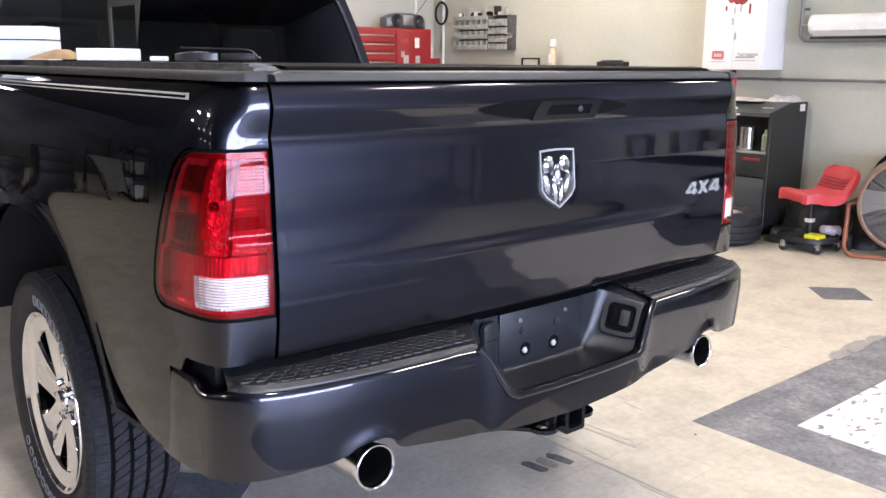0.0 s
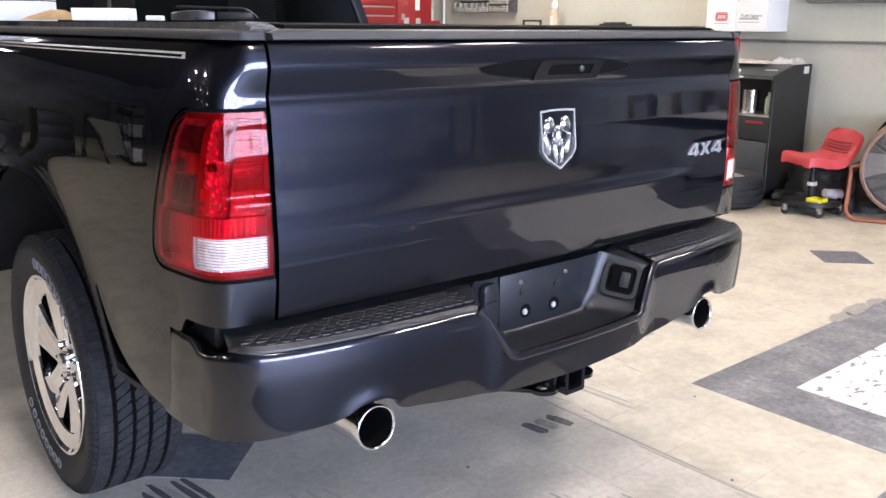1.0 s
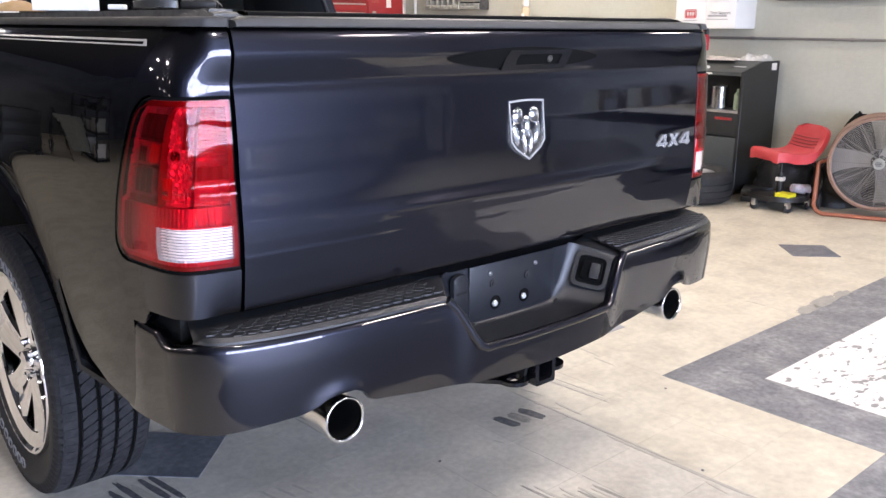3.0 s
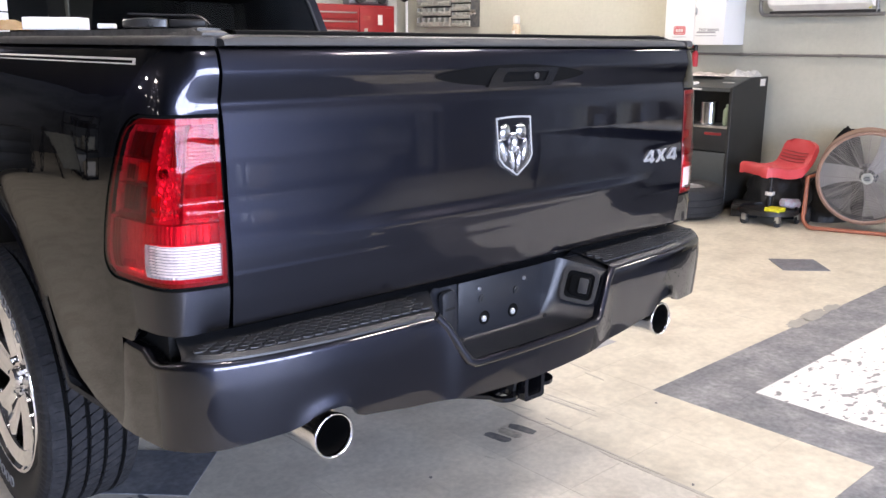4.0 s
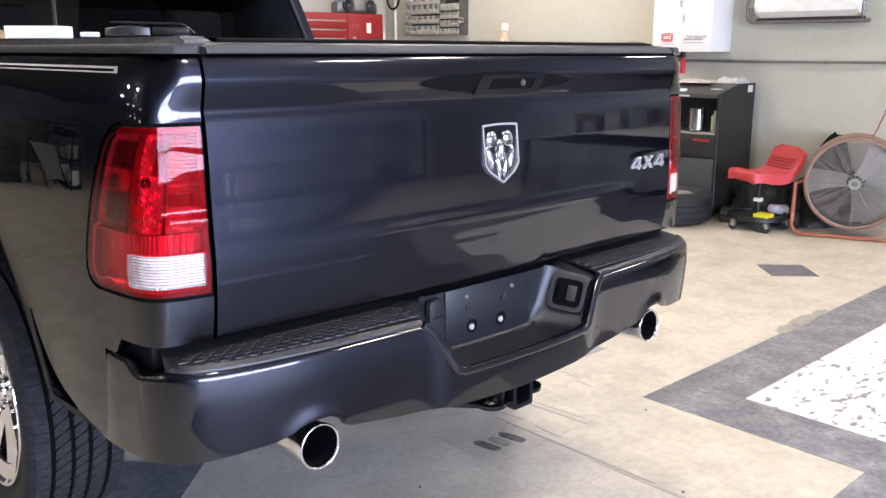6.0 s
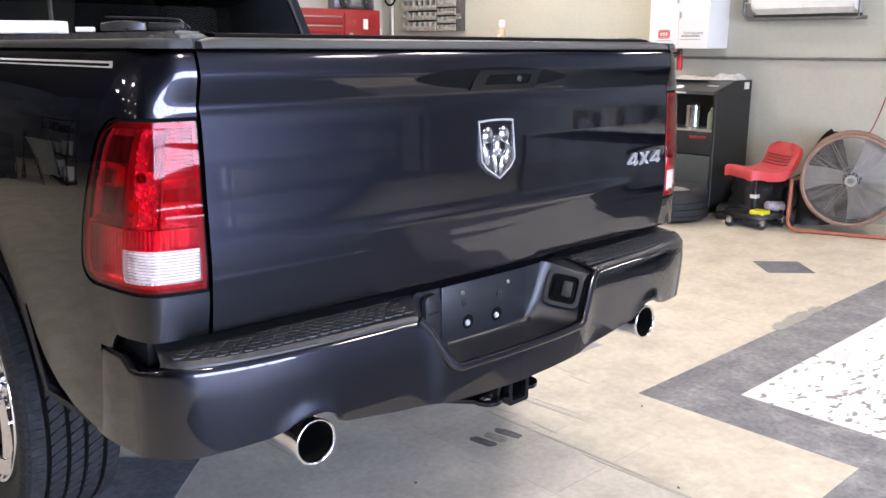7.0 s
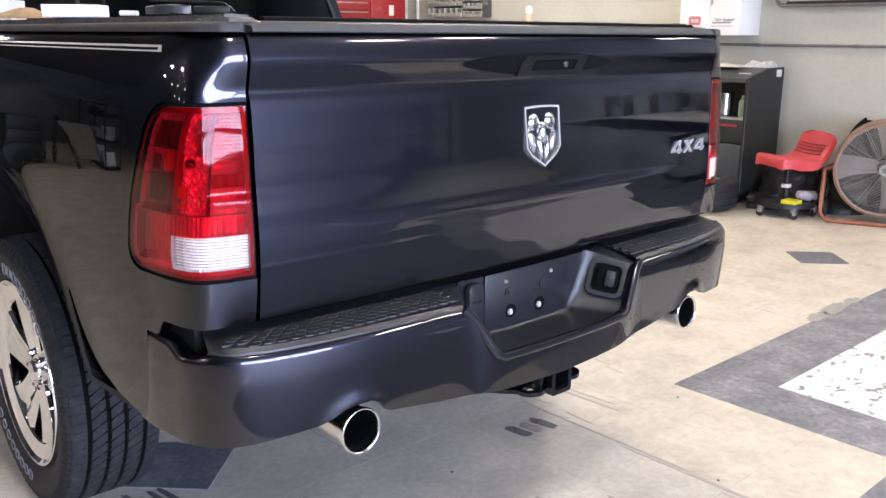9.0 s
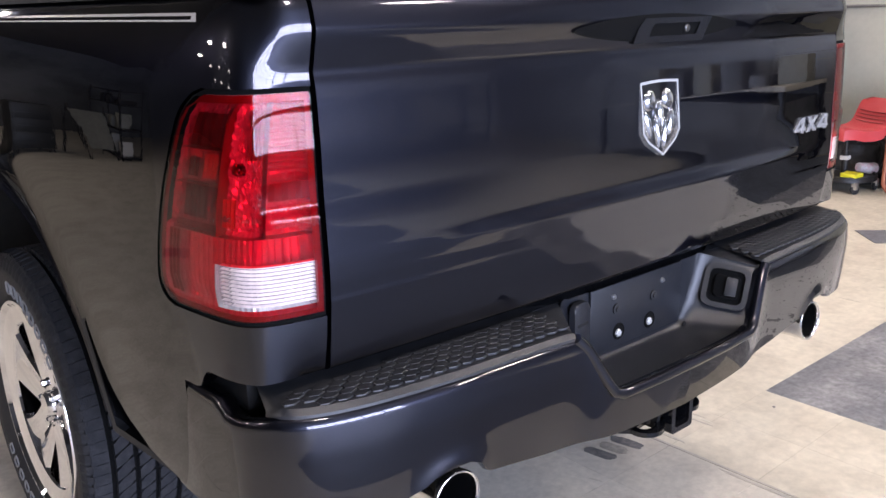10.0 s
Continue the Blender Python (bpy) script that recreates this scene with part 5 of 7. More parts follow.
def build_cab():
    y0, y1 = 2.13, 3.95
    def section(z):
        """half width at a height"""
        return smooth_table(z, [(0.5, 0.95), (0.8, 0.985), (1.1, 0.985), (1.3, 0.965), (1.42, 0.93), (1.55, 0.885), (1.72, 0.815), (1.84, 0.745), (1.91, 0.64), (1.935, 0.45)])
    zs = [0.55, 0.75, 0.95, 1.15, 1.3, 1.40, 1.45, 1.5, 1.6, 1.7, 1.8, 1.86, 1.9, 1.92, 1.935]
    bm = B()
    for sx in (-1, 1):
        rows = []
        for i in range(15):
            y = y0 + (5.2 - y0) * i / 14
            roof = min(1.0, max(0.0, (3.75 - y) / 0.4 + 0.0)) if y > 3.3 else 1.0
            rows.append([Vector((sx * section(z), y + (0.10 * max(0.0, z - 1.3) if i == 0 else 0), z if (z < 1.31 or y < 3.9) else 1.31 + 0.0 * z)) for z in zs])
        grid(bm, rows)
    # roof
    rows = []
    for i in range(11):
        x = -0.45 + 0.9 * i / 10
        rows.append([Vector((x, y0 + 0.063, 1.935 + 0.012 * (1 - (x / 0.45) ** 2))), Vector((x, 3.9, 1.93))])
    grid(bm, rows)
    # rear panel below and around the glass
    rows = []
    for i in range(21):
        x = -1 + 2 * i / 20
        rows.append([Vector((x * section(z) , y0 + 0.10 * max(0.0, z - 1.3), z)) for z in (0.55, 0.9, 1.2, 1.3, 1.40)])
    grid(bm, rows)
    for sx in (-1, 1):
        rows = []
        for z in [1.40 + 0.5 * k / 10 for k in range(11)]:
            w = section(z)
            rows.append([Vector((sx * w, y0 + 0.10 * (z - 1.3), z)), Vector((sx * (w - 0.055), y0 + 0.10 * (z - 1.3) - 0.004, z))])
        grid(bm, rows)
    rows = []
    for i in range(21):
        x = -1 + 2 * i / 20
        rows.append([Vector((x * section(z), y0 + 0.10 * (z - 1.3), z)) for z in (1.83, 1.87, 1.9, 1.92, 1.935)])
    grid(bm, rows)
    # bonnet and nose
    box(bm, (-0.95, 3.9, 0.6), (0.95, 5.65, 1.29), 0.08, 3)
    cab = part("cab", bm, PAINT, TRUCK, "dark blue cab with tinted rear window", sharp=0.9)
    bm = B()
    rows = []
    for i in range(21):
        x = -1 + 2 * i / 20
        rows.append([Vector((x * (section(z) - 0.05), y0 + 0.10 * (z - 1.3) + 0.004, z)) for z in (1.39, 1.5, 1.6, 1.7, 1.84)])
    grid(bm, rows)
    g = part("rear_window", bm, DARK_GLASS, cab, "dark tinted rear window")
    for sx in (-1, 1):
        bm = B()
        tube(bm, [(sx * (section(z) - 0.052), y0 + 0.10 * (z - 1.3) - 0.004, z) for z in (1.40, 1.5, 1.6, 1.7, 1.83)], 0.007, 8)
        part("window_seal", bm, BLACK_PLASTIC, cab)
    bm = B()
    rows = []
    for i in range(13):
        x = -1 + 2 * i / 12
        rows.append([Vector((x * (section(z) - 0.01), 3.9 - 0.15 * (z - 1.29), z)) for z in (1.29, 1.5, 1.7, 1.86, 1.93)])
    grid(bm, rows)
    part("windscreen", bm, SCREEN_GLASS, cab, "clear windscreen")
    # cabin interior: dark seats
    bm = B()
    box(bm, (-0.8, 2.5, 0.62), (0.8, 3.8, 0.9), 0.04)
    box(bm, (-0.72, 2.45, 0.9), (0.72, 2.62, 1.42), 0.06)
    for x in (-0.45, 0.45):
        box(bm, (x - 0.14, 2.47, 1.42), (x + 0.14, 2.58, 1.62), 0.04)
    part("seat_bench", bm, UNDER, cab, "dark cloth seats")


build_cab()


def build_cover():
    # rolled soft cover with its rear seal and side rails
    bm = B()
    rows = []
    for i in range(25):
        x = -0.755 + 1.51 * i / 24
        e = 1.0 if 0 < i < 24 else 0.0
        rows.append([Vector((x, 0.088, 1.436)), Vector((x, 0.080, 1.444)), Vector((x, 0.086, 1.451)), Vector((x, 0.11, 1.4535)), Vector((x, 0.5, 1.454 + 0.003 * e)), Vector((x, 1.2, 1.454 + 0.004 * e)), Vector((x, 2.07, 1.455))])
    grid(bm, rows)
    cover = part("tonneau_cover", bm, VINYL, TRUCK, "black soft bed cover")
    bm = B()
    tube(bm, [(-0.76, 0.083, 1.444), (0.76, 0.083, 1.444)], 0.008, 10)
    part("cover_seal", bm, SHADE_SEAL_BLACK, cover, "black rubber rear seal")
    bm = B()
    rr = []
    for i in range(43):
        x = -0.812 + 1.624 * i / 42
        e = max(0.0, abs(x) - 0.80) / 0.012
        col = [(0.034, 1.4213), (0.0165, 1.4218), (0.0155, 1.424), (0.0175, 1.434), (0.021, 1.4395), (0.029, 1.4425), (0.045, 1.4435), (0.074, 1.4430), (0.076, 1.430)]
        col = [Vector((x, y + gate_crown(x), 1.4213 + (z - 1.4213) * (1 - 0.35 * e * e))) for y, z in col]
        if i in (0, 42):
            rr.append([Vector((q.x, q.y, 1.4213)) for q in col])
        rr.append(col)
        if i == 42:
            rr[-1], rr[-2] = rr[-2], rr[-1]
    grid(bm, rr)
    part("gate_cap", bm, CAP_DUST, cover, "dusty grey gate top cap")
    for sx in (-1, 1):
        bm = B()
        box(bm, (sx * 0.765, 0.13, 1.434), (sx * 0.818, 2.06, 1.456), 0.006)
        part("cover_rail", bm, GREY_RAIL, cover, "dusty grey cover rail")
        bm = B()
        rr = []
        for i in range(11):
            u = i / 10
            hgt = 0.0065 * math.sin(math.pi * min(1.0, 0.12 + u * 1.1)) ** 0.6 + 0.002 * math.sin(u * 23)
            y = 0.104 + 0.15 * u
            rr.append([Vector((sx * 0.822, y, 1.4415)), Vector((sx * 0.820, y, 1.4425 + 0.0045 * min(1.0, u * 3) + hgt)), Vector((sx * 0.795, y, 1.4435 + 0.0075 * min(1.0, u * 3) + hgt)), Vector((sx * 0.765, y, 1.4435 + 0.0065 * min(1.0, u * 3) + hgt * 0.9)), Vector((sx * 0.752, y, 1.4415))])
        vs = grid(bm, rr)
        bm.faces.new(vs[0])
        bm.faces.new(vs[-1][::-1])
        part("rail_end", bm, GREY_RAIL, cover, "dusty grey folded cover corner")


build_cover()


def build_stripe():
    for sx in (-1, 1):
        for z0, z1 in ((1.392, 1.3965), (1.3835, 1.3865)):
            bm = B()
            rr = []
            s0 = s_at_y(0.155)
            for i in range(60):
                s = s0 + (OUT_LEN - s0) * i / 59
                rr.append([skin(s, z0, sx, 0.0008), skin(s, z1, sx, 0.0008)])
            grid(bm, rr)
            part("pinstripe", bm, STRIPE, TRUCK, "thin silver pinstripe")
        bm = B()
        s0 = s_at_y(0.155)
        grid(bm, [[skin(s0 - 0.012, 1.3835, sx, 0.0009), skin(s0 - 0.004, 1.3965, sx, 0.0009)], [skin(s0 + 0.006, 1.3835, sx, 0.0009), skin(s0 + 0.006, 1.3965, sx, 0.0009)]])
        part("pinstripe_end", bm, STRIPE, TRUCK)


build_stripe()


# ---- along the block wall ----
def build_machine():
    """Black service machine with a sloped console, an open shelf and a drawer panel."""
    x0, x1, y0, y1 = 5.155, 5.75, 2.295, 2.96
    th = thing("service_machine", "black workshop service machine with a sloped top and an open shelf", "machine", ((x0 + x1) / 2, (y0 + y1) / 2, 0))
    # side cheeks with the sloped outline
    for ya, yb in ((y0, y0 + 0.03), (y1 - 0.03, y1)):
        bm = B()
        m = basis((x0, ya, 0.0), (1, 0, 0), (0, 0, 1))
        pts = [(0, 0.05), (0.595, 0.05), (0.595, 1.155), (0.34, 1.152), (0.0, 1.07)]
        lo = [bm.verts.new((x0 + a, ya, z)) for a, z in pts]
        hi = [bm.verts.new((x0 + a, yb, z)) for a, z in pts]
        bm.faces.new(lo), bm.faces.new(hi[::-1])
        for k in range(5):
            bm.faces.new((lo[k], hi[k], hi[(k + 1) % 5], lo[(k + 1) % 5]))
        bmesh.ops.bevel(bm, geom=list(bm.edges), offset=0.004, segments=1, affect="EDGES")
        part("side_cheek", bm, MACHINE, th)
    bm = B()
    pts = [(0.002, 1.066), (0.34, 1.148), (0.59, 1.151)]
    grid(bm, [[Vector((x0 + a, y, z)), Vector((x0 + a, y, z - 0.025))] for y in (y0 + 0.03, y1 - 0.03) for a, z in ()] or [[Vector((x0 + a, y0 + 0.03, z)), Vector((x0 + a, y1 - 0.03, z))] for a, z in pts])
    grid(bm, [[Vector((x0 + a, y0 + 0.03, z - 0.03)), Vector((x0 + a, y1 - 0.03, z - 0.03))] for a, z in pts])
    grid(bm, [[Vector((x0 + 0.002, y0 + 0.03, 1.066)), Vector((x0 + 0.002, y1 - 0.03, 1.066))], [Vector((x0 + 0.002, y0 + 0.03, 1.036)), Vector((x0 + 0.002, y1 - 0.03, 1.036))]])
    con = part("console", bm, MACHINE_GREY, th, "sloped grey console top")
    for k, (a, y) in enumerate(((0.09, y0 + 0.42), (0.09, y0 + 0.53), (0.12, y0 + 0.62))):
        bm = B()
        m = basis((x0 + a, y, 1.066 + 0.24 * a + 0.002), (0, 1, 0), (-1, 0, -0.24))
        lathe(bm, [(0.0005, 0.012), (0.03, 0.012), (0.036, 0.008), (0.036, 0.0)], 24, m)
        part("gauge", bm, WHITE_PAINT, con, "round white gauge")
    bm = B()
    box(bm, (x0 + 0.14, y0 + 0.08, 1.103), (x0 + 0.17, y0 + 0.18, 1.11), 0.002)
    part("console_label", bm, CARD, con)
    bm = B()
    box(bm, (x0 + 0.30, y0 + 0.03, 0.05), (x1, y1 - 0.03, 1.11))
    part("back_panel", bm, MACHINE, th)
    bm = B()
    box(bm, (x0 + 0.004, y0 + 0.03, 0.72), (x0 + 0.30, y1 - 0.03, 0.742), 0.003)
    part("shelf", bm, STEEL, th, "bright shelf edge")
    bm = B()
    box(bm, (x0 + 0.006, y0 + 0.03, 0.52), (x0 + 0.03, y1 - 0.03, 0.716), 0.004)
    dr = part("drawer_panel", bm, MACHINE, th, "black drawer panel")
    bm = B()
    box(bm, (x0 - 0.001, y0 + 0.08, 0.66), (x0 + 0.008, y0 + 0.24, 0.682), 0.002)
    part("red_tag", bm, RED_PAINT, dr, "red lettering bar")
    # lighter grey paints the light reflected by the lower front
    bm = B()
    box(bm, (x0 + 0.006, y0 + 0.03, 0.06), (x0 + 0.03, y1 - 0.03, 0.51), 0.004)
    part("lower_door", bm, MACHINE_GREY, th, "lower door with reflected light painted in as dark grey")
    bm = B()
    box(bm, (x0 + 0.001, y0 + 0.3, 1.042), (x0 + 0.008, y0 + 0.42, 1.056), 0.001)
    part("maker_bar", bm, CARD, th, "plain light bar")
    bm = B()
    box(bm, (x0 + 0.46, y0 - 0.002, 1.075), (x0 + 0.545, y0 + 0.002, 1.135), 0.0005)
    part("notice", bm, CARD, th, "small white notice")
    for x in (x0 + 0.06, x1 - 0.06):
        for y in (y0 + 0.06, y1 - 0.06):
            bm = B()
            lathe(bm, [(0.0005, -0.015), (0.035, -0.015), (0.035, 0.015), (0.0005, 0.015)], 16, pose(x, y, 0.036, 90))
            part("caster", bm, RUBBER, th)
    # pot and bottle on the shelf
    bm = B()
    m = pose(x0 + 0.12, y0 + 0.28, 0.742)
    lathe(bm, [(0.0005, 0.0), (0.066, 0.0), (0.074, 0.01), (0.074, 0.19), (0.078, 0.195), (0.074, 0.20), (0.07, 0.192), (0.068, 0.03)], 28, m)
    pot = solo("metal_pot", bm, SILVER, "bright metal spray gun pot on the machine shelf", "pot")
    bm = B()
    lathe(bm, [(0.0005, 0.0), (0.03, 0.0), (0.032, 0.01), (0.032, 0.13), (0.014, 0.155), (0.014, 0.18), (0.0005, 0.182)], 20, pose(x0 + 0.11, y0 + 0.10, 0.742))
    solo("spray_bottle", bm, material("pale_green_plastic", (0.33, 0.42, 0.3), 0.4, vary=0.4), "pale green plastic bottle on the machine shelf", "bottle")
    # rags on top
    for k, (cx, cy, sx_, sy_, h, lab, mat) in enumerate(((x0 + 0.33, y0 + 0.44, 0.10, 0.17, 0.035, "folded tan shop rag", CLOTH), (x0 + 0.45, y0 + 0.16, 0.10, 0.13, 0.06, "crumpled grey plastic bag", material("cloudy_bag", (0.5, 0.49, 0.46), 0.35, vary=0.6, vscale=30, bump=0.5, bscale=60)))):
        bm = B()
        rr = []
        for i in range(15):
            row = []
            for j in range(15):
                u, v = i / 14 * 2 - 1, j / 14 * 2 - 1
                e = max(0.0, 1 - max(abs(u), abs(v)) ** 4)
                n = noise.noise(Vector((u * 2.2 + k * 7, v * 2.2, 0.3)))
                n2 = noise.noise(Vector((u * 6 + k * 3, v * 6, 1.7)))
                row.append(Vector((cx + u * sx_ * (1 + 0.2 * n), cy + v * sy_ * (1 + 0.15 * n2), 1.151 + e * h * (0.75 + 0.6 * n + 0.4 * n2) + 0.0015)))
            rr.append(row)
        grid(bm, rr)
        solo("shop_rag" if k == 0 else "plastic_bag", bm, mat, lab + " lying on the machine", "rag" if k == 0 else "bag")


build_machine()


def build_spare_tyre():
    c = (4.76, 2.53)
    th = thing("used_tyre", "worn black tyre on a rim lying flat on the floor", "tyre", (c[0], c[1], 0))
    m = pose(c[0] + 0.03, c[1], 0.1375) @ Matrix.Scale(1.1, 4)
    bm = B()
    prof = [(0.205, 0.08), (0.225, 0.105), (0.26, 0.122), (0.30, 0.118), (0.333, 0.10), (0.342, 0.08), (0.343, 0.045), (0.335, 0.043), (0.335, 0.035), (0.344, 0.033), (0.344, -0.005), (0.336, -0.007),
            (0.336, -0.015), (0.344, -0.017), (0.343, -0.055), (0.335, -0.057), (0.335, -0.065), (0.342, -0.067), (0.338, -0.09), (0.30, -0.118), (0.26, -0.125), (0.225, -0.105), (0.205, -0.08)]
    lathe(bm, prof, 64, m)
    part("tyre", bm, RUBBER, th, "black ribbed tyre", sharp=0.7)
    bm = B()
    for i in range(64):
        a = 2 * math.pi * i / 64
        for z0, z1 in ((0.047, 0.085), (-0.003, 0.031), (-0.053, -0.019), (-0.088, -0.069)):
            q = []
            for aa, zz in ((a, z0), (a + 0.06, z0), (a + 0.085, z1), (a + 0.025, z1)):
                q.append(bm.verts.new(m @ Vector((0.3465 * math.cos(aa), 0.3465 * math.sin(aa), zz))))
            bm.faces.new(q)
    tagged(part("tread", bm, RUBBER, th, smooth=False), kind="stuff")
    bm = B()
    lathe(bm, [(0.21, 0.085), (0.205, 0.092), (0.195, 0.085), (0.185, 0.05), (0.15, 0.03), (0.07, 0.045), (0.04, 0.05), (0.038, 0.02), (0.0005, 0.02)], 40, m)
    part("rim", bm, STEEL, th, "silver steel rim")


build_spare_tyre()


def build_stool():
    """Rolling mechanic stool: red tractor seat on a post over a tool tray with casters."""
    cx, cy = 5.12, 1.79
    th = thing("rolling_stool", "red moulded mechanic stool on a black wheeled tray", "stool", (cx, cy, 0), kind="")
    turn = Matrix.Rotation(radians(62), 4, "Z")
    M = Matrix.Translation((cx, cy, 0)) @ turn
    # seat faces local +y, back at -y
    bm = B()
    prof = [(0.262, 0.452), (0.258, 0.478), (0.236, 0.490), (0.17, 0.478), (0.1, 0.462), (0.0, 0.460), (-0.06, 0.472), (-0.10, 0.500), (-0.13, 0.536), (-0.155, 0.58), (-0.178, 0.628), (-0.192, 0.660), (-0.200, 0.674)]
    top, und = [], []
    def half(k):
        u = k / (len(prof) - 1)
        return 0.20 * (1 - 0.34 * max(0.0, (u - 0.75) / 0.25) ** 3) * (1 - 0.35 * max(0.0, (0.14 - u) / 0.14) ** 2)
    for k, (y, z) in enumerate(prof):
        w = half(k)
        row = []
        for j in range(17):
            v = -1 + 2 * j / 16
            dish = (0.006 if k < 3 else 0.014) * v * v * (1 if k < 7 else 0.3) - 0.11 * max(0.0, abs(v) - 0.78) ** 1.3
            fwd = 0.035 * v * v * max(0.0, (k - 6) / 6)
            row.append(Vector((v * w, y + fwd, z + dish)))
        top.append(row)
    und = [[p + (Vector((0, 0, -0.074 + 0.03 * (k < 1))) if k < 7 else Vector((0, -0.04, -0.012))) for p in r] for k, r in enumerate(top)]
    loop = [[M @ p for p in (list(r) + list(u[::-1]))] for r, u in zip(top, und)]
    vs = grid(bm, loop, close_v=True)
    bm.faces.new(vs[0]), bm.faces.new(vs[-1][::-1])
    seat = part("seat", bm, RED_SEAT, th, "red moulded seat with a low back", sharp=1.0)
    # darker red tubes paint the shade of the slots in the back
    for k in range(4):
        bm = B()
        z = 0.500 + 0.024 * k
        y = -0.090 - 0.0155 * k
        pts = [M @ Vector((0.19 * v, y + 0.0 + 0.02 * v * v * k / 4, z + 0.012 * v * v)) for v in [-0.8 + 1.6 * i / 12 for i in range(13)]]
        tube(bm, pts, 0.0045, 6)
        part("seat_groove", bm, RED_PAINT, seat, "darker red line painting the shade of a groove")
    bm = B()
    tube(bm, [M @ Vector((0, 0.08, 0.42)), M @ Vector((0, 0.08, 0.2))], 0.014, 12)
    tube(bm, [M @ Vector((0, 0.08, 0.29)), M @ Vector((0, 0.08, 0.09))], 0.025, 14)
    box(bm, M @ Vector((-0.1, 0.0, 0.405)), M @ Vector((0.1, 0.16, 0.42)))
    post = part("post", bm, DARK_METAL, th, "black lift post")
    bm = B()
    box(bm, M @ Vector((0, 0.08, 0.235)) - Vector((0.03, 0.03, 0.012)), M @ Vector((0, 0.08, 0.235)) + Vector((0.03, 0.03, 0.02)), 0.004)
    part("post_collar", bm, CARD, post, "white post collar")
    bm = B()
    ring = [((0.235 * math.cos(a), 0.08 + 0.235 * math.sin(a))) for a in [2 * math.pi * i / 32 for i in range(32)]]
    prism(bm, ring, M @ pose(0, 0, 0.085), 0.02, 0.004)
    frame_ring(bm, ring, [(x * 0.95, 0.08 + (y - 0.08) * 0.95) for x, y in ring], M @ pose(0, 0, 0.1), 0.025)
    part("tray", bm, DARK_METAL, th, "black round tool tray")
    for k in range(5):
        a = 2 * math.pi * k / 5 + 0.35
        p = Vector((0.225 * math.cos(a), 0.08 + 0.225 * math.sin(a), 0.034))
        bm = B()
        lathe(bm, [(0.0005, -0.013), (0.026, -0.013), (0.034, -0.008), (0.034, 0.008), (0.026, 0.013), (0.0005, 0.013)], 18, M @ Matrix.Translation(p) @ pose(0, 0, 0, 90, 0, 40 * k))
        cst = part("caster", bm, RUBBER, th, "small black caster")
        bm = B()
        box(bm, M @ p + Vector((-0.022, -0.022, 0.0)), M @ p + Vector((0.022, 0.022, 0.055)), 0.008)
        part("caster_fork", bm, STEEL, cst, "bright caster fork")
    # things on the tray
    bm = B()
    box(bm, M @ Vector((-0.18, 0.05, 0.122)), M @ Vector((-0.13, 0.21, 0.15)), 0.008)
    solo("yellow_box", bm, YELLOW, "small yellow plastic box on the stool tray", "box")
    bm = B()
    mm = Matrix.Translation(M @ Vector((-0.03, -0.02, 0.165))) @ turn @ pose(0, 0, 0, 100, 0, 8)
    lathe(bm, [(0.0005, 0.0), (0.03, 0.0), (0.034, 0.004), (0.046, 0.15), (0.049, 0.152), (0.049, 0.158), (0.0005, 0.16)], 24, mm)
    solo("paper_cup", bm, material("cup_white", (0.7, 0.68, 0.7), 0.5, vary=0.7, vscale=28, tint=(0.55, 0.2, 0.25)), "white printed paper cup lying on the stool tray", "cup")


build_stool()


def build_clutter():
    """Black bags and a hose heap on the floor behind the stool."""
    for k, (x, y, rx, ry, h, nm, lab, mat) in enumerate((
            (5.48, 1.95, 0.24, 0.28, 0.40, "tool_bag", "slumped black tool bag on the floor", BAG),
            (5.56, 1.60, 0.20, 0.22, 0.42, "air_compressor_cover", "dark cloth bundle against the wall", BAG),
            (5.72, 1.52, 0.10, 0.17, 0.74, "dark_sack", "tall black sack leaning on the wall", VINYL))):
        bm = B()
        rr = []
        for i in range(13):
            v = i / 12
            row = []
            for j in range(28):
                a = 2 * math.pi * j / 28
                n = noise.noise(Vector((math.cos(a) * 1.6 + k * 5, math.sin(a) * 1.6, v * 2.5)))
                n2 = noise.noise(Vector((math.cos(a) * 5 + k * 5, math.sin(a) * 5, v * 7)))
                r = (1 - v**5.0 * 0.75) * (1 + 0.22 * n + 0.1 * n2)
                row.append(Vector((x + rx * r * math.cos(a), y + ry * r * math.sin(a), h * v * (1 + 0.1 * n))))
            rr.append(row)
        vs = grid(bm, rr, close_v=True)
        bm.faces.new(vs[-1])
        solo(nm, bm, mat, lab, "bag")
    # open tool case lying on the floor
    case = thing("tool_case", "black plastic tool case lying on the floor", "case", (5.22, 2.12, 0))
    cm = pose(5.22, 2.12, 0, 0, 0, 24)
    for nm, lo, hi, mat in (("base", (-0.15, -0.11, 0.0), (0.15, 0.11, 0.055), BLACK_PLASTIC), ("lid", (-0.152, -0.112, 0.058), (0.152, 0.112, 0.105), BAG)):
        bm = B()
        box(bm, lo, hi, 0.012)
        bm.transform(cm)
        part(nm, bm, mat, case)
    for x in (-0.09, 0.09):
        bm = B()
        box(bm, (x - 0.018, -0.118, 0.04), (x + 0.018, -0.110, 0.075), 0.002)
        bm.transform(cm)
        part("latch", bm, GUN_METAL, case, "grey latch")
    # air hose loops lying over the bag
    for k in range(3):
        bm = B()
        pts = [(5.31 + 0.03 * k + 0.05 * math.cos(a) - 0.03, 1.74 + 0.06 * k + (0.17 + 0.02 * k) * math.cos(a), 0.235 + (0.15 + 0.02 * k) * math.sin(a) + 0.01 * k) for a in [2 * math.pi * i / 40 for i in range(40)]]
        tube(bm, pts, 0.016, 8, closed=True)
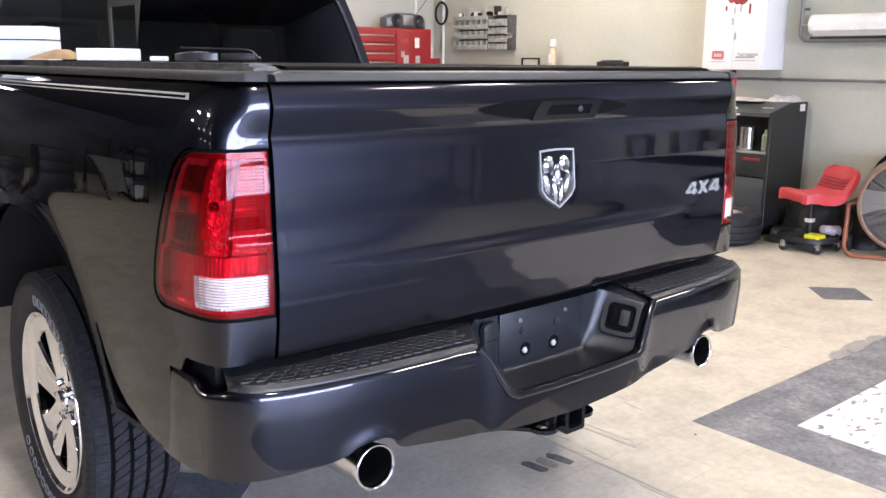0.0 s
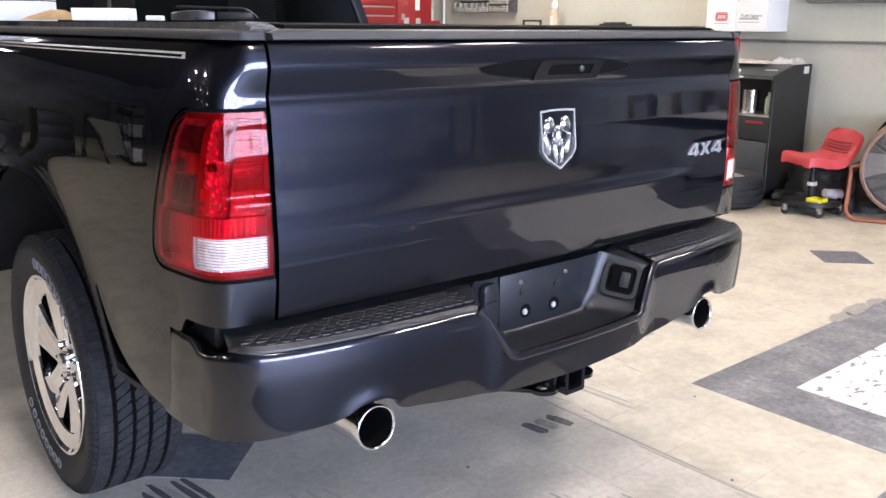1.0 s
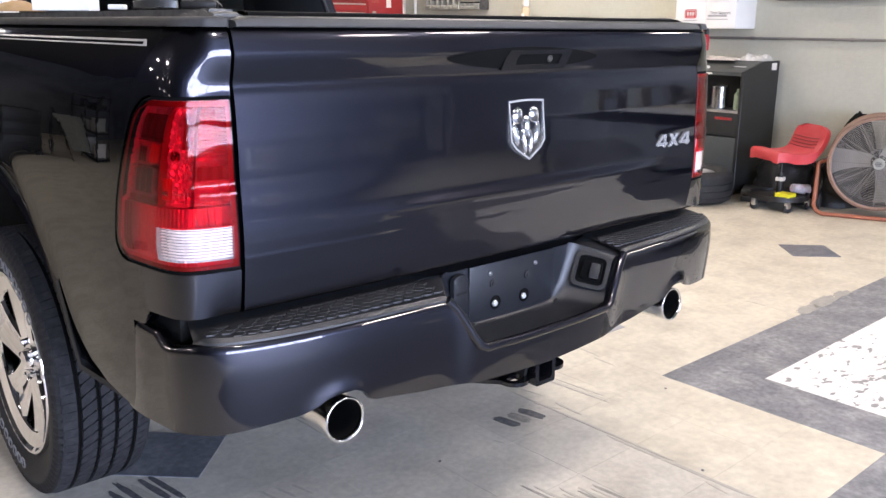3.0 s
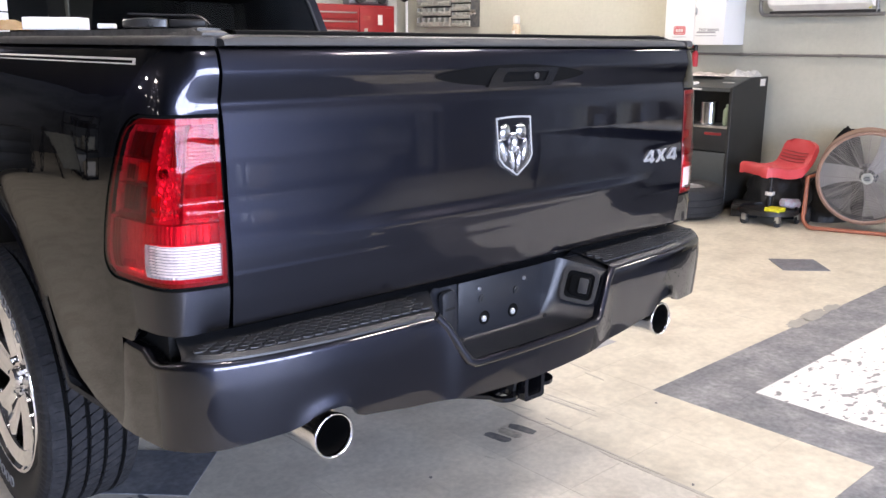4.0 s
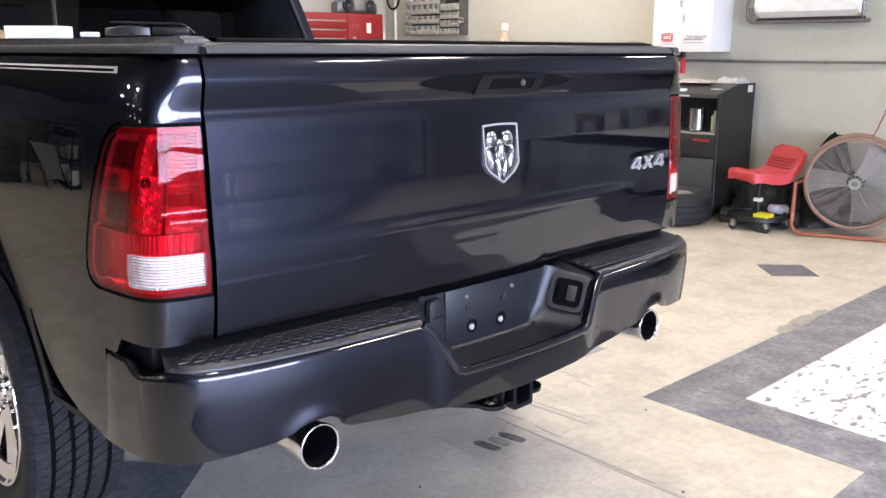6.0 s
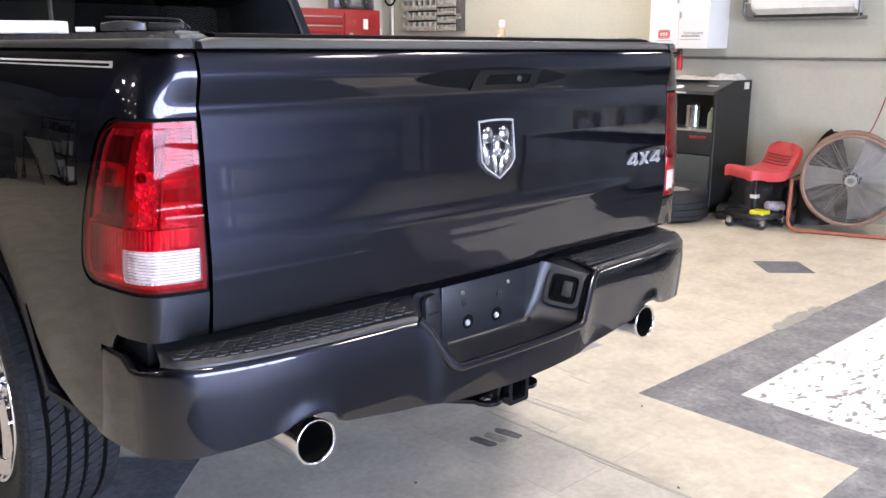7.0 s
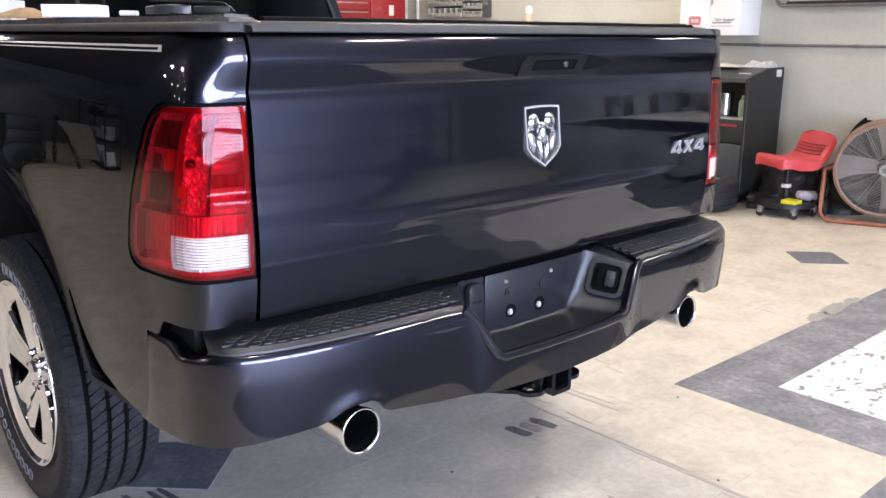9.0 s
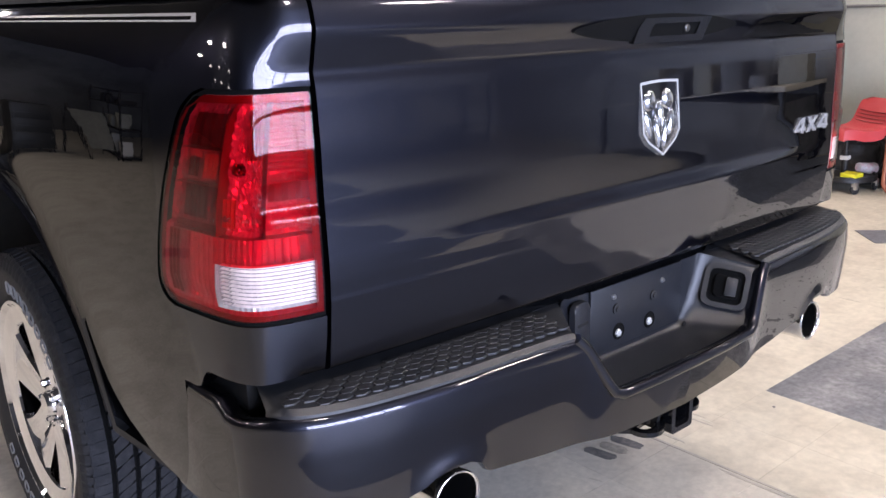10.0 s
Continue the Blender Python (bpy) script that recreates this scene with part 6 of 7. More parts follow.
        solo("hose_coil", bm, BAG, "coiled black air hose beside the bag", "hose", "hose coils")


build_clutter()


def build_fan():
    """Large drum fan on an orange tube frame."""
    c = Vector((5.28, 1.165, 0.432))
    ax = Vector((-0.90, -0.36, 0.06)).normalized()
    th = thing("drum_fan", "large grey drum fan on an orange tube floor stand", "fan", (c.x, c.y, 0))
    m = basis(c, ax.cross(Vector((0, 0, 1))).normalized() * -1, (0, 0, 1))
    if (m.to_3x3() @ Vector((0, 0, 1))).dot(ax) < 0:
        m = basis(c, ax.cross(Vector((0, 0, 1))).normalized(), (0, 0, 1))
    R = 0.356
    bm = B()
    lathe(bm, [(R, -0.2), (R + 0.010, -0.2), (R + 0.004, -0.18), (R + 0.004, 0.10), (R + 0.009, 0.112), (R + 0.004, 0.120), (R - 0.002, 0.115), (R - 0.002, 0.08)], 64, m)
    drum = part("drum", bm, RIM_DUST, th, "dusty brown steel drum", sharp=1.2)
    bm = B()
    lathe(bm, [(R - 0.003, 0.10), (R - 0.005, -0.19)], 64, m)
    part("drum_lining", bm, MACHINE, th, "dark inner drum wall")
    bm = B()
    lathe(bm, [(R - 0.022, 0.118), (R - 0.012, 0.124), (R - 0.002, 0.120), (R - 0.006, 0.112), (R - 0.022, 0.114)], 64, m)
    part("guard_rim", bm, RIM_DUST, th, "dusty brown flat guard rim")
    for zz in (0.112, -0.195):
        bm = B()
        for k in range(1, 25):
            r = 0.045 + (R - 0.045) * k / 25
            pts = [m @ Vector((r * math.cos(a), r * math.sin(a), zz + 0.012 * (1 - (r / R) ** 2))) for a in [2 * math.pi * i / 48 for i in range(48)]]
            tube(bm, pts, 0.0017, 4, closed=True)
        for k in range(12):
            a = 2 * math.pi * k / 12
            tube(bm, [m @ Vector((r * math.cos(a + 0.12 * (R - r)), r * math.sin(a + 0.12 * (R - r)), zz - 0.003 + 0.012 * (1 - (r / R) ** 2))) for r in (0.04, 0.15, 0.26, R)], 0.0028, 5)
        tagged(part("guard", bm, FAN_GREY, th, "grey wire guard of close rings", smooth=False), kind="stuff")
    bm = B()
    lathe(bm, [(0.031, 0.131), (0.033, 0.135), (0.043, 0.133), (0.046, 0.126), (0.046, 0.112)], 28, m)
    lathe(bm, [(0.0005, 0.128), (0.032, 0.128)], 28, m)
    badge = part("hub_badge", bm, BIN_GREY, th, "round grey hub badge")
    bm = B()
    for dy in (-0.012, 0.0, 0.012):
        prism(bm, rounded(0.05 - abs(dy), 0.006, 0.002, 2), m @ pose(0, dy, 0.1345), 0.0015)
    part("badge_bar", bm, INK, badge, "plain dark bars")
    for k in range(3):
        bm = B()
        a0 = radians(50 + 120 * k)
        rr = []
        for i in range(10):
            u = i / 9
            r = 0.05 + 0.29 * u
            wd = 0.075 / (r + 0.02) + 0.16 * u
            row = []
            for j in range(7):
                v = j / 6 - 0.5
                aa = a0 + v * wd * 1.6 + 0.2 * u
                row.append(m @ Vector((r * math.cos(aa), r * math.sin(aa), 0.02 + 0.06 * v * (1 - 0.4 * u))))
            rr.append(row)
        grid(bm, rr)
        bmesh.ops.solidify(bm, geom=bm.faces[:], thickness=0.003)
        part("blade", bm, BLADE, th, "broad grey blade")
    bm = B()
    lathe(bm, [(0.0005, 0.06), (0.05, 0.055), (0.06, 0.03), (0.06, -0.03), (0.08, -0.05), (0.08, -0.2), (0.0005, -0.21)], 28, m)
    part("motor", bm, DARK_METAL, th, "dark motor")
    # stand
    sd = Vector((ax.y, -ax.x, 0)).normalized()
    fw = Vector((ax.x, ax.y, 0)).normalized()
    base = Vector((c.x, c.y, 0))
    bm = B()
    half = []
    for u in range(6):
        q = u / 5
        half.append((0.425, 0.02 + 0.10 * q, 0.40 - 0.30 * q))
    for u in range(1, 8):
        q = math.pi / 2 * u / 7
        half.append((0.425 - 0.085 * (1 - math.cos(q)), 0.12 + 0.04 * math.sin(q), 0.10 - 0.082 * math.sin(q)))
    path = [base - sd * s_ + fw * f_ + Vector((0, 0, z_)) for s_, f_, z_ in half] + [base + sd * s_ + fw * f_ + Vector((0, 0, z_)) for s_, f_, z_ in half[::-1]]
    tube(bm, path, 0.0155, 10)
    for sg in (-1, 1):
        a = base + sd * (0.425 * sg)
        tube(bm, [a + fw * 0.02 + Vector((0, 0, 0.40)), a - fw * 0.05 + Vector((0, 0, 0.10)), a - fw * 0.16 + Vector((0, 0, 0.02))], 0.0155, 10)
        tube(bm, [a + fw * 0.02 + Vector((0, 0, 0.40)), base + sd * (0.365 * sg) + Vector((0, 0, 0.42))], 0.014, 8)
    part("stand", bm, ORANGE, th, "orange bent tube stand")
    for sg in (-1, 1):
        bm = B()
        p = base + sd * (0.40 * sg) - fw * 0.12 + Vector((0, 0, 0.075))
        lathe(bm, [(0.0005, -0.02), (0.06, -0.02), (0.075, -0.012), (0.075, 0.012), (0.06, 0.02), (0.0005, 0.02)], 24, basis(p, fw, (0, 0, 1)))
        part("wheel", bm, RUBBER, th, "black transport wheel")
    # plug cord rising to the wall
    bm = B()
    pts = [(5.42, 1.12, 0.78), (5.54, 1.135, 0.83), (5.68, 1.15, 0.93), (5.77, 1.15, 1.05), (5.80, 1.12, 1.20), (5.805, 1.075, 1.36), (5.81, 1.05, 1.50)]
    tube(bm, pts, 0.005, 6)
    part("power_cord", bm, RED_PAINT, th, "thin red power cord")


build_fan()


def build_wall_cabinet():
    y0, y1, z0, z1, xf = 2.62, 3.235, 1.425, 2.25, 5.5
    th = thing("wall_cabinet", "white wall cabinet with a printed front", "wall cabinet", (XR, (y0 + y1) / 2, z0))
    bm = B()
    box(bm, (xf + 0.012, y0, z0), (XR, y1, z1), 0.006)
    part("body", bm, WHITE_PAINT, th)
    for ya, yb in ((y0, (y0 + y1) / 2 - 0.0015), ((y0 + y1) / 2 + 0.0015, y1)):
        bm = B()
        box(bm, (xf, ya, z0), (xf + 0.014, yb, z1), 0.003)
        door = part("door", bm, WHITE_PAINT, th, "white cabinet door")
    m = basis((xf - 0.0006, 0, 0), (0, -1, 0), (0, 0, 1))
    def at(y, z):
        return basis((xf - 0.0008, y, z), (0, -1, 0), (0, 0, 1))
    bm = B()
    prism(bm, rounded(0.125, 0.078, 0.02), at(3.075, 1.553), 0.001)
    logo = part("printed_mark", bm, INK_RED, th, "red rounded mark with plain white bars")
    bm = B()
    prism(bm, rounded(0.108, 0.062, 0.014), at(3.075, 1.553), 0.0016)
    part("mark_edge", bm, CARD, logo)
    bm = B()
    prism(bm, rounded(0.1, 0.054, 0.012), at(3.075, 1.553), 0.0022)
    part("mark_field", bm, INK_RED, logo)
    for k in range(3):
        bm = B()
        prism(bm, rounded(0.02, 0.034, 0.004, 2), at(3.103 - 0.028 * k, 1.553) , 0.003)
        part("mark_bar", bm, CARD, logo)
    bm = B()
    prism(bm, rounded(0.15, 0.006, 0.002, 2), at(3.075, 1.495), 0.001)
    part("text_bar", bm, INK_GREY, th)
    text_mesh("Tech Support", 0.037, at(2.775, 1.560), 0.0006, INK, "lettering", th, "black printed words")
    for z, w in ((1.535, 0.19), (1.505, 0.21)):
        bm = B()
        prism(bm, rounded(w, 0.016 if z > 1.52 else 0.006, 0.003, 2), at(2.80, z), 0.001)
        part("text_bar", bm, INK_GREY, th, "plain grey bar")
    # printed maroon shape that runs down in drops
    bm = B()
    pts = [(-0.13, 0.10), (-0.125, 0.03), (-0.10, -0.02), (-0.07, -0.045), (-0.045, -0.03), (-0.02, -0.055), (0.01, -0.05), (0.04, -0.06), (0.075, -0.045), (0.10, -0.02), (0.13, 0.03), (0.14, 0.10), (0.10, 0.16), (0, 0.19), (-0.09, 0.16)]
    prism(bm, pts, at(2.905, 2.05), 0.001)
    art = part("printed_art", bm, MAROON, th, "maroon printed picture shape")
    for dy, w, h, zc in ((0.115, 0.02, 0.05, 1.965), (0.03, 0.012, 0.07, 1.945), (-0.03, 0.014, 0.06, 1.96), (-0.12, 0.022, 0.09, 1.955)):
        bm = B()
        prism(bm, rounded(w, h, w * 0.45, 3), at(2.905 + dy, zc), 0.001)
        part("printed_drop", bm, INK_GREY if abs(dy) < 0.1 else MAROON, art)
    for y, z in ((2.944, 1.85), (2.908, 1.72)):
        bm = B()
        box(bm, (xf - 0.018, y - 0.006, z - 0.03), (xf, y + 0.006, z + 0.03), 0.004)
        part("door_pull", bm, STEEL, th, "small metal pull")
    # bottle and lines hanging below
    bm = B()
    tube(bm, [(5.70, 3.05, 1.425), (5.69, 3.04, 1.38)], 0.008, 8)
    lathe(bm, [(0.0005, 0.0), (0.026, 0.0), (0.028, 0.01), (0.028, 0.12), (0.018, 0.14), (0.012, 0.15), (0.0005, 0.15)], 20, pose(5.69, 3.01, 1.225))
    reg = part("filter_bowl", bm, INK_RED, th, "red filter bowl under the cabinet")
    bm = B()
    tube(bm, [(5.69, 3.01, 1.37), (5.69, 3.01, 1.425)], 0.02, 12)
    tube(bm, [(5.69, 3.01, 1.39), (5.66, 3.12, 1.37), (5.65, 3.2, 1.40)], 0.012, 8)
    tube(bm, [(5.69, 3.01, 1.37), (5.66, 3.15, 1.33)], 0.010, 8)
    part("filter_head", bm, DARK_METAL, th, "black filter head and fittings")


build_wall_cabinet()


def build_paper_rack():
    th = thing("paper_rack", "wall rack of grey pipe with a white masking paper roll", "paper rack", (XR, 1.9, 1.65))
    xb = 5.74
    bm = B()
    y0, y1 = 2.42, 1.33
    pts = [(xb, y0, 2.5), (xb, y0, 1.74)]
    for k in range(7):
        a = radians(90 * k / 6)
        pts.append((xb, y0 - 0.06 * (1 - math.cos(a)), 1.74 - 0.06 * math.sin(a) - 0.0))
    pts.append((xb, y1 + 0.03, 1.676))
    tube(bm, pts, 0.017, 10)
    part("frame", bm, PIPE_GREY, th, "grey bent pipe frame")
    bm = B()
    tube(bm, [(xb, 1.42, 2.5), (xb, 1.42, 1.68)], 0.014, 10)
    part("frame_post", bm, PIPE_GREY, th)
    bm = B()
    box(bm, (xb - 0.012, 1.40, 1.672), (xb + 0.02, 2.33, 1.712), 0.004)
    part("cutter_bar", bm, DARK_METAL, th, "dark metal cutter bar")
    bm = B()
    lathe(bm, [(0.012, -0.02), (0.078, -0.02), (0.081, -0.016), (0.081, 0.86), (0.078, 0.864), (0.012, 0.864)], 36, Matrix.Translation((5.735, 2.30, 1.815)) @ pose(0, 0, 0, 90, 0, 0))
    part("paper_roll", bm, PAPER, th, "white masking paper roll")
    bm = B()
    tube(bm, [(5.735, 2.42, 1.815), (5.735, 1.40, 1.815)], 0.010, 8)
    part("spindle", bm, STEEL, th)
    bm = B()
    grid(bm, [[Vector((5.735 - 0.081, 2.29, 1.81)), Vector((5.735 - 0.081, 1.45, 1.81))], [Vector((5.66, 2.29, 1.76)), Vector((5.66, 1.45, 1.76))], [Vector((5.722, 2.29, 1.714)), Vector((5.722, 1.45, 1.714))]])
    part("paper_sheet", bm, PAPER, th, "hanging edge of the white paper")
    bm = B()
    box(bm, (5.70, 1.455, 1.72), (5.715, 1.47, 1.84), 0.003)
    part("yellow_strap", bm, YELLOW, th, "yellow strap")
    for y in (1.42, 2.42):
        bm = B()
        tube(bm, [(xb, y, 1.95), (XR + 0.002, y, 1.95)], 0.012, 8)
        part("wall_bracket", bm, PIPE_GREY, th)


build_paper_rack()


def build_wall_pipe():
    th = thing("wall_pipe", "thin grey air line along the block wall", "pipe", (XR, 0, 1.345))
    bm = B()
    tube(bm, [(5.818, -3.0, 1.342), (5.818, 3.25, 1.342)], 0.0125, 10)
    part("line", bm, PIPE_GREY, th)
    for y in (-2.2, -0.9, 0.4, 1.72, 2.62):
        bm = B()
        box(bm, (5.81, y - 0.012, 1.326), (XR + 0.012, y + 0.012, 1.358), 0.004)
        part("clip", bm, PIPE_GREY, th)
    bm = B()
    pts = [(5.80, 1.165 + 0.035 * math.cos(a), 1.405 + 0.045 * math.sin(a)) for a in [2 * math.pi * i / 24 for i in range(24)]]
    tube(bm, pts, 0.006, 8, closed=True)
    box(bm, (5.79, 1.155, 1.342), (XR + 0.012, 1.175, 1.368), 0.002)
    solo("wire_loop", bm, DARK_METAL, "green-grey wire loop hung on the wall pipe", "wire loop")


build_wall_pipe()


def build_bin_rack():
    """Wall rack of small parts bins in two bays."""
    th = thing("parts_rack", "grey wall rack of small parts bins", "parts rack", (5.74, 6.5, 1.62))
    xf = 5.70
    for y0, y1, rows, cols in ((6.40, 7.03, ((1.885, 0.125), (1.77, 0.10), (1.635, 0.125)), 6), (6.06, 6.385, ((1.915, 0.085), (1.82, 0.08), (1.725, 0.08), (1.635, 0.075)), 4)):
        # bay coloured dark to paint the shade behind the bins
        bm = B()
        box(bm, (xf + 0.09, y0, 1.62), (XR + 0.012, y1, 2.03), 0.004)
        box(bm, (xf, y0 - 0.004, 1.62), (xf + 0.12, y0 + 0.008, 2.03), 0.003)
        bay = part("bay", bm, BIN_DARK, th, "rack bay with the shade behind the bins painted dark")
        for z, h in rows:
            bm = B()
            box(bm, (xf - 0.02, y0 + 0.004, z - 0.012), (xf + 0.10, y1 - 0.004, z), 0.003)
            part("shelf", bm, BIN_GREY, th, "grey rack shelf")
            for c in range(cols):
                ya = y0 + 0.008 + (y1 - y0 - 0.012) * c / cols
                yb = y0 + 0.008 + (y1 - y0 - 0.012) * (c + 1) / cols - 0.008
                bm = B()
                box(bm, (xf - 0.025, ya, z + 0.001), (xf - 0.018, yb, z + h * 0.34), 0.002)
                box(bm, (xf - 0.02, ya, z + 0.001), (xf + 0.09, ya + 0.008, z + h * 0.8), 0.001)
                box(bm, (xf - 0.02, yb - 0.008, z + 0.001), (xf + 0.09, yb, z + h * 0.8), 0.001)
                part("bin", bm, BIN_GREY, th)
    bm = B()
    box(bm, (xf - 0.022, 6.40, 1.985), (xf + 0.10, 7.03, 2.03), 0.003)
    part("top_rail", bm, BIN_GREY, th)
    # small things on top
    rnd = random.Random(4)
    y = 6.97
    k = 0
    while y > 6.12:
        w = rnd.uniform(0.03, 0.075)
        h = rnd.uniform(0.03, 0.12)
        bm = B()
        if k % 3 == 1:
            lathe(bm, [(0.0005, 0), (w * 0.45, 0), (w * 0.45, h * 0.7), (w * 0.2, h * 0.85), (w * 0.2, h), (0.0005, h)], 14, pose(5.76, y, 2.0302))
        else:
            box(bm, (5.72, y - w * 0.45, 2.0302), (5.80, y + w * 0.45, 2.03 + h), 0.006)
        solo("small_jar" if k % 3 == 1 else "small_carton", bm, (CARD, DARK_METAL, CLOTH, BIN_GREY, UNDER)[k % 5], "small %s standing on the parts rack" % ("dark jar" if k % 3 == 1 else "shop carton"), "jar" if k % 3 == 1 else "carton")
        y -= w + 0.01
        k += 1
    bm = B()
    grid(bm, [[Vector((5.66 + 0.03 * math.sin(j), 6.05 - 0.09 * i / 5, 1.76 + 0.05 * j / 3 + 0.015 * math.sin(i * 2 + j))) for j in range(4)] for i in range(6)])
    bmesh.ops.solidify(bm, geom=bm.faces[:], thickness=0.01)
    solo("grey_rag", bm, CLOTH, "grey rag hanging from the side of the parts rack", "rag")


build_bin_rack()


def build_bench_shelf():
    bm = B()
    box(bm, (5.58, 3.9, 1.42), (XR + 0.012, 6.0, 1.445), 0.004)
    for y in (4.1, 5.0, 5.85):
        prism(bm, [(0, 0), (0.24, 0), (0, -0.2)], basis((XR + 0.012, y, 1.42), (-1, 0, 0), (0, 0, 1)), 0.02)
    solo("wall_shelf", bm, BIN_GREY, "grey shelf board fixed to the block wall", "shelf")
    th = thing("soap_bottle", "amber soap bottle with a white pump cap on the wall shelf", "bottle", (5.72, 5.34, 1.445))
    bm = B()
    lathe(bm, [(0.0005, 0.0), (0.046, 0.0), (0.050, 0.01), (0.052, 0.06), (0.050, 0.15), (0.038, 0.19), (0.028, 0.2)], 28, pose(5.72, 5.34, 1.4452))
    part("body", bm, material("amber_plastic", (0.5, 0.4, 0.27), 0.35, vary=0.6, vscale=25, tint=(0.38, 0.26, 0.16)), th)
    bm = B()
    lathe(bm, [(0.030, 0.2), (0.040, 0.21), (0.040, 0.26), (0.032, 0.285), (0.0005, 0.29)], 24, pose(5.72, 5.34, 1.4452))
    part("cap", bm, CARD, th, "white cap")
    bm = B()
    box(bm, (5.665, 5.32, 1.47), (5.6745, 5.36, 1.57), 0.002)
    part("label", bm, CARD, th, "plain white label")
    bm = B()
    box(bm, (5.70, 5.53, 1.4455), (5.72, 5.55, 1.525), 0.003)
    box(bm, (5.70, 5.80, 1.4455), (5.72, 5.82, 1.525), 0.003)
    box(bm, (5.70, 5.53, 1.51), (5.72, 5.82, 1.53), 0.003)
    solo("wire_stand", bm, DARK_METAL, "small black stand on the wall shelf", "stand")
    bm = B()
    box(bm, (5.68, 4.30, 1.4455), (5.78, 4.66, 1.49), 0.006)
    box(bm, (5.70, 4.36, 1.4905), (5.76, 4.62, 1.505), 0.004)
    solo("flat_tool", bm, DARK_METAL, "flat black tool lying on the wall shelf", "tool")


build_bench_shelf()


def build_toolbox():
    """Red tool chest in the corner with a boom box on top."""
    x0, x1, y0, y1 = 4.05, 5.36, 7.05, 7.56
    th = thing("tool_chest", "red steel tool chest with drawers in the corner", "tool chest", ((x0 + x1) / 2, (y0 + y1) / 2, 0))
    bm = B()
    box(bm, (x0, y0 + 0.02, 0.12), (x1, y1, 1.10), 0.01)
    part("roller_cabinet", bm, RED_PAINT, th, "red lower cabinet")
    bm = B()
    box(bm, (x0, y0 + 0.02, 1.10), (x1, y1, 1.87), 0.012)
    part("top_chest", bm, RED_PAINT, th, "red top chest")
    for k in range(5):
        z = 1.28 + 0.105 * k
        bm = B()
        box(bm, (x0 + 0.03, y0, z), (4.78, y0 + 0.03, z + 0.092), 0.006)
        d = part("drawer", bm, RED_PAINT, th, "red drawer front")
        bm = B()
        box(bm, (x0 + 0.05, y0 - 0.012, z + 0.068), (4.76, y0 + 0.002, z + 0.084), 0.003)
        part("drawer_pull", bm, STEEL, d, "bright drawer pull")
    bm = B()
    box(bm, (4.81, y0 + 0.005, 1.25), (5.34, y0 + 0.025, 1.84), 0.006)
    door = part("chest_door", bm, RED_PAINT, th, "red door with worn stickers")
    for nm, xa, za, w, h, mat in (("sticker", 4.92, 1.72, 0.11, 0.05, MAROON), ("sticker", 4.95, 1.47, 0.08, 0.16, INK_GREY), ("sticker", 5.12, 1.70, 0.07, 0.12, CARD), ("sticker", 5.13, 1.50, 0.07, 0.09, INK_GREY), ("sticker", 4.90, 1.56, 0.05, 0.07, BIN_GREY)):
        bm = B()
        box(bm, (xa - w / 2, y0 + 0.003, za - h / 2), (xa + w / 2, y0 + 0.0052, za + h / 2))
        part(nm, bm, mat, door, "faded sticker")
    bm = B()
    box(bm, (5.36, y0 + 0.1, 1.38), (5.58, y1 - 0.05, 1.52), 0.008)
    part("side_tray", bm, RED_PAINT, th, "red side tray")
    for x in (x0 + 0.1, x1 - 0.1):
        for y in (y0 + 0.08, y1 - 0.08):
            bm = B()
            lathe(bm, [(0.0005, -0.02), (0.05, -0.02), (0.06, -0.01), (0.06, 0.01), (0.05, 0.02), (0.0005, 0.02)], 18, pose(x, y, 0.0605, 90))
            part("caster", bm, RUBBER, th)
    bm = B()
    lathe(bm, [(0.0005, 0.0), (0.04, 0.0), (0.045, 0.01), (0.045, 0.12), (0.02, 0.17), (0.018, 0.2), (0.03, 0.21), (0.0005, 0.24)], 20, pose(5.47, y0 + 0.2, 1.5204))
    solo("spray_bottle", bm, CARD, "white spray bottle on the red side tray", "bottle")
    # boom box
    bx0, bx1, bz = 4.73, 5.33, 1.8705
    t2 = thing("boom_box", "silver portable stereo with two round speakers on the tool chest", "stereo", ((bx0 + bx1) / 2, y0 + 0.2, bz))
    bm = B()
    rr = []
    for i in range(25):
        u = i / 24 * 2 - 1
        x = (bx0 + bx1) / 2 + u * 0.30
        h = 0.19 * (1 - 0.30 * abs(u) ** 3)
        d = 0.11 * (1 - 0.4 * abs(u) ** 4)
        row = []
        for j in range(20):
            a = 2 * math.pi * j / 20
            ca, sa = math.cos(a), math.sin(a)
            row.append(Vector((x, y0 + 0.17 + d * math.copysign(abs(ca) ** 0.6, ca), bz + h / 2 + h / 2 * math.copysign(abs(sa) ** 0.5, sa))))
        rr.append(row)
    vs = grid(bm, rr, close_v=True)
    bm.faces.new(vs[0]), bm.faces.new(vs[-1][::-1])
    part("body", bm, material("stereo_grey", (0.16, 0.165, 0.17), 0.35, 0.3, vary=0.5, vscale=30), t2)
    for x in (4.86, 5.19):
        bm = B()
        m = basis((x, y0 + 0.062, bz + 0.095), (1, 0, 0), (0, 0, 1))
        lathe(bm, [(0.0005, -0.005), (0.03, 0.0), (0.06, 0.01), (0.068, 0.014), (0.075, 0.010), (0.078, -0.02)], 28, m)
        part("speaker", bm, DARK_METAL, t2, "dark round speaker")
    bm = B()
    box(bm, (4.95, y0 + 0.05, bz + 0.04), (5.10, y0 + 0.075, bz + 0.16), 0.01)
    part("deck", bm, STEEL, t2, "silver middle panel")
    bm = B()
    tube(bm, [(5.28, y0 + 0.25, bz + 0.17), (5.55, y0 + 0.3, bz + 0.42)], 0.004, 6)
